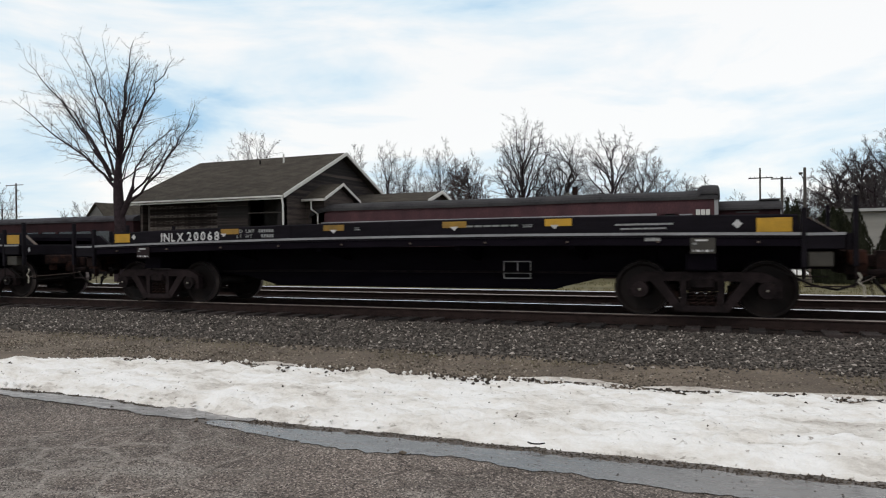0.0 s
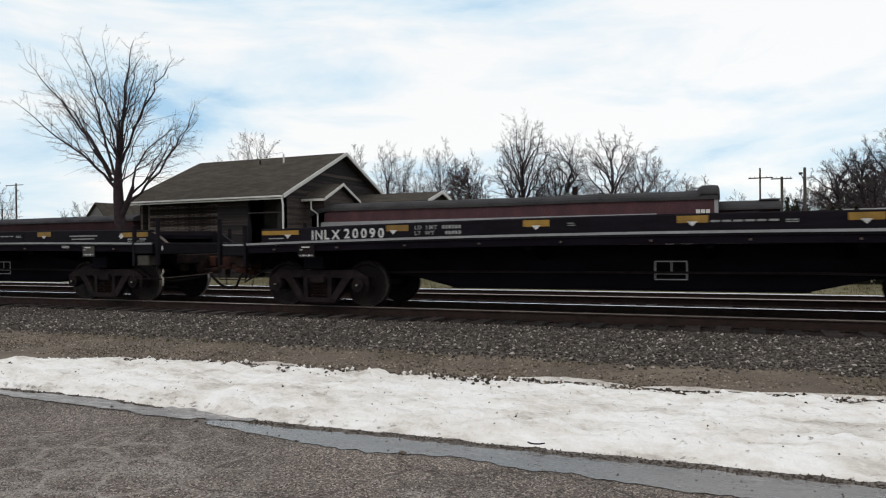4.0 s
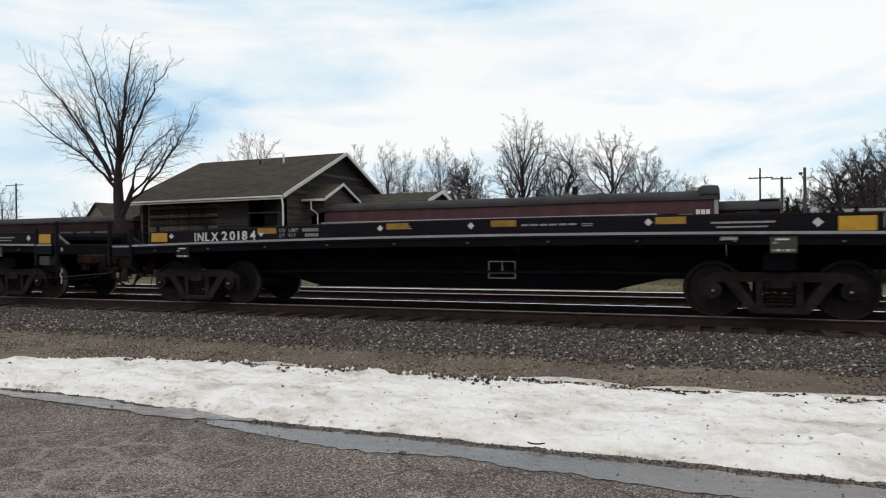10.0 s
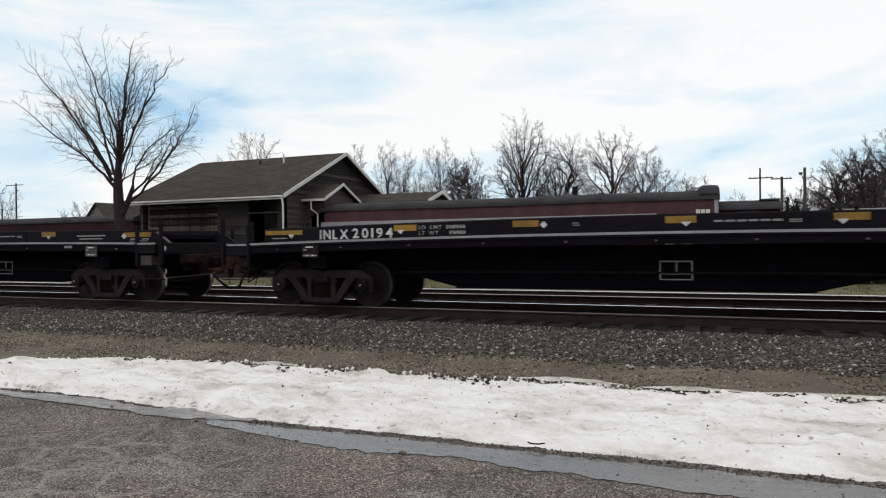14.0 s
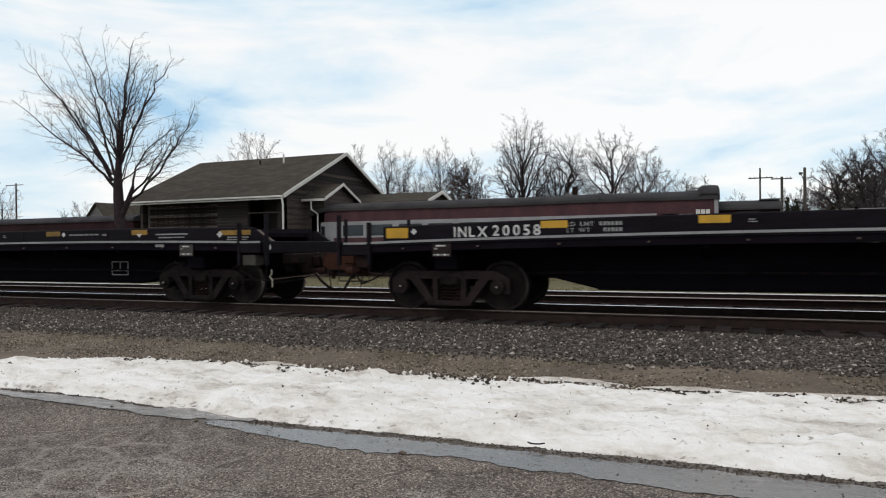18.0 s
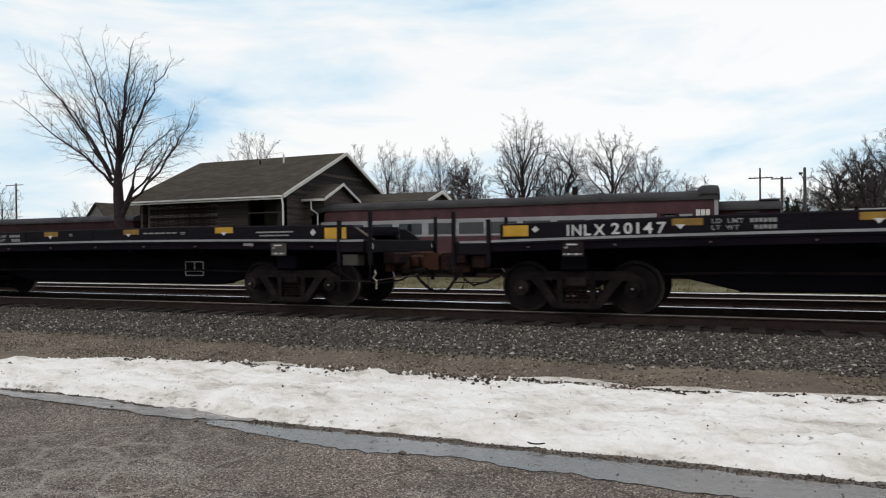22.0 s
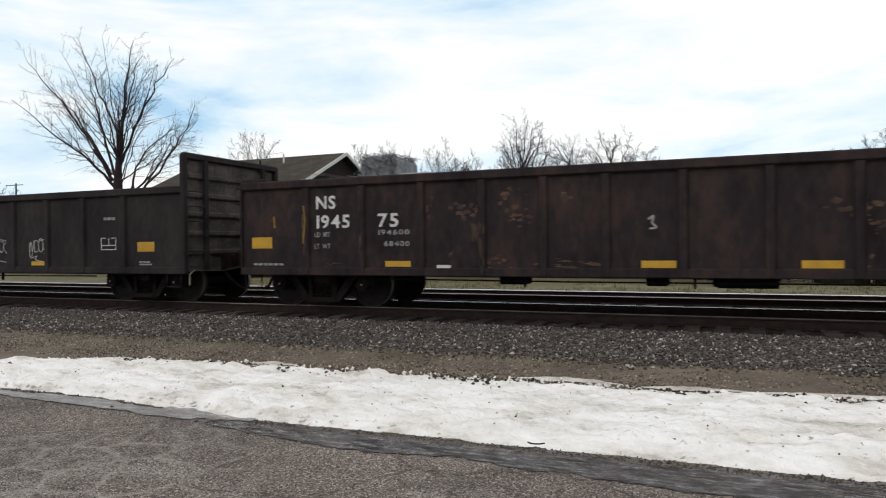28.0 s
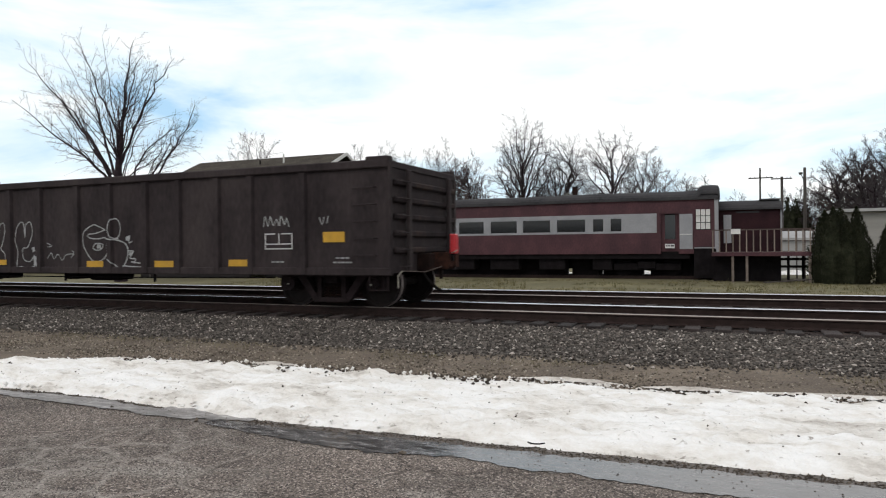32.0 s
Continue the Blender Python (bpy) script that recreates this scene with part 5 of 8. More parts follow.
def gondola(label, mat, top, ribs, tall_end=False):
    """An open gondola with ribbed sides; its own middle is x = 0."""
    car = thing("gondola_car", pose(0, RAIL_Y, 0), label, "rail car", "gondola cars of the train")
    RIBS[car.name] = ribs
    L, Y = 8.15, 1.57
    for s in (-1, 1):
        a, b = sorted((s * (Y - 0.10), s * (Y - 0.07)))
        side = part("side_wall", boxes((-L + 0.05, L - 0.05, a, b, 0.66, top - 0.06)), mat, car, "plain steel side sheet")
        a, b = sorted((s * Y, s * (Y - 0.17)))
        part("top_chord", boxes((-L, L, a, b, top - 0.15, top), bevel=0.02), mat, side, "square top rail")
        a, b = sorted((s * (Y - 0.02), s * (Y - 0.14)))
        part("bottom_sill", boxes((-L, L, a, b, 0.62, 0.76), bevel=0.012), mat, side, "lower side sill")
        for x in ribs:
            w = 0.085
            bm = bmesh.new()
            ya, yb, yc = s * (Y - 0.075), s * (Y - 0.005), s * (Y - 0.005)
            prof = [(x - w, ya), (x - w * 0.62, yb), (x + w * 0.62, yc), (x + w, ya)]
            lo = [bm.verts.new((p, q, 0.64)) for p, q in prof]
            hi = [bm.verts.new((p, q, top - 0.155)) for p, q in prof]
            for i in range(4):
                bm.faces.new((lo[i], lo[(i + 1) % 4], hi[(i + 1) % 4], hi[i]))
            bm.faces.new(lo[::-1]), bm.faces.new(hi)
            bmesh.ops.recalc_face_normals(bm, faces=bm.faces)
            part("rib", bm, mat, side)
    part("floor", boxes((-L + 0.05, L - 0.05, -1.5, 1.5, 0.95, 1.02)), mat, car)
    part("centre_sill", boxes((-8.0, 8.0, -0.3, 0.3, 0.62, 0.95)), BLACK, car)
    for q in (-1, 1):
        xa, xb = sorted((q * L, q * (L - 0.06)))
        zt = top + (0.645 if tall_end and q > 0 else -0.05)
        steel = END_PALE if tall_end and q > 0 else mat
        end = part("end_wall", boxes((xa, xb, -1.5, 1.5, 0.66, zt)), steel, car, "steel end wall")
        for k in range(5):
            z = 1.0 + k * (zt - 1.1) / 5
            xc, xd = sorted((q * (L + 0.001), q * (L + 0.075)))
            part("end_rib", boxes((xc, xd, -1.42, 1.42, z, z + 0.12), bevel=0.03), steel if tall_end else GON_RUST, end, "bulging horizontal end rib")
        for yy in (-0.95, 0.95):
            xc, xd = sorted((q * (L + 0.076), q * (L + 0.15)))
            part("end_post", boxes((xc, xd, yy - 0.06, yy + 0.06, 0.66, zt - 0.1), bevel=0.015), mat, end, "upright end post")
        if not tall_end:
            xc, xd = sorted((q * (L - 0.45), q * (L + 0.005)))
            for ya, yb in ((-1.56, -1.36), (1.36, 1.56)):
                part("corner_cap", boxes((xc, xd, ya, yb, top - 0.1, top + 0.06), bevel=0.012), mat, end, "raised corner cap")
        xc, xd = sorted((q * (L - 0.01), q * (L + (0.10 if tall_end else 0.03))))
        part("end_chord", boxes((xc, xd, -1.52, 1.52, zt - 0.10, zt + 0.03), bevel=0.02), mat, end)
        for s in (-1, 1):
            a, b = sorted((s * 1.56, s * 1.44))
            part("corner_post", boxes((xc, xd, a, b, 0.62, zt), bevel=0.015), mat, car, "upright corner post")
        for k in range(6):
            z = 0.78 + k * 0.30
            part("grab_iron", tube(bmesh.new(), [(q * (L + 0.14), -1.47, z), (q * (L + 0.20), -1.44, z), (q * (L + 0.20), -1.06, z), (q * (L + 0.14), -1.04, z)], 0.013, 5), mat, car, "bent steel grab iron")
        if not tall_end and q > 0:
            for k in range(5):
                z = 0.98 + k * 0.30
                part("grab_iron", tube(bmesh.new(), [(q * (L - 0.72), -1.50, z), (q * (L - 0.70), -1.575, z), (q * (L - 0.28), -1.575, z), (q * (L - 0.26), -1.50, z)], 0.012, 5), mat, car, "bent steel grab iron")
        part("draft_box", boxes((min(q * L, q * (L + 0.28)), max(q * L, q * (L + 0.28)), -0.4, 0.4, 0.66, 1.0), bevel=0.02), RUST, car)
        coupler(car, q, L + 0.2, 8.70, dz=0.02)
        bm = tube(bmesh.new(), [(q * (L - 0.05), -1.5, 0.62), (q * (L - 0.05), -1.5, 0.36), (q * (L - 0.42), -1.5, 0.36), (q * (L - 0.42), -1.5, 0.62)], 0.015, 5)
        part("sill_step", bm, TRUCK, car)
        h = -q
        bm = tube(bmesh.new(), [(q * (L + 0.12), h * 1.45, 0.40), (q * (L + 0.12), h * 1.44, 0.62), (q * (L + 0.16), h * 1.35, 0.70)], 0.012, 6)
        lv = part("uncoupling_lever", bm, PALE_BAR, car, "pale bent uncoupling lever")
        part("lever_bar", tube(bmesh.new(), [(q * (L + 0.16), h * 1.35, 0.70), (q * (L + 0.30), h * 0.7, 0.66), (q * (L + 0.42), h * 0.2, 0.74)], 0.009, 5), LEVER_DULL, lv)
        build_truck(car, q * 6.67, wheel_r=0.435)
    for x, w in ((-3.0, 0.5), (-0.6, 0.35), (0.6, 0.75)):
        part("brake_gear", boxes((x - w / 2, x + w / 2, -0.75, -0.35, 0.45, 0.64), bevel=0.03), UNDER, car)
    part("reservoir", cyl(bmesh.new(), (0.3, -0.9, 0.55), (1.15, -0.9, 0.55), 0.11, 12), UNDER, car)
    part("brake_pipe", tube(bmesh.new(), [(-5.6, -1.35, 0.56), (-2, -1.36, 0.54), (2, -1.36, 0.54), (5.6, -1.35, 0.56)], 0.014, 5), UNDER, car)
    for x in (-2.6, 0.0, 2.6):
        part("pipe_bracket", boxes((x - 0.02, x + 0.02, -1.38, -1.34, 0.45, 0.64)), UNDER, car)
    return car


def patches(car, rows, mat=None):
    """Yellow reflectors: from, to, lower and upper edge, in metres from the leading end."""
    for x0, x1, z0, z1 in rows:
        part("reflector_patch", rects((x0 - 8.15, x1 - 8.15, z0, z1), y=-1.51), mat or YELLOW_BRIGHT, car, "yellow reflector strip")


def outline_box(car, x0, x1, z0, z1, w=0.022):
    w *= 0.75
    x0, x1 = x0 - 8.15, x1 - 8.15
    m = (x0 + x1) / 2
    part("stencil_box", rects((x0, x1, z0, z0 + w), (x0, m - 0.08, z1 - w, z1), (m + 0.06, x1, z1 - w, z1), (x0, x0 + w, z0, z1), (x1 - w, x1, z0, z1),
                              (x0, x1, z0 + 0.09, z0 + 0.09 + w), (m, m + w, z0 + 0.09, z1), y=-1.508), WHITE, car, "white outlined stencil box")


def words(car, text, x0, x1, z0, z1, mat=None):
    part("car_number" if text.strip().isdigit() else "reporting_mark", lettering(bmesh.new(), text, x0 - 8.15, x1 - 8.15, z0, z1, -1.512), mat or WHITE, car, "white stencilled lettering")


def stencil(car, x0, x1, z0, z1, n, mat=None):
    """Writing too small to read: a row of bars."""
    bm = bmesh.new()
    step = (x1 - x0) / n
    for k in range(n):
        box(bm, x0 - 8.15 + k * step, x0 - 8.15 + (k + 0.78) * step, -1.509, -1.503, z0, z1)
    part("stencil", bm, mat or DIM_WHITE, car)


def over_ribs(car, x):
    """How far out the painted surface lies at x."""
    d = min(abs(x - q) for q in RIBS[car.name])
    return -1.508 - 0.062 * max(0.0, min(1.0, (0.092 - d) / 0.032))


def spray(car, strokes, r=0.02, mat=None):
    """Sprayed lines: smooth closed or open curves on the side."""
    for pts in strokes:
        bm = bmesh.new()
        fine = []
        n = len(pts)
        for i in range(n - 1):
            p0, p1, p2, p3 = (Vector(pts[max(i - 1, 0)]), Vector(pts[i]), Vector(pts[i + 1]), Vector(pts[min(i + 2, n - 1)]))
            for t in (0, 1 / 6, 1 / 3, 0.5, 2 / 3, 5 / 6):
                fine.append(0.5 * ((2 * p1) + (p2 - p0) * t + (2 * p0 - 5 * p1 + 4 * p2 - p3) * t * t + (3 * p1 - p0 - 3 * p2 + p3) * t ** 3))
        fine.append(Vector(pts[-1]))
        rows = []
        for i, p in enumerate(fine):
            d = fine[min(i + 1, len(fine) - 1)] - fine[max(i - 1, 0)]
            nrm = Vector((-d.y, d.x)).normalized() * r * (0.75 + 0.35 * math.sin(i * 0.9) ** 2)
            rows.append([bm.verts.new((p.x + k * nrm.x - 8.15, over_ribs(car, p.x + k * nrm.x - 8.15), p.y + k * nrm.y)) for k in (-1, 1)])
        for u, w in zip(rows, rows[1:]):
            bm.faces.new((u[0], w[0], w[1], u[1]))
        part("sprayed_line", bm, mat or GRAFFITI, car, "white sprayed graffiti line")


def loop(cx, cz, rx, rz, a0=0, a1=360, n=10):
    return [(cx + rx * math.cos(radians(a)), cz + rz * math.sin(radians(a))) for a in frange(a0, a1, n)]


def build_gondolas():
    ribs3 = [x - 8.15 for x in (1.75, 2.95, 3.68, 4.68, 5.62, 6.58, 7.56, 8.72, 9.68, 10.68, 11.55, 12.53, 13.33, 14.52)]
    ribs2 = [x - 8.15 for x in (1.46, 2.61, 3.77, 4.87, 5.9, 6.88, 8.0, 9.16, 10.25, 11.37, 12.46, 13.56, 14.74)]
    # the first, with one raised end wall
    g = gondola("dark grimy open gondola with one raised end and sprayed tags", GON_GRIME, 2.395, ribs2, tall_end=True)
    TRAIN.append((g, 298.06 + 8.15))
    patches(g, [(7.58, 7.95, 0.79, 0.88), (8.6, 9.05, 0.79, 0.88), (11.92, 12.38, 0.79, 0.88), (15.1, 15.56, 1.08, 1.28)])
    outline_box(g, 14.07, 14.5, 1.12, 1.38)
    stencil(g, 14.15, 14.5, 1.75, 1.81, 3)
    stencil(g, 15.15, 15.45, 0.85, 0.88, 3)
    stencil(g, 15.15, 15.5, 0.80, 0.83, 4)
    for cx in (8.5, 9.6, 10.8, 12.1):
        w = 0.24
        spray(g, [[(cx - w, 0.98), (cx - w * 0.8, 1.32), (cx - w * 0.6, 1.1), (cx - w * 0.35, 1.36), (cx - w * 0.3, 1.08)], loop(cx - 0.02, 1.22, 0.08, 0.13),
                  loop(cx + 0.12, 1.24, 0.07, 0.15), loop(cx - 0.2, 1.14, 0.05, 0.16), [(cx + 0.10, 1.34), (cx + 0.27, 1.36), (cx + 0.2, 1.2), (cx + 0.3, 1.06)],
                  [(cx - 0.2, 0.95), (cx, 1.0), (cx - 0.05, 0.92), (cx + 0.28, 0.86)]], r=0.011)
    spray(g, [[(7.38, 1.35), (7.36, 1.1), (7.4, 0.95), (7.45, 0.75)]], r=0.014)
    # the second: rusty, with bundled scrap showing over its side
    g = gondola("rust-streaked open gondola with white lettering and scrap load", GON_RUST, 2.375, ribs2)
    TRAIN.append((g, 315.86 + 8.15))
    words(g, "NS", 1.66, 2.07, 1.83, 2.07)
    words(g, "1945", 1.67, 2.36, 1.48, 1.72)
    words(g, "75", 2.93, 3.33, 1.48, 1.72)
    words(g, "LD MT", 1.62, 1.95, 1.32, 1.41, DIM_WHITE)
    words(g, "LT WT", 1.62, 1.95, 1.11, 1.20, DIM_WHITE)
    words(g, "194600", 2.94, 3.54, 1.34, 1.43, DIM_WHITE)
    words(g, "68400", 3.05, 3.54, 1.14, 1.23, DIM_WHITE)
    patches(g, [(0.22, 0.68, 1.12, 1.33), (3.07, 3.56, 0.78, 0.88), (7.4, 7.9, 0.77, 0.88), (9.55, 10.06, 0.77, 0.88), (12.8, 13.3, 0.77, 0.88), (14.99, 15.48, 1.22, 1.43)])
    patches(g, [(15.60, 15.70, 1.88, 2.1), (15.61, 15.69, 1.25, 1.55), (1.36, 1.45, 1.2, 1.75)], YELLOW)
    part("reflector_patch", rects((4.05 - 8.15, 4.3 - 8.15, 0.76, 0.81), y=-1.51), WHITE, g)
    outline_box(g, 13.92, 14.4, 1.22, 1.52, 0.028)
    stencil(g, 0.25, 0.95, 0.80, 0.84, 6)
    stencil(g, 13.98, 14.35, 0.82, 0.86, 3)
    stencil(g, 13.98, 14.35, 0.75, 0.79, 4)
    spray(g, [[(7.5, 1.5), (7.58, 1.55), (7.56, 1.45), (7.62, 1.38), (7.52, 1.36)]], r=0.014)
    spray(g, [[(1.42, 1.9), (1.45, 1.6), (1.4, 1.2)], [(0.72, 1.72), (0.74, 1.5)]], r=0.016, mat=YELLOW)
    # bales of springy wire and a pale sheet: they rest in the car and ride with it
    r2 = np.random.default_rng(3)
    bm = boxes((2.02 - 8.15, 2.80 - 8.15, -0.55, 0.55, 2.0, 2.86), bevel=0.10)
    for k in range(520):
        f = r2.integers(3)
        u, w = r2.uniform(-0.42, 0.42), r2.uniform(-0.5, 0.5)
        c = Vector((2.41 - 8.15 + u * 0.9, -0.56 + r2.uniform(-0.02, 0.05), 2.42 + w * 0.9)) if f < 2 else Vector((2.41 - 8.15 + u * 0.9, w, 2.86 + r2.uniform(-0.02, 0.03)))
        d = Vector(r2.normal(0, 0.085, 3)) * (Vector((1, 0.2, 1)) if f < 2 else Vector((1, 1, 0.2)))
        tube(bm, [c - d, c + Vector(r2.normal(0, 0.04, 3)), c + d], 0.0065, 3)
    part("wire_bale", bm, SCRAP, g, "pressed bale of grey wire scrap")
    bm = bmesh.new()
    for k in range(520):
        c = Vector((r2.uniform(0.9, 3.9) - 8.15, r2.uniform(-1.2, 1.0), r2.uniform(2.1, 2.44)))
        d = Vector(r2.normal(0, 0.16, 3)) * Vector((1, 1, 0.25))
        tube(bm, [c - d, c + Vector(r2.normal(0, 0.05, 3)), c + d], 0.008, 3)
    box(bm, 0.9 - 8.15, 4.0 - 8.15, -1.25, 1.3, 1.03, 2.30)
    part("loose_scrap", bm, SCRAP, g, "tangled grey metal scrap")
    part("bent_sheet", boxes((3.02 - 8.15, 3.72 - 8.15, -0.9, 0.4, 2.30, 2.47), bevel=0.03), SCRAP_PALE, g, "pale dented metal sheet")
    # flaking rust in ragged patches and down some of the ribs
    for x, z, w, h, n in ((4.55, 1.75, 0.16, 0.10, 5), (4.8, 1.35, 0.10, 0.25, 5), (5.0, 0.85, 0.16, 0.09, 6), (5.35, 1.9, 0.14, 0.13, 5), (5.5, 1.55, 0.18, 0.08, 5), (6.25, 1.9, 0.10, 0.08, 4), (6.3, 0.82, 0.3, 0.05, 6), (10.25, 1.6, 0.2, 0.1, 6), (10.5, 1.35, 0.12, 0.06, 4), (10.3, 0.9, 0.07, 0.1, 3),
                          (1.42, 1.3, 0.03, 0.30, 5), (2.6, 1.2, 0.025, 0.22, 4), (4.86, 1.15, 0.03, 0.3, 5), (3.9, 1.75, 0.05, 0.10, 3), (4.3, 0.98, 0.05, 0.06, 3), (2.1, 0.82, 0.14, 0.04, 3), (0.5, 0.84, 0.14, 0.03, 3), (0.70, 1.68, 0.02, 0.1, 3)):
        for k in range(n * 3):
            bm = bmesh.new()
            cx, cz, m = x - 8.15 + r2.normal(0, 1) * w * 0.8, z + r2.normal(0, 1) * h * 0.8, r2.uniform(0.10, 0.48)
            bm.faces.new([bm.verts.new((cx + w * m * math.cos(a) * r2.uniform(0.5, 1.1), -1.567 if w < 0.04 else -1.5022, cz + h * m * math.sin(a) * r2.uniform(0.5, 1.1))) for a in frange(0, 6.283, 11)[:-1]])
            part("rust_patch", bm, SCAB, g)
    # the third
    g = gondola("plain dark brown open gondola with worn white numbers", GON_GREY, 2.665, ribs3)
    TRAIN.append((g, 333.3 + 8.15))
    words(g, "NS", 4.07, 4.51, 1.77, 2.00)
    words(g, "194", 4.09, 4.52, 1.32, 1.56, DIM_WHITE)
    words(g, "004", 4.78, 5.36, 1.32, 1.56)
    stencil(g, 4.07, 4.5, 1.06, 1.14, 5)
    stencil(g, 4.07, 4.5, 0.92, 0.99, 5)
    stencil(g, 4.86, 5.28, 1.06, 1.14, 5)
    stencil(g, 4.92, 5.28, 0.92, 0.99, 4)
    patches(g, [(0.22, 1.17, 1.02, 1.13), (3.12, 3.58, 0.79, 0.90), (5.88, 6.37, 0.78, 0.89), (8.93, 9.4, 0.76, 0.88), (10.88, 11.36, 0.94, 1.05), (12.67, 13.15, 0.83, 0.95), (14.66, 15.57, 1.03, 1.16)])
    outline_box(g, 13.55, 14.17, 1.12, 1.48, 0.026)
    for x0, x1, z in ((0.9, 1.15, 0.92), (1.38, 1.6, 0.95), (1.42, 1.56, 0.89), (7.18, 7.44, 0.86), (12.73, 13.15, 1.17), (12.8, 13.1, 1.28), (14.66, 14.95, 0.95), (15.2, 15.55, 0.95), (15.2, 15.55, 0.87), (11.0, 11.25, 0.86)):
        stencil(g, x0, x1, z, z + 0.035, 4)
    stencil(g, 11.86, 12.23, 0.99, 1.01, 1), stencil(g, 11.86, 12.23, 0.94, 0.96, 1), stencil(g, 11.86, 12.23, 0.89, 0.91, 1)
    spray(g, [[(14.52, 1.56), (14.56, 1.46)], [(14.6, 1.42), (14.66, 1.5), (14.7, 1.38)], [(14.72, 1.46), (14.8, 1.40)], [(14.86, 1.36), (14.98, 1.33), (15.06, 1.37)], [(15.1, 1.32), (15.3, 1.30)], [(14.58, 1.34), (14.8, 1.31)]], r=0.009, mat=DIM_WHITE)
    # the last, with large sprayed loops and an end marker on its coupler
    g = gondola("dark open gondola with white sprayed loops and red marker", GON_GREY, 2.66, ribs3)
    TRAIN.append((g, 350.65 + 8.15))
    words(g, "NS", 4.15, 4.56, 1.78, 2.01)
    words(g, "194", 4.15, 4.57, 1.33, 1.56)
    words(g, "032", 4.83, 5.37, 1.33, 1.56)
    stencil(g, 4.12, 4.5, 1.06, 1.13, 5), stencil(g, 4.14, 4.5, 0.92, 0.99, 4)
    stencil(g, 4.92, 5.36, 1.06, 1.13, 6), stencil(g, 5.0, 5.36, 0.92, 0.99, 5)
    stencil(g, 5.1, 5.28, 1.21, 1.27, 1, WHITE)
    patches(g, [(1.01, 1.52, 1.42, 1.64), (3.15, 3.62, 0.80, 0.92), (5.95, 6.43, 0.80, 0.92), (8.98, 9.46, 0.76, 0.89), (10.9, 11.4, 0.76, 0.89), (12.79, 13.28, 0.78, 0.91), (14.94, 15.39, 1.22, 1.41)])
    outline_box(g, 13.65, 14.27, 1.10, 1.40, 0.026)
    stencil(g, 0.9, 1.25, 0.90, 0.935, 4), stencil(g, 0.95, 1.3, 0.83, 0.86, 5), stencil(g, 1.5, 1.75, 0.90, 0.93, 3)
    stencil(g, 15.2, 15.5, 0.92, 0.95, 3), stencil(g, 15.15, 15.55, 0.84, 0.87, 5), stencil(g, 13.8, 14.1, 0.85, 0.88, 3)
    spray(g, [[(5.95, 0.71), (6.03, 0.94), (5.98, 1.2), (5.93, 1.41), (5.81, 1.65), (5.96, 1.78), (6.13, 1.69), (6.17, 1.27), (6.2, 1.68), (6.33, 1.76), (6.38, 1.6), (6.3, 1.3), (6.24, 1.17), (6.37, 1.04), (6.37, 0.81)], [(5.97, 0.98), (6.1, 0.88), (6.3, 0.9)],
              [(6.76, 0.74), (6.81, 1.12), (6.72, 1.35), (6.8, 1.67), (6.99, 1.76), (7.05, 1.43), (7.08, 1.7), (7.23, 1.76), (7.29, 1.52), (7.14, 1.21), (6.98, 1.17), (7.0, 0.94), (7.2, 0.88), (7.36, 1.03)], [(6.76, 0.74), (6.95, 0.76), (7.1, 0.70)]], r=0.013)
    spray(g, [[(7.76, 1.29), (7.91, 1.22), (7.78, 1.2)], [(7.76, 0.94), (7.89, 1.07), (7.97, 0.94), (8.1, 1.04), (8.23, 0.91), (8.35, 1.02), (8.58, 1.04), (8.50, 0.96)], [(8.55, 1.12), (8.6, 1.03)]], r=0.011, mat=DIM_WHITE)
    spray(g, [[(9.53, 1.55), (9.35, 1.62), (9.17, 1.66), (8.9, 1.51), (8.87, 1.3), (8.93, 1.14), (9.16, 0.89), (9.43, 0.91), (9.59, 1.08), (9.6, 1.25), (9.53, 1.38), (9.3, 1.36), (9.05, 1.39), (9.04, 1.46), (9.25, 1.48), (9.53, 1.55)],
              [(9.16, 1.17), (9.25, 1.26), (9.45, 1.24), (9.4, 1.14), (9.25, 1.12), (9.16, 1.17)], loop(9.81, 1.57, 0.155, 0.21), [(9.62, 1.36), (9.74, 1.34), (9.9, 1.36)],
              [(9.55, 1.0), (9.74, 0.85), (9.96, 0.73), (10.12, 0.89), (10.17, 1.1), (10.1, 1.25), (9.9, 1.32), (9.74, 1.34)], [(10.02, 0.79), (10.28, 0.77), (10.53, 0.76)], [(10.18, 1.1), (10.32, 1.08), (10.22, 0.95), (10.38, 0.93), (10.33, 0.84)],
              [(10.11, 1.33), (10.22, 1.41), (10.2, 1.27), (10.3, 1.3)], [(10.25, 0.87), (10.5, 0.84)]], r=0.014)
    spray(g, [[(9.28, 1.20), (9.4, 1.19)], [(10.12, 1.36), (10.2, 1.34)], [(7.31, 1.2), (7.34, 1.1)], [(7.36, 1.0), (7.38, 0.78)], [(10.2, 1.05), (10.28, 1.02)], [(7.28, 0.74), (7.44, 0.72)]], r=0.045)
    spray(g, [[(13.62, 1.52), (13.66, 1.72), (13.72, 1.54), (13.78, 1.72), (13.84, 1.55), (13.92, 1.66), (13.98, 1.54), (14.02, 1.72), (14.1, 1.56), (14.14, 1.68), (14.2, 1.52)], [(14.86, 1.68), (14.92, 1.55), (14.96, 1.68)], [(15.02, 1.56), (15.05, 1.70)]], r=0.011)
    spray(g, [[(3.15, 1.72), (3.3, 1.8), (3.4, 1.7), (3.6, 1.84)], [(0.5, 0.98), (0.75, 1.02), (0.6, 0.85), (0.72, 0.82)]], r=0.02, mat=DIM_WHITE)
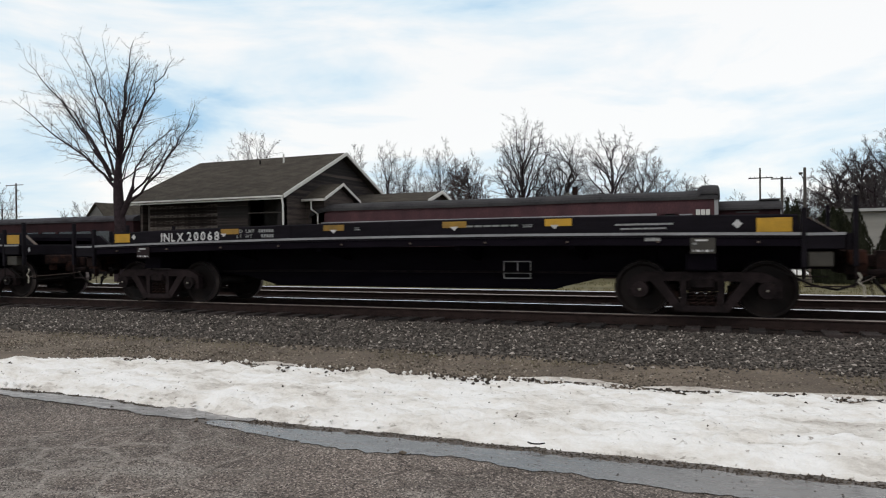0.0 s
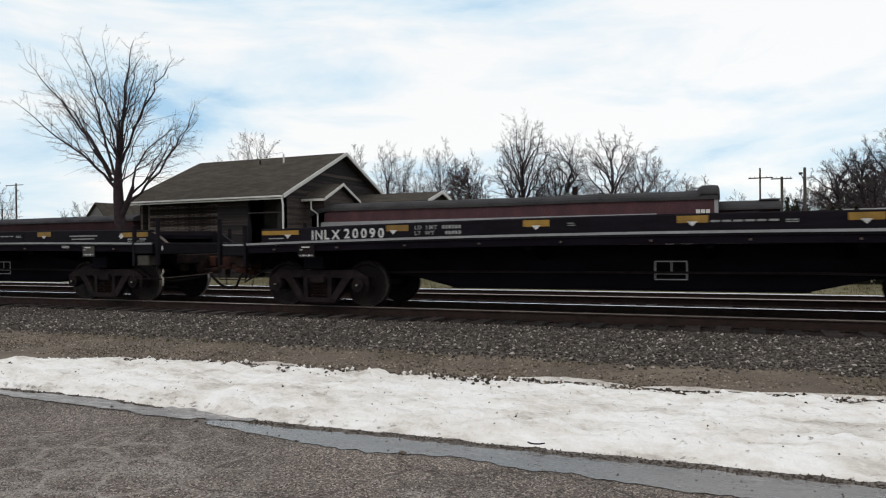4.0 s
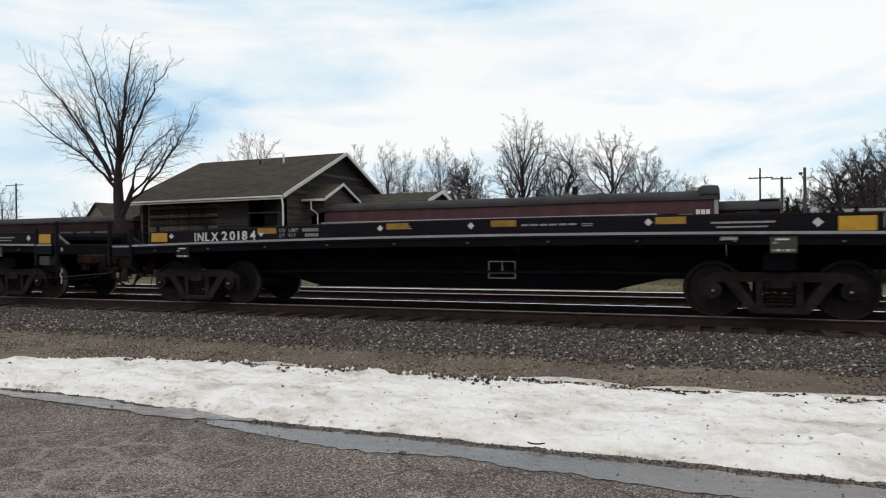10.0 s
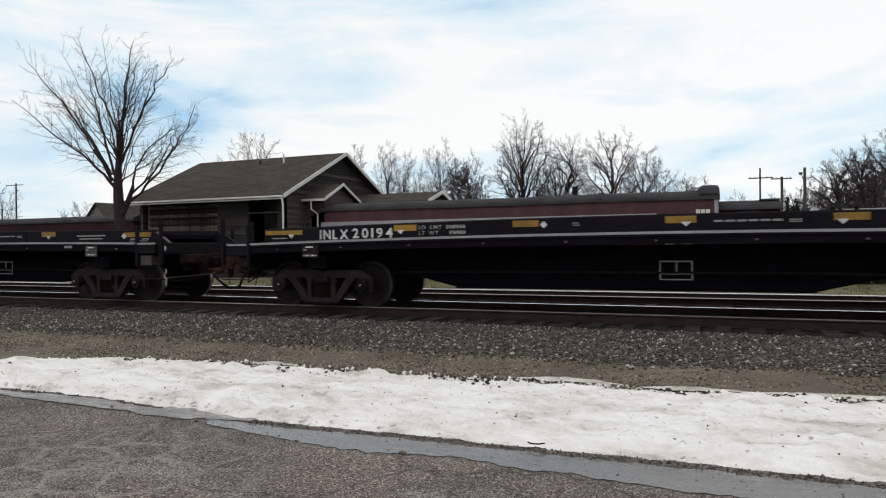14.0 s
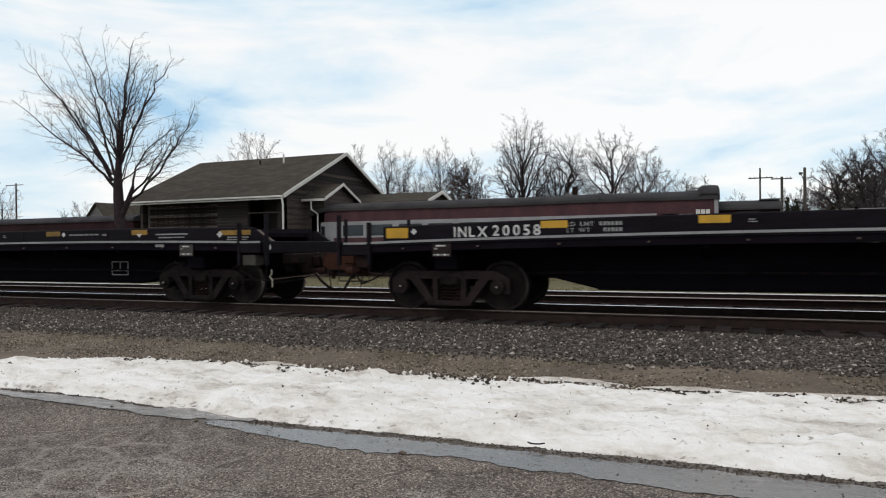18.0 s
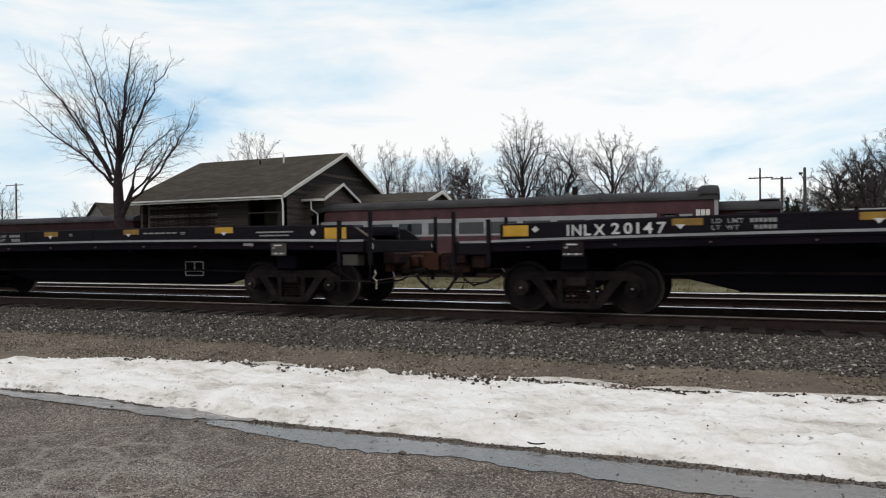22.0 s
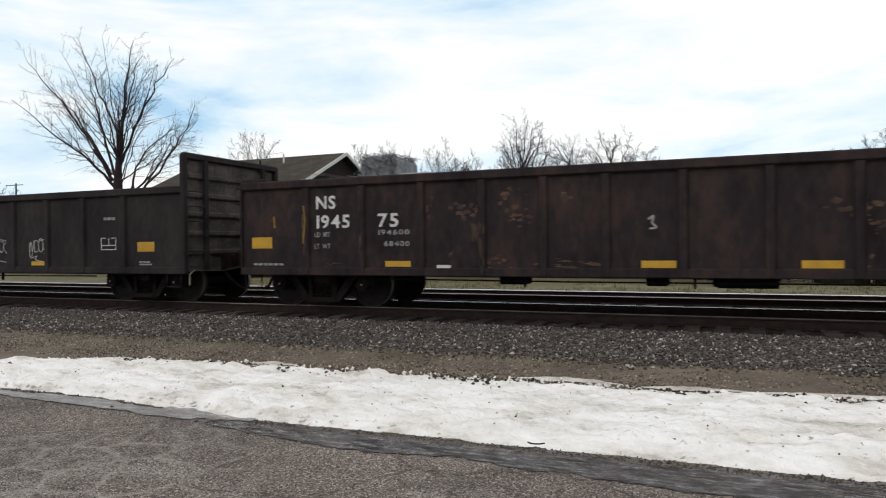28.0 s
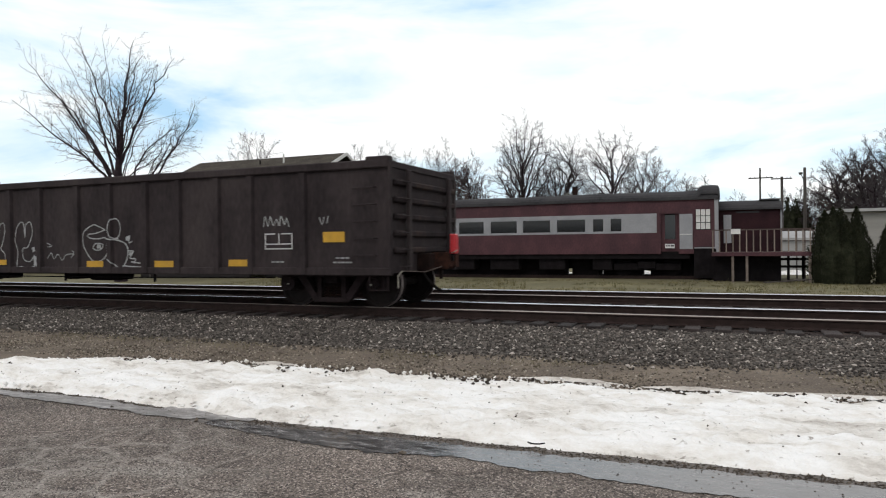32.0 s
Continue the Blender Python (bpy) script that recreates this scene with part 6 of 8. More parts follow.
    part("end_marker", boxes((8.72, 8.84, -0.16, 0.02, 0.98, 1.36), bevel=0.02), RED_LAMP, g, "red plastic end-of-train marker box")
    part("marker_bracket", boxes((8.68, 8.76, -0.10, -0.03, 0.84, 1.05)), TRUCK, g)
    part("marker_handle", tube(bmesh.new(), [(8.78, -0.2, 1.0), (8.86, -0.25, 1.02), (8.9, -0.2, 1.06)], 0.012, 5), PALE_BAR, g)


build_flats()
build_gondolas()


def travelled(t):
    return 11.2465 * t + 0.01225155 * t * t


def motions():
    for car, x0 in TRAIN:
        walk(car, [(float(t), pose(x0 - travelled(t), RAIL_Y, 0)) for t in range(33)])
        # the wheels roll while the car is near; the turn per frame stays under sixty degrees
        for ob in car.children_recursive:
            if "turns" not in ob:
                continue
            p, r = ob.location.copy(), 0.425
            place = x0 + ob.parent.location.x + p.x
            near = [i for i in range(0, 961) if -20 < place - travelled(i / 30) < 5]
            if not near:
                rows = [(0.0, 0.0), (32.0, 0.0)]
            else:
                i0, i1 = near[0], near[-1]
                rows = [(i / 30, -(travelled(i / 30) - travelled(i0 / 30)) / r) for i in range(i0, i1 + 1)]
                if i0 > 0:
                    rows.insert(0, (0.0, 0.0))
                if i1 < 960:
                    rows.append((32.0, rows[-1][1]))
            if len(rows) < 2:
                rows.append((32.0, rows[-1][1]))
            walk(ob, [(t, Matrix.Translation(p) @ Matrix.Rotation(a, 4, "Y")) for t, a in rows])


# ---- beyond the tracks ----
def wall_strip(bm, x0, x1, z0, z1, y0, y1, holes):
    """A wall along x between z0 and z1 with openings (x0, x1) cut right through over the whole strip."""
    x = x0
    for a, b in sorted(holes):
        if a > x:
            box(bm, x, a, y0, y1, z0, z1)
        x = b
    if x < x1:
        box(bm, x, x1, y0, y1, z0, z1)
    return bm


COACH_Y = 32.5


def build_coach():
    """An old passenger coach on display; x runs along it, the near side faces the tracks."""
    co = thing("passenger_coach", pose(0, COACH_Y, 0), "old maroon and grey passenger coach with a dark tarred roof", "rail coach", "parked coaches")
    x0, x1 = -21.5, -0.55
    wins = [(-19.55, -18.2), (-17.9, -16.45), (-16.15, -14.75), (-14.45, -13.03), (-12.75, -11.36), (-11.06, -9.64), (-9.40, -7.98), (-7.72, -6.30), (-6.0, -5.46), (-5.19, -4.63)]
    door = [(-2.92, -2.16), (-1.52, -0.75)]
    part("lower_side", wall_strip(bmesh.new(), x0, x1, 0.65, 1.60, 0.0, 0.08, door), COACH_RED, co, "maroon lower side panels")
    band = wall_strip(bmesh.new(), x0 + 0.6, -3.1, 1.60, 1.67, -0.012, 0.07, [])
    wall_strip(band, x0 + 0.6, -3.1, 2.31, 2.48, -0.012, 0.07, [])
    wall_strip(band, x0 + 0.6, -3.1, 1.67, 2.31, -0.012, 0.07, wins)
    part("window_band", band, COACH_GREY, co, "faded grey band round the windows")
    up = wall_strip(bmesh.new(), x0, x1, 2.48, 3.12, 0.0, 0.08, [])
    wall_strip(up, -3.1, x1, 1.60, 2.48, 0.0, 0.08, door)
    wall_strip(up, x0, x0 + 0.6, 1.60, 2.48, 0.0, 0.08, [])
    part("upper_side", up, COACH_RED, co, "maroon upper side panels")
    part("grey_panel", boxes((-20.9, -20.1, -0.02, 0.0, 0.9, 2.4)), COACH_GREY, co, "grey painted door panel")
    part("grey_panel", boxes((-2.12, -1.57, -0.03, 0.0, 0.86, 2.42)), COACH_GREY, co, "grey painted door panel")
    part("panel_rail", boxes((-2.12, -1.57, -0.045, -0.03, 1.50, 1.53)), TRIM, co)
    for a, b in wins:
        w = part("window", boxes((a, b, 0.0, 0.03, 1.67, 1.70), (a, b, 0.0, 0.03, 2.28, 2.31), (a, a + 0.035, 0.0, 0.03, 1.67, 2.31), (b - 0.035, b, 0.0, 0.03, 1.67, 2.31)), COACH_GREY, co, "coach window with a dusty pane")
        part("pane", boxes((a + 0.036, b - 0.036, 0.03, 0.036, 1.70, 2.28)), GLASS, w)
        if b - a > 1:
            part("blind", boxes((a + 0.06, a + 0.06 + (b - a) * rng.uniform(0.15, 0.45), 0.12, 0.13, 1.72, 2.27)), DARK_ROOM, w)
    # open vestibule closed by a near-black sheet for its shade, and the maroon end door with nine panes
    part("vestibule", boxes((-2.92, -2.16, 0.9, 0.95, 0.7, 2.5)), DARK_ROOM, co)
    part("door_frame", boxes((-2.98, -2.92, -0.02, 0.08, 0.75, 2.5), (-2.16, -2.12, -0.02, 0.08, 0.75, 2.5), (-2.98, -2.12, -0.02, 0.08, 2.45, 2.52)), COACH_RED, co)
    part("inner_door", boxes((-2.92, -2.76, 0.10, 0.16, 0.75, 2.45), (-2.30, -2.16, 0.10, 0.16, 0.75, 2.45), (-2.76, -2.30, 0.10, 0.16, 0.75, 1.30)), COACH_RED, co, "maroon inner door")
    part("inner_pane", boxes((-2.75, -2.31, 0.12, 0.13, 1.31, 2.4)), GLASS, co)
    sg = part("doorway_board", boxes((-2.74, -2.34, -0.02, 0.0, 0.9, 1.09)), SIGN_WHITE, co, "small white notice in the doorway")
    for k, x in enumerate((-2.70, -2.60, -2.50, -2.43)):
        part("notice_bar", boxes((x, x + 0.06, -0.024, -0.0205, 0.97, 1.05)), UNDER, sg)
    ed = part("end_door", boxes((-1.515, -0.755, -0.012, 0.05, 0.95, 1.70), (-1.515, -1.445, -0.012, 0.05, 1.70, 2.62), (-0.815, -0.755, -0.012, 0.05, 1.70, 2.62), (-1.515, -0.755, -0.012, 0.05, 2.62, 2.72)), COACH_RED, co, "maroon end door with a nine-pane window")
    # opaque off-white panes: the sky reflection is put into their colour
    for i in range(3):
        for j in range(3):
            a, b = -1.44 + i * 0.205, 1.72 + j * 0.30
            part("pane", boxes((a + 0.015, a + 0.19, -0.008, 0.02, b + 0.015, b + 0.285)), TRIM, ed, "pane painted pale to stand for its reflection")
    # black blocks added below the floor so the underside reads as shade
    part("step_well", boxes((-1.52, -0.60, -0.04, 0.5, -0.42, 0.86)), UNDER, co)
    part("centre_beam", boxes((-21.0, -1.0, 1.5, 1.7, -0.08, 0.62)), UNDER, co)
    part("step_edge", boxes((-1.5, -0.6, -0.06, -0.04, 0.88, 0.93)), COACH_GREY, co)
    part("corner_post", boxes((-0.66, -0.50, -0.03, 0.10, 0.63, 3.12)), COACH_GREY, co, "pale corner post")
    # far wall takes the near-black colour, so the windows look into shade
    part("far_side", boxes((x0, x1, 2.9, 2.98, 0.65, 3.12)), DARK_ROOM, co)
    part("end_wall", boxes((x0, x0 + 0.08, 0.0, 2.98, 0.65, 3.12)), COACH_RED, co)
    part("end_wall", boxes((x1 - 0.08, x1, 0.0, 2.98, 0.65, 3.12)), COACH_RED, co)
    part("floor", boxes((x0, x1, 0.08, 2.9, 0.62, 0.72)), UNDER, co)
    prof = [(-0.10, 3.06)] + [(1.49 - 1.59 * math.cos(a), 3.12 + 0.42 * math.sin(a) ** 0.75) for a in frange(0.12, math.pi - 0.12, 12)] + [(3.08, 3.06)]
    rf = part("roof", prism_x(bmesh.new(), prof[::-1], [x0 - 0.12, x0 - 0.05, x0 + 0.25, x0 + 0.7, x0 + 1.3, -18, -16, -14, -12, -10, -8, -6, -4.5, -3, x1 + 0.05], lambda x: (-0.34 if x < x0 - 0.08 else -0.24 if x < x0 else -0.12 if x < x0 + 0.4 else -0.04 if x < x0 + 0.9 else 0.0) + 0.018 * math.sin(x * 2.7)), COACH_ROOF, co, "curved dark tarred roof", smooth=False)
    prof = [(-0.12, 3.18)] + [(1.49 - 1.60 * math.cos(a), 3.2 + 0.46 * math.sin(a) ** 0.75) for a in frange(0.12, math.pi - 0.12, 12)] + [(3.10, 3.18)]
    part("roof_hood", prism_x(bmesh.new(), prof[::-1], [-1.42, -1.2, -0.72, x1 + 0.02, x1 + 0.08], lambda x: -0.10 if x < -1.4 else (0.10 if x < x1 - 0.1 else (0.07 if x < x1 + 0.05 else -0.05))), COACH_ROOF, rf, "raised dark roof end")
    for x, w in ((-19, 1.6), (-16.2, 1.1), (-12.6, 1.2), (-10.4, 1.5), (-8.0, 1.3), (-5.6, 0.9)):
        part("equipment_box", boxes((x - w / 2, x + w / 2, 0.25, 1.0, -0.12, 0.62), bevel=0.04), UNDER, co, "dark underfloor equipment box")
    for x in (-18.2, -3.6):
        tk = part("truck", boxes((x - 1.5, x + 1.5, 0.42, 0.58, -0.12, 0.20), (x - 0.4, x + 0.4, 0.3, 2.6, -0.05, 0.3), bevel=0.03), UNDER, co, "black coach truck")
        for dx in (-1.1, 1.1):
            for yy in (0.7, 2.2):
                part("wheel", cyl(bmesh.new(), (x + dx, yy, 0.04), (x + dx, yy + 0.12, 0.04), 0.43, 20), UNDER, tk)
    bm = boxes((-22.5, 0.4, 0.70, 0.77, -0.52, -0.38), (-22.5, 0.4, 2.20, 2.27, -0.52, -0.38))
    part("display_rail", bm, RAIL_SIDE, co, "short length of rail under the coach")
    # underframe made solid: the dark below the coach is built as black blocks
    part("underfloor", boxes((x0 + 0.4, -7.6, 1.1, 2.2, -0.50, 0.62), (-7.2, -5.9, 1.1, 2.2, -0.5, 0.62), (-5.7, -3.9, 1.1, 2.2, -0.50, 0.62), (-3.5, -1.6, 1.1, 2.2, -0.5, 0.62)), UNDER, co, "black underframe with its gaps filled in for shade")
    part("side_skirt", boxes((x0 + 0.3, -1.7, 0.10, 0.14, 0.42, 0.64)), UNDER, co)
    return co


def build_cabin_and_deck():
    cb = thing("coach_cabin", pose(0, COACH_Y + 0.6, 0), "low maroon cabin car with a rounded dark roof", "rail coach", "parked coaches")
    part("body", boxes((-0.62, 2.02, 0, 2.4, 0.6, 2.62)), LEFT_RED, cb, "maroon cabin wall")
    part("wall_board", boxes((-0.30, 0.02, -0.03, 0.0, 1.1, 2.35)), COACH_GREY, cb, "grey painted board")
    part("dark_board", boxes((0.2, 1.15, -0.02, 0.0, 2.42, 2.5)), COACH_ROOF, cb)
    prof = [(-0.15, 2.56)] + [(1.2 - 1.35 * math.cos(a), 2.6 + 0.42 * math.sin(a)) for a in frange(0.1, math.pi - 0.1, 10)] + [(2.55, 2.56)]
    rf = part("roof", prism_x(bmesh.new(), prof[::-1], [-0.66, 0.5, 1.3, 1.9, 2.05, 2.09], lambda x: 0.0 if x < 1.95 else -0.05 if x < 2.07 else -0.22), COACH_ROOF, cb, "rounded dark roof")
    part("roof_cap", boxes((1.15, 2.0, 0.3, 2.1, 2.94, 3.04), bevel=0.04), COACH_ROOF, rf)
    part("corner_trim", boxes((1.98, 2.05, -0.03, 0.05, 0.6, 2.56)), COACH_GREY, cb)
    part("underframe", boxes((-0.3, 1.9, 0.2, 2.2, -0.1, 0.6), (-0.1, 0.4, 0.3, 2.0, -0.45, 0.1), (1.2, 1.7, 0.3, 2.0, -0.45, 0.1)), UNDER, cb)
    dk = thing("deck", pose(0, COACH_Y - 1.6, 0), "raised timber deck with an upright railing", "deck")
    part("floor", boxes((-0.75, 2.95, 0, 1.5, 0.62, 0.72), (2.06, 4.6, 1.5, 4.0, 0.62, 0.72)), DECK_WOOD, dk, "brown deck boards")
    part("fascia", boxes((-0.75, 2.95, -0.04, 0.0, 0.56, 0.72)), COACH_RED, dk, "dark red deck edge board")
    for z in (0.05, 0.36):
        part("cross_beam", boxes((1.9, 4.5, 1.0, 1.08, z, z + 0.10)), UNDER, dk)
    for x in (2.2, 2.75, 3.3, 3.85):
        part("rear_post", boxes((x - 0.05, x + 0.05, 1.1, 1.2, GROUND, 0.62)), UNDER, dk)
    # black sheet carries the shade below the deck floor
    part("under_shade", boxes((-0.7, 1.9, 0.9, 1.0, GROUND, 0.6)), UNDER, dk, "black sheet standing in for shade under the deck")
    part("handrail", boxes((-0.75, 2.95, -0.05, 0.04, 1.62, 1.67)), DECK_WOOD, dk, "timber hand rail")
    first = None
    for k in range(15):
        x = -0.70 + k * 0.258
        if first is None:
            first = part("baluster", boxes((-0.024, 0.024, -0.03, 0.01, 0.72, 1.62)), BALUSTER, dk, "pale weathered timber baluster")
            first.matrix_basis = pose(x, 0, 0)
        else:
            again("baluster", first, dk, pose(x, 0, 0))
    for x in (0.06, 0.60, 2.9):
        part("post", boxes((x - 0.05, x + 0.05, 0.02, 0.12, GROUND, 0.62), bevel=0.01), BALUSTER, dk, "square timber deck post")
    part("notice", boxes((0.0, 0.36, -0.075, -0.055, 1.47, 1.68)), SIGN_WHITE, dk, "small white notice on the railing")
    part("ramp_rail", tube(bmesh.new(), [(1.2, -0.3, GROUND + 0.02), (2.9, -0.2, GROUND + 0.16)], 0.03, 5), POLE_WOOD, dk)
    part("rear_handrail", boxes((2.0, 4.4, 3.9, 3.98, 1.62, 1.68), (2.0, 4.4, 3.9, 3.98, 1.15, 1.19)), DECK_WOOD, dk)
    for k in range(8):
        part("rear_baluster", boxes((2.05 + k * 0.33, 2.10 + k * 0.33, 3.92, 3.97, GROUND, 1.62)), DECK_WOOD, dk)


def build_left_coach():
    co = thing("passenger_coach", pose(0, COACH_Y + 0.5, 0), "second maroon coach with a grey roof beyond the depot", "rail coach", "parked coaches")
    x0, x1 = -62, -35.3
    part("side", boxes((x0, x1, 0, 0.08, 0.62, 1.60), (x0, x1, 0, 0.08, 2.32, 2.98)), LEFT_RED, co)
    part("window_band", wall_strip(bmesh.new(), x0, x1, 1.60, 2.32, 0.0, 0.08, [(x0 + 1.5 + 1.67 * k, x0 + 2.9 + 1.67 * k) for k in range(14)]), LEFT_RED, co)
    for k in range(14):
        a = x0 + 1.5 + 1.67 * k
        part("window", boxes((a, a + 1.4, 0.04, 0.05, 1.60, 2.32)), GLASS, co)
    part("end_wall", boxes((x1 - 0.08, x1, 0.08, 2.9, 0.62, 2.98)), LEFT_RED, co)
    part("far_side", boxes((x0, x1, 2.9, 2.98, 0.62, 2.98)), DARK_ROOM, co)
    prof = [(-0.10, 2.93)] + [(1.49 - 1.59 * math.cos(a), 2.98 + 0.40 * math.sin(a) ** 0.75) for a in frange(0.12, math.pi - 0.12, 10)] + [(3.08, 2.93)]
    part("roof", prism_x(bmesh.new(), prof[::-1], frange(x0 - 0.1, x1 + 0.1, 6)), material("grey_coach_roof", (0.044, 0.042, 0.047), scale=1.2, fine=10, rough=0.9, bump=0.3, spec=0.05), co, "curved grey roof")
    part("underframe", boxes((x0 + 0.5, x1 - 0.5, 0.3, 2.6, -0.5, 0.62)), UNDER, co)


def gable_roof(bm, x0, x1, ye, yr, ze, zr, t=0.14):
    """Two slopes about a ridge along x; the near eave at (ye, ze), the ridge at (yr, zr)."""
    yf = 2 * yr - ye
    prof = [(ye, ze), (yr, zr), (yf, ze), (yf, ze - t), (yr, zr - t), (ye, ze - t)]
    prism_x(bm, prof[::-1], [x0, x1])
    bmesh.ops.recalc_face_normals(bm, faces=bm.faces)
    return bm


def build_depot():
    dp = thing("depot_building", pose(0, 0, 0), "old wooden depot with brown shingled gable roof, white trim", "building")
    X0, X1, YE, ZE, YR, ZR = -32.6, -21.43, 29.72, 3.85, 36.14, 6.78
    rf = part("roof", gable_roof(bmesh.new(), X0, X1, YE, YR, ZE, ZR), SHINGLE, dp, "brown shingled gable roof")
    slope = (ZR - ZE) / (YR - YE)
    # shingle courses that stand a little proud of one another
    n = 26
    for k in range(n):
        ya, yb = YE + (YR - YE) * k / n - 0.02, YE + (YR - YE) * (k + 1) / n
        za, zb = ZE + slope * (ya - YE), ZE + slope * (yb - YE)
        bm = bmesh.new()
        v = [bm.verts.new(p) for p in ((X0 - 0.02, ya, za + 0.018), (X1 + 0.02, ya, za + 0.018), (X1 + 0.02, yb, zb + 0.012), (X0 - 0.02, yb, zb + 0.012), (X0 - 0.02, ya, za + 0.005), (X1 + 0.02, ya, za + 0.005))]
        bm.faces.new(v[:4]), bm.faces.new((v[4], v[5], v[1], v[0]))
        part("shingle_course", bm, SHINGLE, rf)
    part("gutter", boxes((X0, X1 + 0.05, YE - 0.10, YE - 0.01, ZE - 0.12, ZE - 0.02), bevel=0.02), TRIM, rf, "white gutter along the eave")
    part("fascia", boxes((X0, X1, YE + 0.0, YE + 0.04, ZE - 0.21, ZE - 0.145)), TRIM, rf, "pale eave board")
    for sgn, (ya, yb) in ((1, (YE, YR)), (-1, (YR, 2 * YR - YE))):
        za, zb = (ZE, ZR) if sgn > 0 else (ZR, ZE)
        bm = bmesh.new()
        pts = [(ya, za + 0.04), (yb, zb + 0.04), (yb, zb - 0.17), (ya, za - 0.17)]
        prism_x(bm, pts, [X1 + 0.02, X1 + 0.08])
        bmesh.ops.recalc_face_normals(bm, faces=bm.faces)
        part("bargeboard", bm, TRIM, rf, "white sloping gable board")
    for x, r in ((-25.15, 0.055), (-26.9, 0.045)):
        tall = 0.55 if x > -26 else 0.25
        y = YR - 1.1
        z = ZE + slope * (y - YE)
        part("roof_vent", cyl(bmesh.new(), (x, y, z - 0.05), (x, y, z + tall), r, 8), TRIM if tall > 0.3 else UNDER, rf, "small roof vent pipe")
    # walls set back under the eaves, with a recess at the east end of the front
    YW, XE, XW = YE + 0.8, X1 - 0.45, X0 + 0.5
    YB = 2 * YR - YE - 0.8
    top = ZE + 0.25
    front = wall_strip(bmesh.new(), XW, XE, GROUND, top, YW, YW + 0.2, [(-32.05, -31.5), (-24.25, -22.35)])
    box(front, -24.25, -22.35, YW, YW + 0.2, 3.72, top)
    box(front, -32.0, -31.45, YW, YW + 0.2, 3.75, top), box(front, -32.0, -31.45, YW, YW + 0.2, GROUND, 0.6)
    wall = part("wall", front, SIDING, dp, "dark brown weathered board wall")
    # the recess's shade is put into the colour of these back sheets
    part("recess_back", boxes((-24.3, -22.3, YW + 1.4, YW + 1.5, GROUND, 3.9), (-32.1, -31.4, YW + 1.0, YW + 1.1, GROUND, 3.9)), DARK_ROOM, wall, "near-black sheet standing in for shade in the recess")
    part("recess_rail", boxes((-24.25, -22.0, YW - 0.03, YW + 0.03, 2.98, 3.03)), POLE_WOOD, wall)
    part("corner_board", boxes((-31.43, -31.33, YW - 0.03, YW, GROUND, 3.7)), POLE_WOOD, wall)
    # lap boards
    first = None
    for k in range(20):
        z = 0.35 + k * 0.17
        if first is None:
            first = part("board", boxes((-31.3, -26.37, YW - 0.028, YW - 0.004, 0.0, 0.155), bevel=0.006), PEELING, wall)
            other = part("board", boxes((-26.36, -24.3, YW - 0.026, YW - 0.004, 0.0, 0.155), bevel=0.006), SIDING, wall)
            first.matrix_basis = other.matrix_basis = pose(0, 0, z)
        else:
            again("board", first, wall, pose(0, 0, z))
            again("board", other, wall, pose(0, 0, z))
    bm = bmesh.new()
    g = [(YW, GROUND), (YW, top - 0.05), (YR, ZR - 0.2), (YB, top - 0.05), (YB, GROUND)]
    prism_x(bm, g, [XE - 0.2, XE])
    bmesh.ops.recalc_face_normals(bm, faces=bm.faces)
    gw = part("gable_wall", bm, SIDING, dp, "dark gable wall of weathered boards")
    for k in range(16):
        z = 3.75 + k * 0.17
        half = (ZR - 0.25 - z) / slope
        if half < 0.3:
            break
        part("board", boxes((XE + 0.003, XE + 0.024, YR - half, YR + half, z, z + 0.155)), SIDING, gw)
    bm = prism_x(bmesh.new(), g, [XW, XW + 0.2])
    bmesh.ops.recalc_face_normals(bm, faces=bm.faces)
    part("gable_wall", bm, SIDING, dp, "dark gable wall of weathered boards")
    part("back_wall", boxes((XW, XE, YB - 0.2, YB, GROUND, top)), SIDING, dp)
    bm = tube(bmesh.new(), [(X1 - 0.06, YE - 0.06, ZE - 0.1), (X1 - 0.06, YE + 0.05, ZE - 0.3), (X1 - 0.3, YW - 0.08, ZE - 0.55), (X1 - 0.3, YW - 0.08, GROUND)], 0.05, 6)
    part("downpipe", tube(bmesh.new(), [(X1 - 0.06, YE + 0.0, ZE - 0.1), (X1 - 0.02, YE + 0.05, ZE - 0.5), (X1 - 0.02, YE + 0.06, GROUND)], 0.055, 6), TRIM, dp, "white downpipe at the corner")
    bm.free()
    # the small gabled bay on the east wall
    bx0, bx1, by, bz, bh, bw = X1 - 0.6, X1 + 1.0, 34.1, 4.72, 3.80, 1.95
    bm = bmesh.new()
    prism_x(bm, [(by - bw, bh), (by, bz), (by + bw, bh), (by + bw, bh - 0.1), (by, bz - 0.1), (by - bw, bh - 0.1)][::-1], [bx0, bx1])
    bmesh.ops.recalc_face_normals(bm, faces=bm.faces)
    br = part("bay_roof", bm, SHINGLE, dp, "small shingled gable over the bay")
    for pts in ([(by - bw, bh + 0.03), (by, bz + 0.03), (by, bz - 0.13), (by - bw, bh - 0.13)], [(by, bz + 0.03), (by + bw, bh + 0.03), (by + bw, bh - 0.13), (by, bz - 0.13)]):
        bm = prism_x(bmesh.new(), pts, [bx1 + 0.01, bx1 + 0.06])
        bmesh.ops.recalc_face_normals(bm, faces=bm.faces)
        part("bargeboard", bm, TRIM, br, "white sloping gable board")
    part("bay_gutter", boxes((bx0, bx1, by - bw - 0.1, by - bw, bh - 0.16, bh - 0.03)), TRIM, br)
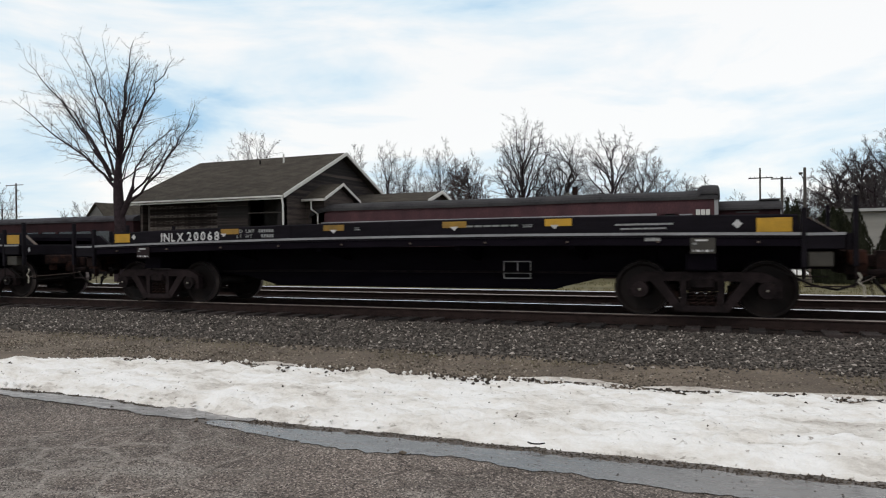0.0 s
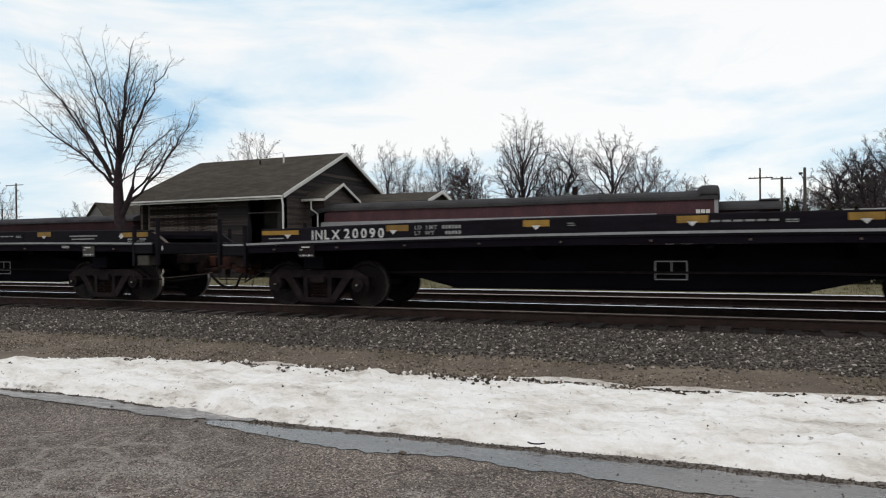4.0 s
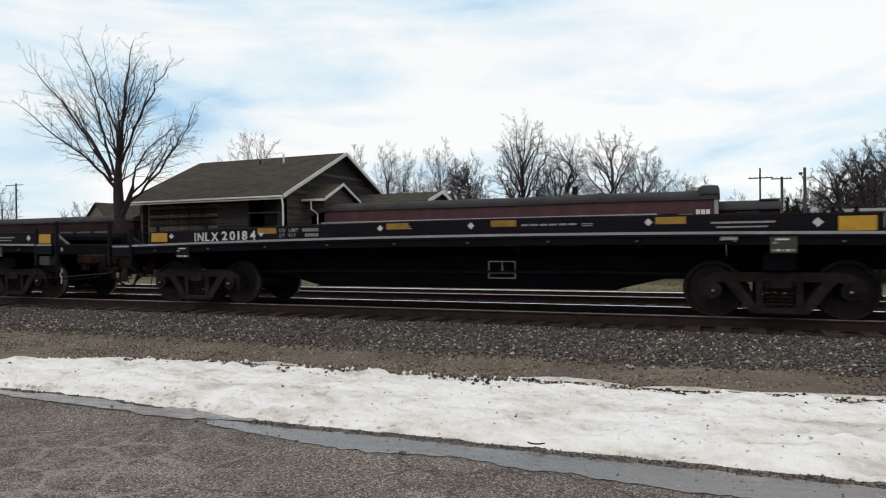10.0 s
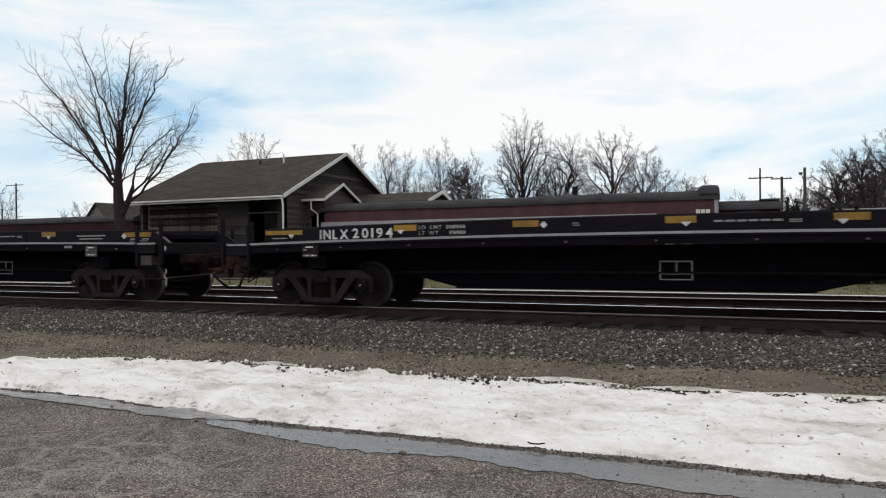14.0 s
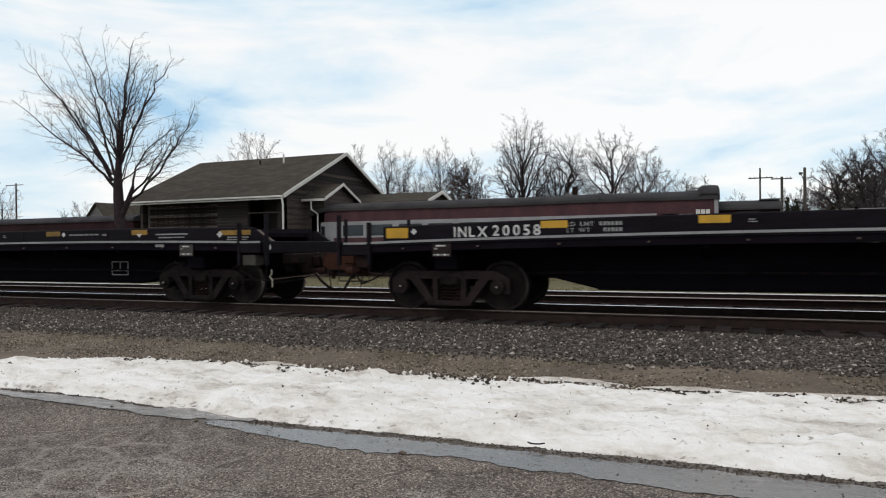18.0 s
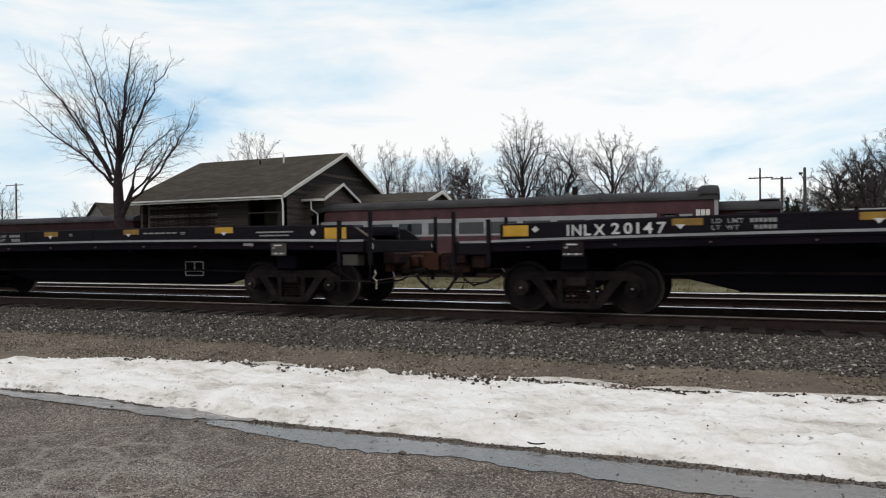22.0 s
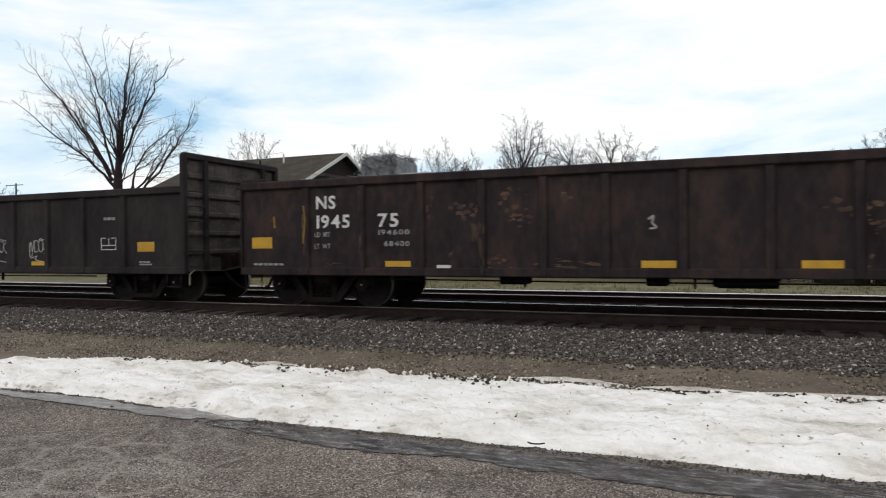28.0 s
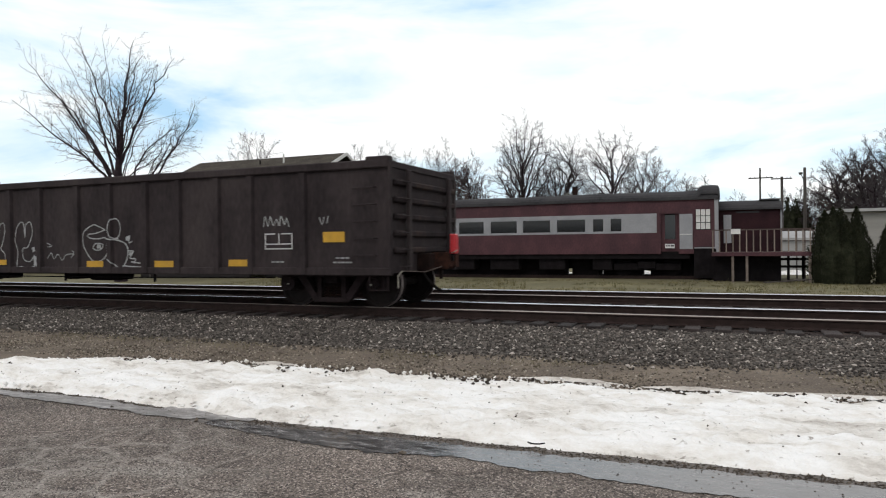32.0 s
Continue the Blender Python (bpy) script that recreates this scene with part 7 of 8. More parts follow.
    bm = prism_x(bmesh.new(), [(by - bw + 0.35, GROUND), (by - bw + 0.35, bh), (by, bz - 0.15), (by + bw - 0.35, bh), (by + bw - 0.35, GROUND)], [bx0, bx1 - 0.25])
    bmesh.ops.recalc_face_normals(bm, faces=bm.faces)
    part("bay_wall", bm, SIDING, dp, "dark boarded bay wall")
    part("bay_downpipe", tube(bmesh.new(), [(bx0 + 0.75, by - bw - 0.05, bh - 0.12), (bx0 + 0.75, by - bw - 0.02, bh - 0.6), (bx0 + 0.95, by - bw + 0.3, bh - 0.85), (bx0 + 0.95, by - bw + 0.3, GROUND)], 0.05, 6), TRIM, dp, "white bent downpipe")
    # the lower wing behind the coach
    wg = thing("depot_wing", pose(0, 0, 0), "low wing of the depot with a shingled gable roof", "building")
    wr = part("roof", gable_roof(bmesh.new(), -22.2, -16.2, 36.5, 38.6, 3.78, 4.42), SHINGLE, wg, "brown shingled roof")
    for pts in ([(36.5, 3.82), (38.6, 4.46), (38.6, 4.26), (36.5, 3.62)], [(38.6, 4.46), (40.7, 3.82), (40.7, 3.62), (38.6, 4.26)]):
        bm = prism_x(bmesh.new(), pts, [-16.19, -16.12])
        bmesh.ops.recalc_face_normals(bm, faces=bm.faces)
        part("bargeboard", bm, TRIM, wr, "white gable board")
    bm = prism_x(bmesh.new(), [(36.8, GROUND), (36.8, 3.75), (38.6, 4.3), (40.4, 3.75), (40.4, GROUND)], [-22, -16.5])
    bmesh.ops.recalc_face_normals(bm, faces=bm.faces)
    part("wall", bm, SIDING, wg, "dark board wall")


# ---- bare trees ----
def grow(r, out, p, d, length, radius, level, spec):
    """One branch and its side branches; out takes (points, radii, level)."""
    n = (8, 8, 5, 4, 3, 3)[level]
    pts, rad = [p.copy()], [radius]
    d = d.normalized()
    bend = Vector(r.normal(0, 1, 3)) * spec["bend"] / n
    up = spec["up"] / n
    for i in range(n):
        d = (d + bend + Vector(r.normal(0, spec["wobble"], 3)) + Vector((0, 0, up))).normalized()
        p = p + d * (length / n)
        pts.append(p.copy())
        rad.append(max(spec["tip"], radius * (1 - 0.85 * (i + 1) / n)))
    out.append((pts, rad, level))
    if level >= spec["levels"]:
        return
    count = spec["kids"][level]
    lo = spec["bare"] if level == 1 else 0.15
    turn = r.uniform(0, 6.283)
    for k in range(count):
        f = min(0.98, lo + (1 - lo) * (k + r.uniform(0.1, 0.9)) / count)
        i = min(n - 1, int(f * n))
        q = pts[i].lerp(pts[i + 1], f * n - i)
        axis = (pts[i + 1] - pts[i]).normalized()
        side = axis.orthogonal()
        turn += 2.4 + r.normal(0, 0.5)
        side.rotate(Matrix.Rotation(turn, 3, axis))
        ang = radians(r.uniform(*spec["angle"]))
        nd = axis * math.cos(ang) + side * math.sin(ang)
        nl = length * r.uniform(*spec["ratio"]) * (1 - 0.45 * f)
        grow(r, out, q, nd, nl, max(spec["tip"], rad[i] * r.uniform(0.42, 0.62)), level + 1, spec)


def branch_mesh(branches, sides):
    verts, faces = [], []
    for pts, rad, level in branches:
        n = sides[min(level, len(sides) - 1)]
        first = len(verts)
        for i, (p, rr) in enumerate(zip(pts, rad)):
            d = pts[min(i + 1, len(pts) - 1)] - pts[max(i - 1, 0)]
            a = d.normalized().cross(Vector((0.31, 0.95, 0.05))).normalized()
            b = d.normalized().cross(a)
            for k in range(n):
                c, s = math.cos(6.2832 * k / n), math.sin(6.2832 * k / n)
                verts.append(tuple(p + (a * c + b * s) * rr))
        for i in range(len(pts) - 1):
            for k in range(n):
                a, b = first + i * n + k, first + i * n + (k + 1) % n
                faces.append((a, b, b + n, a + n))
    return verts, faces


SPEC = {"bend": 0.35, "wobble": 0.06, "up": 0.12, "tip": 0.0095, "levels": 4, "kids": (0, 8, 7, 4), "bare": 0.22, "angle": (28, 60), "ratio": (0.40, 0.62)}


def bow(r, a, m, b, n, wob):
    """Points along a curved branch from a by way of m to b."""
    pts = []
    for i in range(n + 1):
        u = i / n
        p = a * (1 - u) ** 2 + m * (2 * u * (1 - u)) + b * u * u
        pts.append(p + Vector(r.normal(0, wob, 3)) * (u * (1.2 - u)) * 2)
    return pts


def twigs(r, out, pts, rad, level, length, spec, centre):
    """Side shoots along a branch, each bending away from the middle of the crown."""
    n = len(pts) - 1
    count = spec["kids"][level]
    lo = spec["bare"] if level == 1 else 0.12
    for k in range(count):
        f = min(0.985, lo + (1 - lo) * (k + r.uniform(0.0, 1.0)) / count)
        i = min(n - 1, int(f * n))
        q = pts[i].lerp(pts[i + 1], f * n - i)
        axis = (pts[i + 1] - pts[i]).normalized()
        out_dir = (q - centre).normalized()
        side = Vector(r.normal(0, 1, 3))
        side = (side - axis * side.dot(axis)).normalized()
        ang = radians(r.uniform(*spec["angle"]))
        d = (axis * math.cos(ang) + side * math.sin(ang) + out_dir * spec["out"] + Vector((0, 0, spec["up"]))).normalized()
        ln = length * r.uniform(*spec["ratio"]) * (1.05 - 0.5 * f)
        e = q + (d + Vector((0, 0, spec["up"] * r.uniform(-0.4, 0.8)))).normalized() * ln
        m = q + d * ln * 0.5 + side * ln * spec["arch"] * r.uniform(-0.5, 1)
        seg = (0, 0, 5, 3, 2, 2)[level + 1]
        tw = bow(r, q, m, e, seg, ln * spec["wobble"])
        r0 = max(spec["tip"] * 1.15, rad[i] * r.uniform(0.30, 0.52))
        out.append((tw, [max(spec["tip"] * (1 - 0.35 * j / seg), r0 * (1 - 0.8 * j / seg)) for j in range(seg + 1)], level + 1))
        if level + 1 < spec["levels"]:
            twigs(r, out, tw, [r0 * (1 - 0.8 * j / seg) for j in range(seg + 1)], level + 1, ln, spec, centre)


CROWN = {"kids": (0, 9, 6, 3), "bare": 0.22, "levels": 4, "angle": (24, 60), "ratio": (0.30, 0.50), "up": 0.02, "out": 0.06, "arch": 0.16, "wobble": 0.05, "tip": 0.0088}


def bare_tree(x, y, height, half, seed, label, trunk=0.2, low=0.35, twig=None, limbs=12, name="bare_tree", group="bare trees", fork=0.25, lean=0.0, **changes):
    """A leafless round-headed tree: a short bole, limbs that sweep up and outwards to a dome, many fine twigs."""
    r = np.random.default_rng(seed)
    spec = dict(CROWN, **changes)
    out = []
    top = height * r.uniform(0.66, 0.78)
    tp = [Vector((lean * half * (i / 7) ** 1.4 + r.normal(0, 0.010) * height * (i > 0), r.normal(0, 0.010) * height * (i > 0), top * i / 7)) for i in range(8)]
    out.append((tp, [trunk * (1.15 - 0.145 * i) for i in range(8)], 0))
    centre = Vector((lean * half * 0.6, 0, height * (low + 0.12)))
    hz = height - centre.z
    for k in range(limbs):
        f = (k + 0.5) / limbs
        a = 2.4 * k + r.uniform(-0.5, 0.5)
        rise = -0.22 + 1.2 * f
        ring = math.sqrt(max(0.08, 1 - abs(min(1.0, rise)) ** 2.8))
        reach = r.uniform(0.72, 1.0)
        goal = centre + Vector((math.cos(a) * ring * half * reach, math.sin(a) * ring * half * reach, min(1.0, rise) * hz * r.uniform(0.76, 0.93)))
        u = 7 * min(0.97, fork * height / top + (0.95 - fork * height / top) * f * r.uniform(0.7, 1.1))
        s = tp[int(u)].lerp(tp[int(u) + 1], u - int(u))
        ln = (goal - s).length
        mid = s.lerp(goal, 0.5) + Vector((0, 0, ln * 0.07)) + Vector((goal.x, goal.y, 0)) * 0.10 + Vector(r.normal(0, 0.05, 3)) * ln
        pts = bow(r, s, mid, goal, 8, ln * 0.030)
        r0 = trunk * r.uniform(0.30, 0.46) * (1.05 - 0.35 * f)
        rad = [max(spec["tip"], r0 * (1 - 0.86 * j / 8)) for j in range(9)]
        out.append((pts, rad, 1))
        twigs(r, out, pts, rad, 1, ln, spec, centre + Vector((0, 0, hz * 0.25)))
    return plant(name, x, y, out, label, group, twig or TWIG)


def plant(name, x, y, out, label, group, twig):
    t = thing(name, pose(x, y, GROUND - 0.03), label, "tree", group)
    v, f = branch_mesh([b for b in out if b[2] <= 1], (9, 6))
    raw("trunk", v, f, BARK, t, "dark trunk and main limbs", smooth=True)
    v, f = branch_mesh([b for b in out if b[2] > 1], (5, 4, 4, 3, 3))
    raw("crown", v, f, twig, t, "bare thinning branches and twigs", smooth=True)
    return t


def build_big_tree():
    """The tall vase-shaped tree beside the depot: stems that break low into long rising limbs."""
    r = np.random.default_rng(11)
    out = []
    stem = [Vector(p) for p in ((0.2, 0, 0), (0.19, 0, 1.6), (0.17, 0.03, 2.9), (0.04, 0.05, 4.3), (-0.02, 0.08, 5.2), (0.06, 0.1, 6.4), (0.03, 0.1, 7.8))]
    out.append((stem, [0.33, 0.30, 0.27, 0.25, 0.21, 0.13, 0.07], 0))
    out.append(([Vector(p) for p in ((0.15, 0, 3.2), (0.62, 0.1, 4.05), (1.0, 0.1, 4.85))], [0.17, 0.14, 0.085], 0))
    spec = {"kids": (0, 17, 8, 3), "bare": 0.24, "levels": 4, "angle": (26, 60), "ratio": (0.17, 0.33), "up": 0.05, "out": 0.05, "arch": 0.07, "wobble": 0.026, "tip": 0.0042}
    # foot of each limb (sideways, height), a point half-way, its end, depth reach, thickness
    leftward = ((-0.26, 4.9, -2.84, 7.1, -7.7, 10.3, -0.6, 0.10), (-0.41, 5.2, -3.11, 8.4, -6.9, 11.4, 1.4, 0.095), (-0.45, 5.5, -2.28, 8.6, -5.0, 12.0, -1.6, 0.09), (-0.25, 5.5, -1.78, 8.95, -3.4, 11.8, 1.0, 0.085),
                (0.03, 7.6, -0.92, 10.2, -1.75, 12.9, -1.0, 0.06), (-0.13, 5.8, -0.84, 8.0, -2.15, 11.2, 2.2, 0.07))
    rightward = ((0.03, 6.0, -0.06, 9.5, -0.04, 12.6, 2.0, 0.085), (0.23, 6.3, 0.91, 9.7, 2.0, 12.4, -0.6, 0.085), (0.30, 6.1, 1.65, 8.9, 3.4, 11.7, 0.8, 0.09), (0.27, 6.0, 1.19, 8.4, 3.2, 9.7, -1.8, 0.06),
                 (0.60, 4.2, 2.61, 6.0, 4.95, 8.4, 0.9, 0.075), (0.66, 4.0, 3.52, 5.95, 6.1, 8.8, -0.5, 0.09), (1.01, 4.8, 1.16, 6.8, 2.8, 8.5, 2.2, 0.07), (0.33, 5.2, 1.87, 6.2, 4.0, 7.5, 1.4, 0.045))
    made = []
    for sx, sz, mx, mz, ex, ez, dy, q in leftward + rightward:
        s = Vector((sx, 0.08, sz))
        e = s + (Vector((ex, dy, ez)) - s) * 0.92
        mid = (s + (Vector((mx, dy * 0.4, mz)) - s) * 0.94) * 2 - (s + e) * 0.5
        ln = (e - s).length
        pts = bow(r, s, mid, e, 12, ln * 0.014)
        rad = [max(0.006, q * 0.80 * (1 - 0.86 * j / 12)) for j in range(13)]
        out.append((pts, rad, 1))
        made.append((pts, rad))
        twigs(r, out, pts, rad, 1, ln, spec, Vector((0, 0, 4.5)))
    # daughters that part from a limb and fill the room beside it
    for k, (pts, rad) in enumerate(made):
        for i, side in ((3, 0.45), (5, -0.4)):
            other = made[(k + (1 if side > 0 else -1)) % len(made)][0]
            e = pts[11].lerp(other[11], abs(side)) if (other[11] - pts[11]).length < 5 else pts[11] + Vector((r.normal(0, 0.8), r.normal(0, 0.8), 0.3))
            e = e.lerp(pts[i], r.uniform(0.02, 0.22)) + Vector(r.normal(0, 0.25, 3))
            ln = (e - pts[i]).length
            twig = bow(r, pts[i], pts[i].lerp(e, 0.45) + (pts[i + 2] - pts[i]) * 0.5, e, 9, ln * 0.02)
            rr = [max(0.005, rad[i] * 0.55 * (1 - 0.85 * j / 9)) for j in range(10)]
            out.append((twig, rr, 1))
            twigs(r, out, twig, rr, 1, ln, dict(spec, kids=(0, 10, 5, 3)), Vector((0, 0, 4.5)))
    # thinner limbs that fill the middle
    for k in range(15):
        a = r.uniform(0, 6.283)
        s = Vector((0.1, 0.08, r.uniform(4.4, 6.6)))
        e = Vector((-0.5 + 2.9 * math.cos(a) * r.uniform(0.2, 1), 2.6 * math.sin(a), r.uniform(8.4, 12.2)))
        ln = (e - s).length
        pts = bow(r, s, s.lerp(e, 0.5) + Vector((0, 0, 0.5)), e, 9, ln * 0.014)
        rad = [max(0.005, 0.032 * (1 - 0.85 * j / 9)) for j in range(10)]
        out.append((pts, rad, 1))
        twigs(r, out, pts, rad, 1, ln, dict(spec, kids=(0, 9, 5, 3)), Vector((0, 0, 4.5)))
    # thin drooping side shoots low on the stems
    thin = dict(spec, kids=(0, 8, 6, 0), levels=3, up=-0.05, angle=(20, 60), ratio=(0.25, 0.5), tip=0.0055)
    for k in range(15):
        a = r.uniform(0, 6.283)
        s = Vector((0.1, 0, r.uniform(4.9, 7.8)))
        ln = r.uniform(1.6, 4.4)
        e = s + Vector((math.cos(a), math.sin(a), r.uniform(-0.05, 0.4))) * ln
        pts = bow(r, s, s.lerp(e, 0.5) + Vector((0, 0, 0.35)), e, 7, 0.06)
        rad = [max(0.0055, 0.02 * (1 - 0.8 * j / 7)) for j in range(8)]
        out.append((pts, rad, 2))
        twigs(r, out, pts, rad, 2, ln, thin, Vector((0, 0, 5)))
    return plant("bare_tree", -28.9, 26.0, out, "tall vase-shaped leafless tree beside the depot", "bare trees", TWIG_NEAR)


def leafy(name, x, y, w, h, seed, label, mat, category, n=2600, leaf=0.09, group=""):
    """A dense upright evergreen: several leafy spires round a stem, ragged at the top and full to the ground."""
    r = np.random.default_rng(seed)
    t = thing(name, pose(x, y, GROUND - 0.02), label, category, group)
    part("trunk", cyl(bmesh.new(), (0, 0, 0), (0, 0, h * 0.8), 0.07, 8, 0.02), BARK, t)
    spires = [(0.0, 0.0, h * 0.97, w * 0.34)] + [(w * 0.27 * math.cos(a), w * 0.27 * math.sin(a), h * r.uniform(0.74, 1.0), w * r.uniform(0.20, 0.28)) for a in frange(0.3, 6.5, 8)[:-1]]

    def girth(f):
        return (0.80 + 0.25 * math.sin(min(1.0, f * 1.4) * 3.0)) * max(0.02, 1 - f ** 3.2)

    verts, faces = [], []
    for k in range(n):
        sx, sy, sh, sr = spires[r.integers(len(spires))]
        f = r.uniform(0, 1) ** 0.9
        a = r.uniform(0, 6.283)
        rad = sr * girth(f) * (0.82 + 0.30 * r.uniform(0, 1) + 0.22 * noise2(math.cos(a) * 1.5 + sx * 5, f * 7 + sy * 5, 1.0, seed))
        p = Vector((sx + rad * math.cos(a), sy + rad * math.sin(a), max(0.02, sh * f)))
        d = Vector((math.cos(a) * 0.55, math.sin(a) * 0.55, 0.9)) + Vector(r.normal(0, 0.4, 3))
        d = d.normalized() * leaf * r.uniform(0.6, 1.7)
        s = d.cross(Vector(r.normal(0, 1, 3))).normalized() * leaf * 0.36
        k0 = len(verts)
        verts += [tuple(p - s), tuple(p + d * 0.6 + s * 0.4), tuple(p + s), tuple(p + d)]
        faces += [(k0, k0 + 2, k0 + 1), (k0, k0 + 1, k0 + 3)]
    raw("crown", verts, faces, mat, t, "dense dark foliage")
    for sx, sy, sh, sr in spires:
        bm = bmesh.new()
        rings = []
        for j in range(9):
            f = j / 8
            rings.append([bm.verts.new((sx + 0.80 * sr * girth(f) * math.cos(a), sy + 0.80 * sr * girth(f) * math.sin(a), sh * 0.97 * f)) for a in frange(0, 6.283, 11)[:-1]])
        for u, v in zip(rings, rings[1:]):
            for i in range(10):
                bm.faces.new((u[i], u[(i + 1) % 10], v[(i + 1) % 10], v[i]))
        part("inner_foliage", bm, mat, t)
    return t


def build_trees():
    build_big_tree()
    far = "leafless tree standing behind the coaches"
    # x, y, height, half width, seed, trunk, low edge of the crown, limbs, fork, lean
    rows = ((-46.7, 60, 14.9, 2.6, 21, 0.15, 0.58, 9, 0.55, 0.0), (-50.4, 60, 12.3, 1.6, 22, 0.1, 0.5, 9, 0.4, 0.0), (-34.5, 60, 12.7, 1.0, 23, 0.09, 0.5, 7, 0.4, 0.2), (-31.2, 60, 12.1, 1.7, 24, 0.17, 0.45, 10, 0.4, 0.2), (-28.8, 60, 11.5, 1.8, 25, 0.15, 0.42, 10, 0.35, -0.3), (-25.8, 60, 12.3, 1.9, 26, 0.12, 0.45, 12, 0.3, 0.3),
            (-21.9, 60, 11.2, 1.6, 28, 0.15, 0.4, 10, 0.35, -0.4), (-17.3, 60, 13.6, 2.8, 29, 0.30, 0.46, 18, 0.22, 0.1), (-16.0, 60.5, 11.4, 2.6, 30, 0.24, 0.50, 18, 0.14, 1.3), (-9.6, 60, 12.0, 2.8, 31, 0.24, 0.42, 17, 0.12, 0.1), (-7.3, 60.5, 10.7, 2.2, 32, 0.18, 0.38, 15, 0.24, 0.2), (-5.2, 60, 8.2, 2.0, 33, 0.12, 0.4, 12, 0.2, 0.9), (-3.9, 62, 7.8, 1.8, 47, 0.12, 0.4, 10, 0.2, 1.0),
            (0.8, 68, 6.7, 1.2, 34, 0.12, 0.4, 9, 0.3, 0.0), (4.2, 75, 7.6, 1.8, 35, 0.14, 0.35, 10, 0.25, 0.0), (5.4, 62, 6.6, 1.3, 36, 0.12, 0.4, 9, 0.25, 0.0), (7.5, 60, 8.9, 2.3, 37, 0.22, 0.3, 16, 0.22, 0.0), (9.0, 59, 9.8, 2.5, 38, 0.24, 0.3, 18, 0.2, 0.0), (11.0, 57.5, 11.2, 2.6, 39, 0.26, 0.3, 20, 0.2, 0.0), (8.8, 53, 7.4, 1.9, 40, 0.2, 0.3, 15, 0.2, 0.0),
            (13.4, 56, 13.2, 3.2, 41, 0.26, 0.3, 18, 0.2, 0.0), (10.6, 50, 7.6, 2.0, 48, 0.2, 0.3, 15, 0.2, 0.0), (7.2, 68, 7.4, 1.8, 42, 0.13, 0.3, 12, 0.2, 0.0), (-72.6, 60, 8.2, 2.4, 43, 0.12, 0.4, 9, 0.25, 0.0), (-77, 62, 6.6, 2.2, 44, 0.1, 0.4, 9, 0.25, 0.0), (-86.5, 60, 10.6, 2.0, 45, 0.14, 0.45, 9, 0.3, 0.0), (-80, 64, 6.4, 2.0, 46, 0.1, 0.4, 9, 0.2, 0.0))
    for x, y, h, w, seed, tr, lo, lm, fk, ln in rows:
        bare_tree(x, y, h, w * 1.06, seed, far, tr, lo, TWIG_FAR, int(lm * 1.45), fork=fk * 0.8, lean=ln, kids=(0, 13, 9, 3) if x > 5 else (0, 11, 7, 3), tip=0.0075)
    # low tangled scrub between the trunks
    for k, (x, h, w, mat) in enumerate(((-36, 6.6, 1.6, TWIG_FAR), (-33.6, 7.6, 1.7, TWIG_FAR), (-31, 8.2, 1.8, TWIG_FAR), (-28.8, 8.8, 1.8, TWIG_FAR), (-26.4, 8.6, 1.6, TWIG_FAR), (-24.6, 9.8, 1.3, TWIG_RUST), (-23.6, 9.2, 1.3, TWIG_RUST), (-24.2, 9.6, 1.4, TWIG_RUST), (-22.9, 8.4, 1.4, TWIG_RUST), (-32.4, 7.4, 1.6, TWIG_FAR), (-27.6, 8.2, 1.6, TWIG_FAR), (-25.2, 8.8, 1.5, TWIG_FAR), (-21.4, 8.0, 1.5, TWIG_FAR), (-19.4, 8.2, 1.6, TWIG_FAR), (-35, 7, 1.4, TWIG_FAR), 
                                        (-15.6, 7.0, 1.4, TWIG_FAR), (7.0, 5.6, 1.8, TWIG_FAR), (8.6, 6.6, 1.9, TWIG_RUST), (10.2, 7.0, 2.0, TWIG_FAR), (11.8, 7.6, 2.0, TWIG_RUST), (9.4, 5.4, 1.9, TWIG_FAR), (7.8, 6.2, 1.7, TWIG_RUST), (9.2, 7.4, 1.9, TWIG_RUST), (10.8, 8.2, 2.0, TWIG_RUST), (12.4, 8.6, 2.0, TWIG_FAR), (-6.0, 8.6, 1.5, TWIG_RUST), (-3.4, 6.4, 1.8, TWIG_FAR))):
        bare_tree(x, 61 + k % 3, h * 1.12, w * 1.1, 70 + k, "tangled leafless shrub between the trees", 0.07, 0.3, mat, 15 if x < -20 or x > 5 else 8, name="bare_shrub", group="shrubs", fork=0.12, tip=0.009 if mat is TWIG_FAR else 0.016)
    # a near tree off to the right of the road shows only the ends of its twigs
    r = np.random.default_rng(91)
    out = [([Vector((0, 0, 0)), Vector((0.05, 0, 2.5)), Vector((0.0, 0.1, 5.0)), Vector((-0.2, 0.1, 7.5))], [0.2, 0.17, 0.13, 0.06], 0)]
    for k in range(10):
        a = r.uniform(0, 6.283)
        grow(r, out, Vector((0, 0.05, r.uniform(2.6, 6.5))), Vector((math.cos(a), math.sin(a), 0.9)), r.uniform(1.5, 2.6), 0.06, 1, dict(SPEC, tip=0.012, kids=(0, 6, 4, 3)))
    plant("bare_tree", 6.9, 27.0, out, "leafless tree with knobbly upturned twigs", "bare trees", BARK)
    leafy("evergreen_shrub", 4.0, 31.2, 2.25, 3.05, 51, "dense dark green columnar evergreen shrub beside the deck", EVERGREEN, "shrub", 15000, 0.075, "evergreens")
    leafy("evergreen_shrub", 6.05, 31.0, 1.9, 2.75, 52, "dense dark green columnar evergreen shrub beside the deck", EVERGREEN, "shrub", 12000, 0.075, "evergreens")
    leafy("evergreen_shrub", 7.4, 31.8, 1.5, 2.9, 53, "dense dark green columnar evergreen shrub beside the deck", EVERGREEN, "shrub", 12000, 0.075, "evergreens")
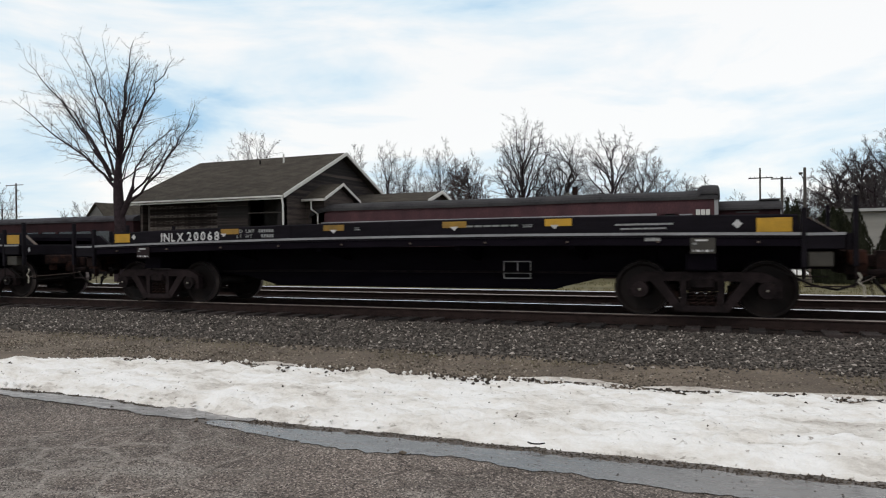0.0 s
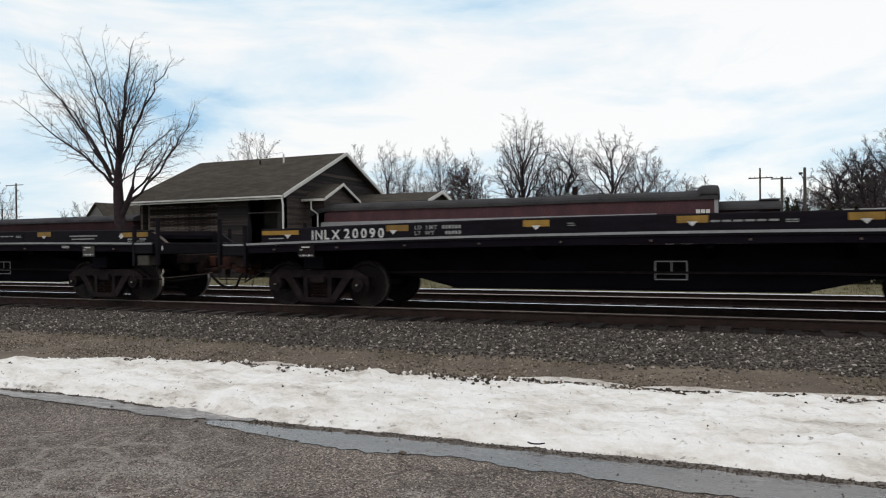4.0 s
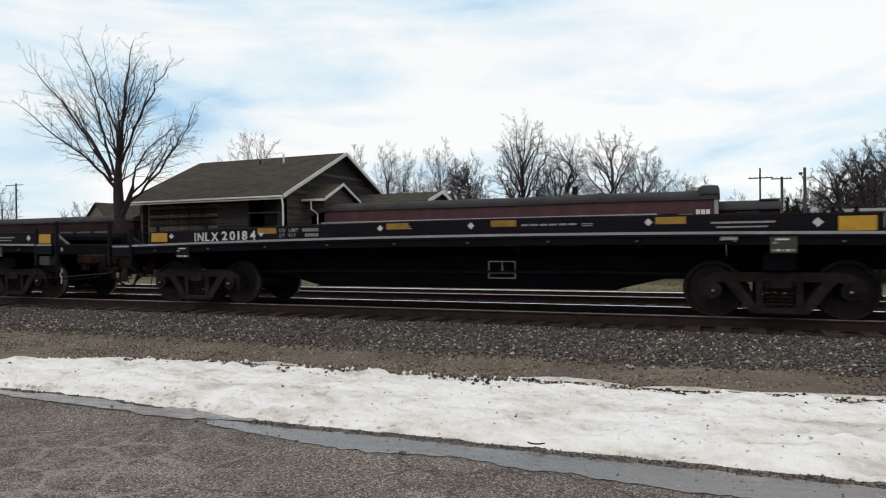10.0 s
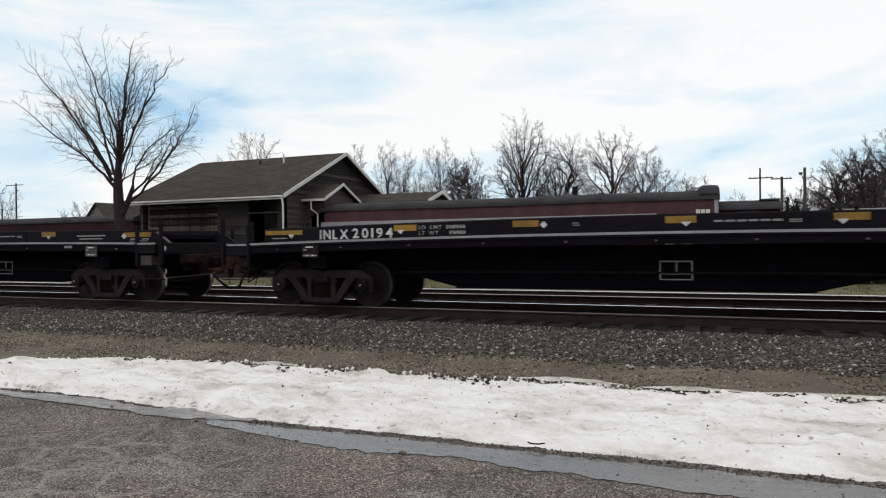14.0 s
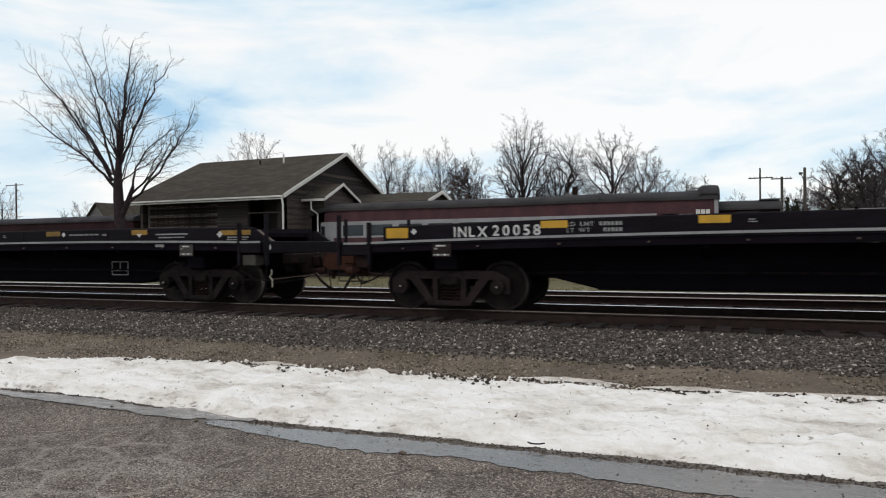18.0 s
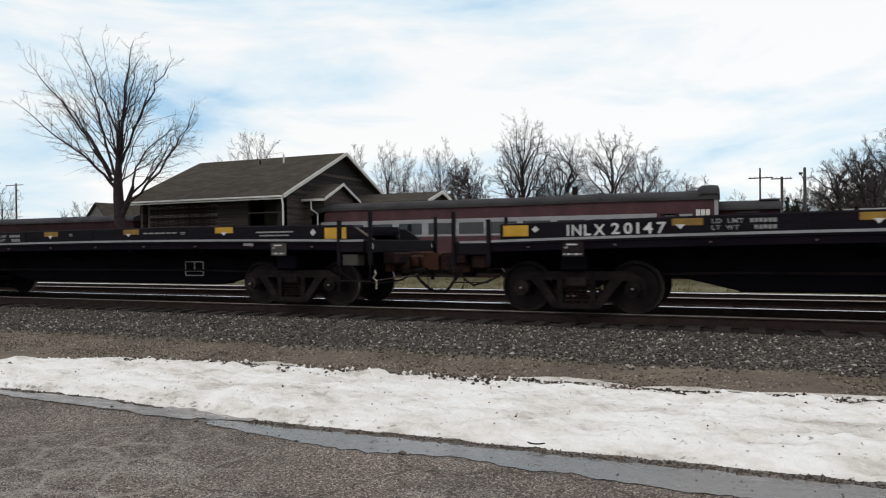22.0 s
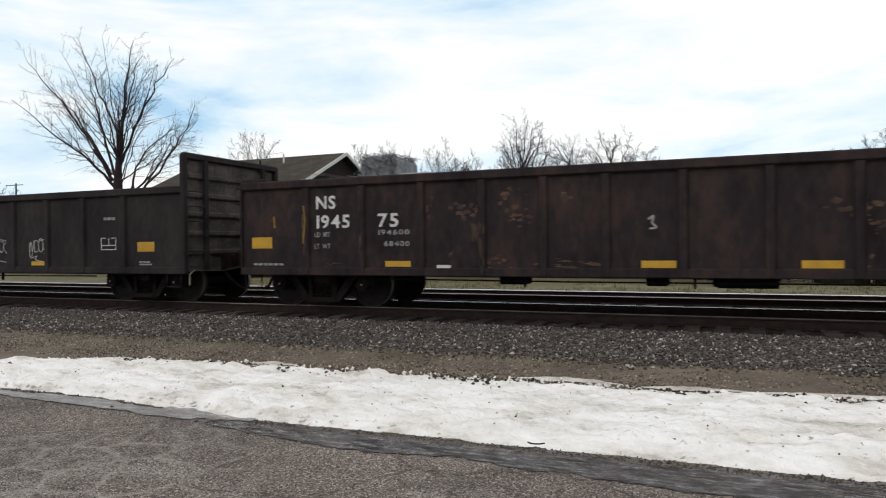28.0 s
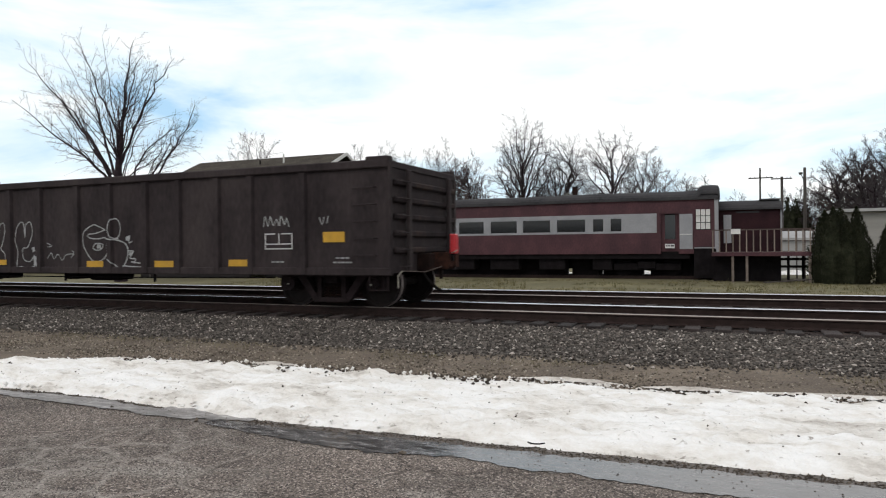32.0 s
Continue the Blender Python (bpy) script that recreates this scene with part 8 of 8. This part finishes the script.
    leafy("evergreen_tree", 4.9, 62, 2.6, 5.2, 54, "dark pointed evergreen tree in the distance", EVERGREEN, "tree", 2600, 0.2, "evergreens")
    for k, (x, y, w, h) in enumerate(((-69.5, 48, 2.2, 4.9), (-67.2, 48.5, 2.0, 4.6), (-72, 50, 3, 4.4))):
        leafy("evergreen_tree", x, y, w, h, 60 + k, "dark round evergreen beside a far pole", EVERGREEN, "tree", 2600, 0.16, "evergreens")


def utility_pole(x, y, top, arm, arm_z, label, r=0.09):
    p = thing("utility_pole", pose(x, y, GROUND), label, "pole", "utility poles")
    part("pole", cyl(bmesh.new(), (0, 0, 0), (0, 0, top - GROUND), r * 1.2, 10, r * 0.85), POLE_WOOD, p, "weathered wooden pole")
    if arm:
        bm = boxes((-arm[0], arm[1], -0.16, -0.06, arm_z - GROUND - 0.035, arm_z - GROUND + 0.035))
        ar = part("crossarm", bm, POLE_WOOD, p, "timber crossarm")
        for xx in (-arm[0] + 0.1, -arm[0] * 0.5, arm[1] * 0.5, arm[1] - 0.1):
            part("insulator", cyl(bmesh.new(), (xx, -0.11, arm_z - GROUND + 0.035), (xx, -0.11, arm_z - GROUND + 0.12), 0.02, 6), TRIM, ar)
    return p


def build_far():
    utility_pole(1.8, 50, 6.0, (0.7, 0.75), 5.34, "tall thin wooden utility pole with a crossarm", 0.06)
    utility_pole(3.12, 50.5, 5.42, (0.65, 0.6), 5.28, "short wooden utility pole with a crossarm")
    p = utility_pole(4.42, 50, 5.9, None, 0, "plain wooden pole with a lamp on a bracket", 0.1)
    part("lamp_bracket", tube(bmesh.new(), [(0, -0.1, 4.9), (-0.1, -0.15, 5.7), (-0.24, -0.2, 6.0)], 0.025, 5), POLE_WOOD, p)
    part("lamp_head", boxes((-0.36, -0.14, -0.3, -0.1, 5.96, 6.12), bevel=0.03), POLE_WOOD, p, "grey street lamp head")
    utility_pole(-70.05, 50, 8.2, (1.4, 1.2), 8.0, "tall utility pole with a wide crossarm")
    # pale house behind the evergreens
    h = thing("house", pose(0, 0, 0), "pale clapboard house behind the evergreen shrubs", "house", "houses")
    w = part("wall", boxes((5.7, 13.5, 45, 45.2, GROUND, 2.75), (5.7, 5.9, 45.2, 52, GROUND, 2.75)), HOUSE_WALL, h, "pale clapboard wall")
    part("roof", boxes((5.4, 14, 44.6, 53, 2.78, 2.95)), FAR_HOUSE, h, "flat pale roof edge")
    for x in (8.3, 10.5):
        wn = part("window", boxes((x, x + 0.75, 44.95, 44.998, 0.9, 1.9)), TRIM, w, "white framed window")
        part("pane", boxes((x + 0.08, x + 0.67, 44.93, 44.948, 0.98, 1.82)), GLASS, wn)
    h = thing("house", pose(0, 0, 0), "small pale shed behind the deck", "house", "houses")
    part("wall", boxes((2.5, 4.4, 44, 46, GROUND, 1.35)), FAR_HOUSE, h)
    bm = gable_roof(bmesh.new(), 2.4, 4.5, 43.8, 45, 1.35, 1.75)
    part("roof", bm, FAR_HOUSE, h)
    # house gable beyond the left coach
    h = thing("house", pose(-67.6, 58, 0), "grey gabled house beyond the second coach", "house", "houses")
    bm = bmesh.new()
    prism_y(bm, [(-2.1, -0.5), (-2.1, 4.1), (0, 6.35), (2.1, 4.1), (2.1, -0.5)], 0, 8)
    bmesh.ops.recalc_face_normals(bm, faces=bm.faces)
    part("wall", bm, SHADE_WALL, h, "grey gable wall")
    for sx in (-1, 1):
        bm = prism_y(bmesh.new(), [(0, 6.36), (sx * 2.5, 3.68), (sx * 2.5, 3.84), (0, 6.52)], -0.3, 8.3)
        bmesh.ops.recalc_face_normals(bm, faces=bm.faces)
        part("roof", bm, SHINGLE, h, "brown shingled slope")
    part("window", boxes((-0.4, 0.4, -0.03, 0.0, 3.6, 4.8)), GLASS, h)
    # house with a chimney behind the coach
    h = thing("house", pose(-12.55, 57, 0), "house with a brick chimney behind the coach", "house", "houses")
    bm = prism_y(bmesh.new(), [(-0.82, GROUND), (-0.82, 4.75), (0.0, 5.28), (0.82, 4.75), (0.82, GROUND)], 0, 7)
    bmesh.ops.recalc_face_normals(bm, faces=bm.faces)
    part("wall", bm, FAR_HOUSE, h, "pale gable wall")
    for sx in (-1, 1):
        bm = prism_y(bmesh.new(), [(0, 5.30), (sx * 1.05, 4.62), (sx * 1.05, 4.74), (0, 5.42)], -0.2, 7.2)
        bmesh.ops.recalc_face_normals(bm, faces=bm.faces)
        part("roof", bm, SHADE_WALL, h, "grey roof slope")
    ch = part("chimney", boxes((0.28, 0.66, 0.6, 0.98, 4.6, 5.84)), RUST, h, "dark brick chimney")
    part("chimney_cap", boxes((0.23, 0.71, 0.55, 1.03, 5.84, 5.94)), UNDER, ch)
    # a low line of distant woods along the horizon
    r = np.random.default_rng(77)
    verts, faces = [], []
    for k in range(26000):
        x = r.uniform(-330, 90)
        y = 170 + r.uniform(0, 60)
        hh = 5.5 + 2.6 * noise2(x, 0, 0.05, 61.0) + 1.4 * noise2(x, 0, 0.3, 62.0)
        z = abs(r.normal(0, 0.45)) * hh
        k0 = len(verts)
        a, l = r.uniform(-0.6, 0.6), r.uniform(0.5, 1.6)
        dx, dz = math.sin(a) * l, math.cos(a) * l
        verts += [(x - 0.05, y, GROUND + z), (x + 0.05, y, GROUND + z), (x + dx, y, GROUND + z + dz)]
        faces.append((k0, k0 + 1, k0 + 2))
    tagged(raw("distant_woods", verts, faces, TWIG_FAR), "low grey line of leafless woods on the horizon", "woods", kind="stuff")


def yard_snow():
    for k, (x, y, w, d) in enumerate(((3.0, 39.5, 1.6, 1.6), (1.0, 41, 1.2, 0.9), (-4.4, 38.5, 0.9, 0.5), (-6.6, 38, 1.3, 0.5), (-8.9, 38.4, 0.7, 0.4))):
        verts = [(x + w * math.cos(a) * (1 + 0.25 * noise2(math.cos(a), math.sin(a), 1.5, k)), y + d * math.sin(a), GROUND + 0.02) for a in frange(0, 6.283, 24)[:-1]]
        verts.append((x, y, GROUND + 0.22))
        n = len(verts) - 1
        tagged(raw("snow_heap", verts, [(i, (i + 1) % n, n) for i in range(n)], SNOW, smooth=True), "small leftover heap of snow behind the coaches", "snow", "yard snow")


build_depot()
build_coach()
yard_snow()
build_cabin_and_deck()
build_left_coach()
build_trees()
build_far()
motions()
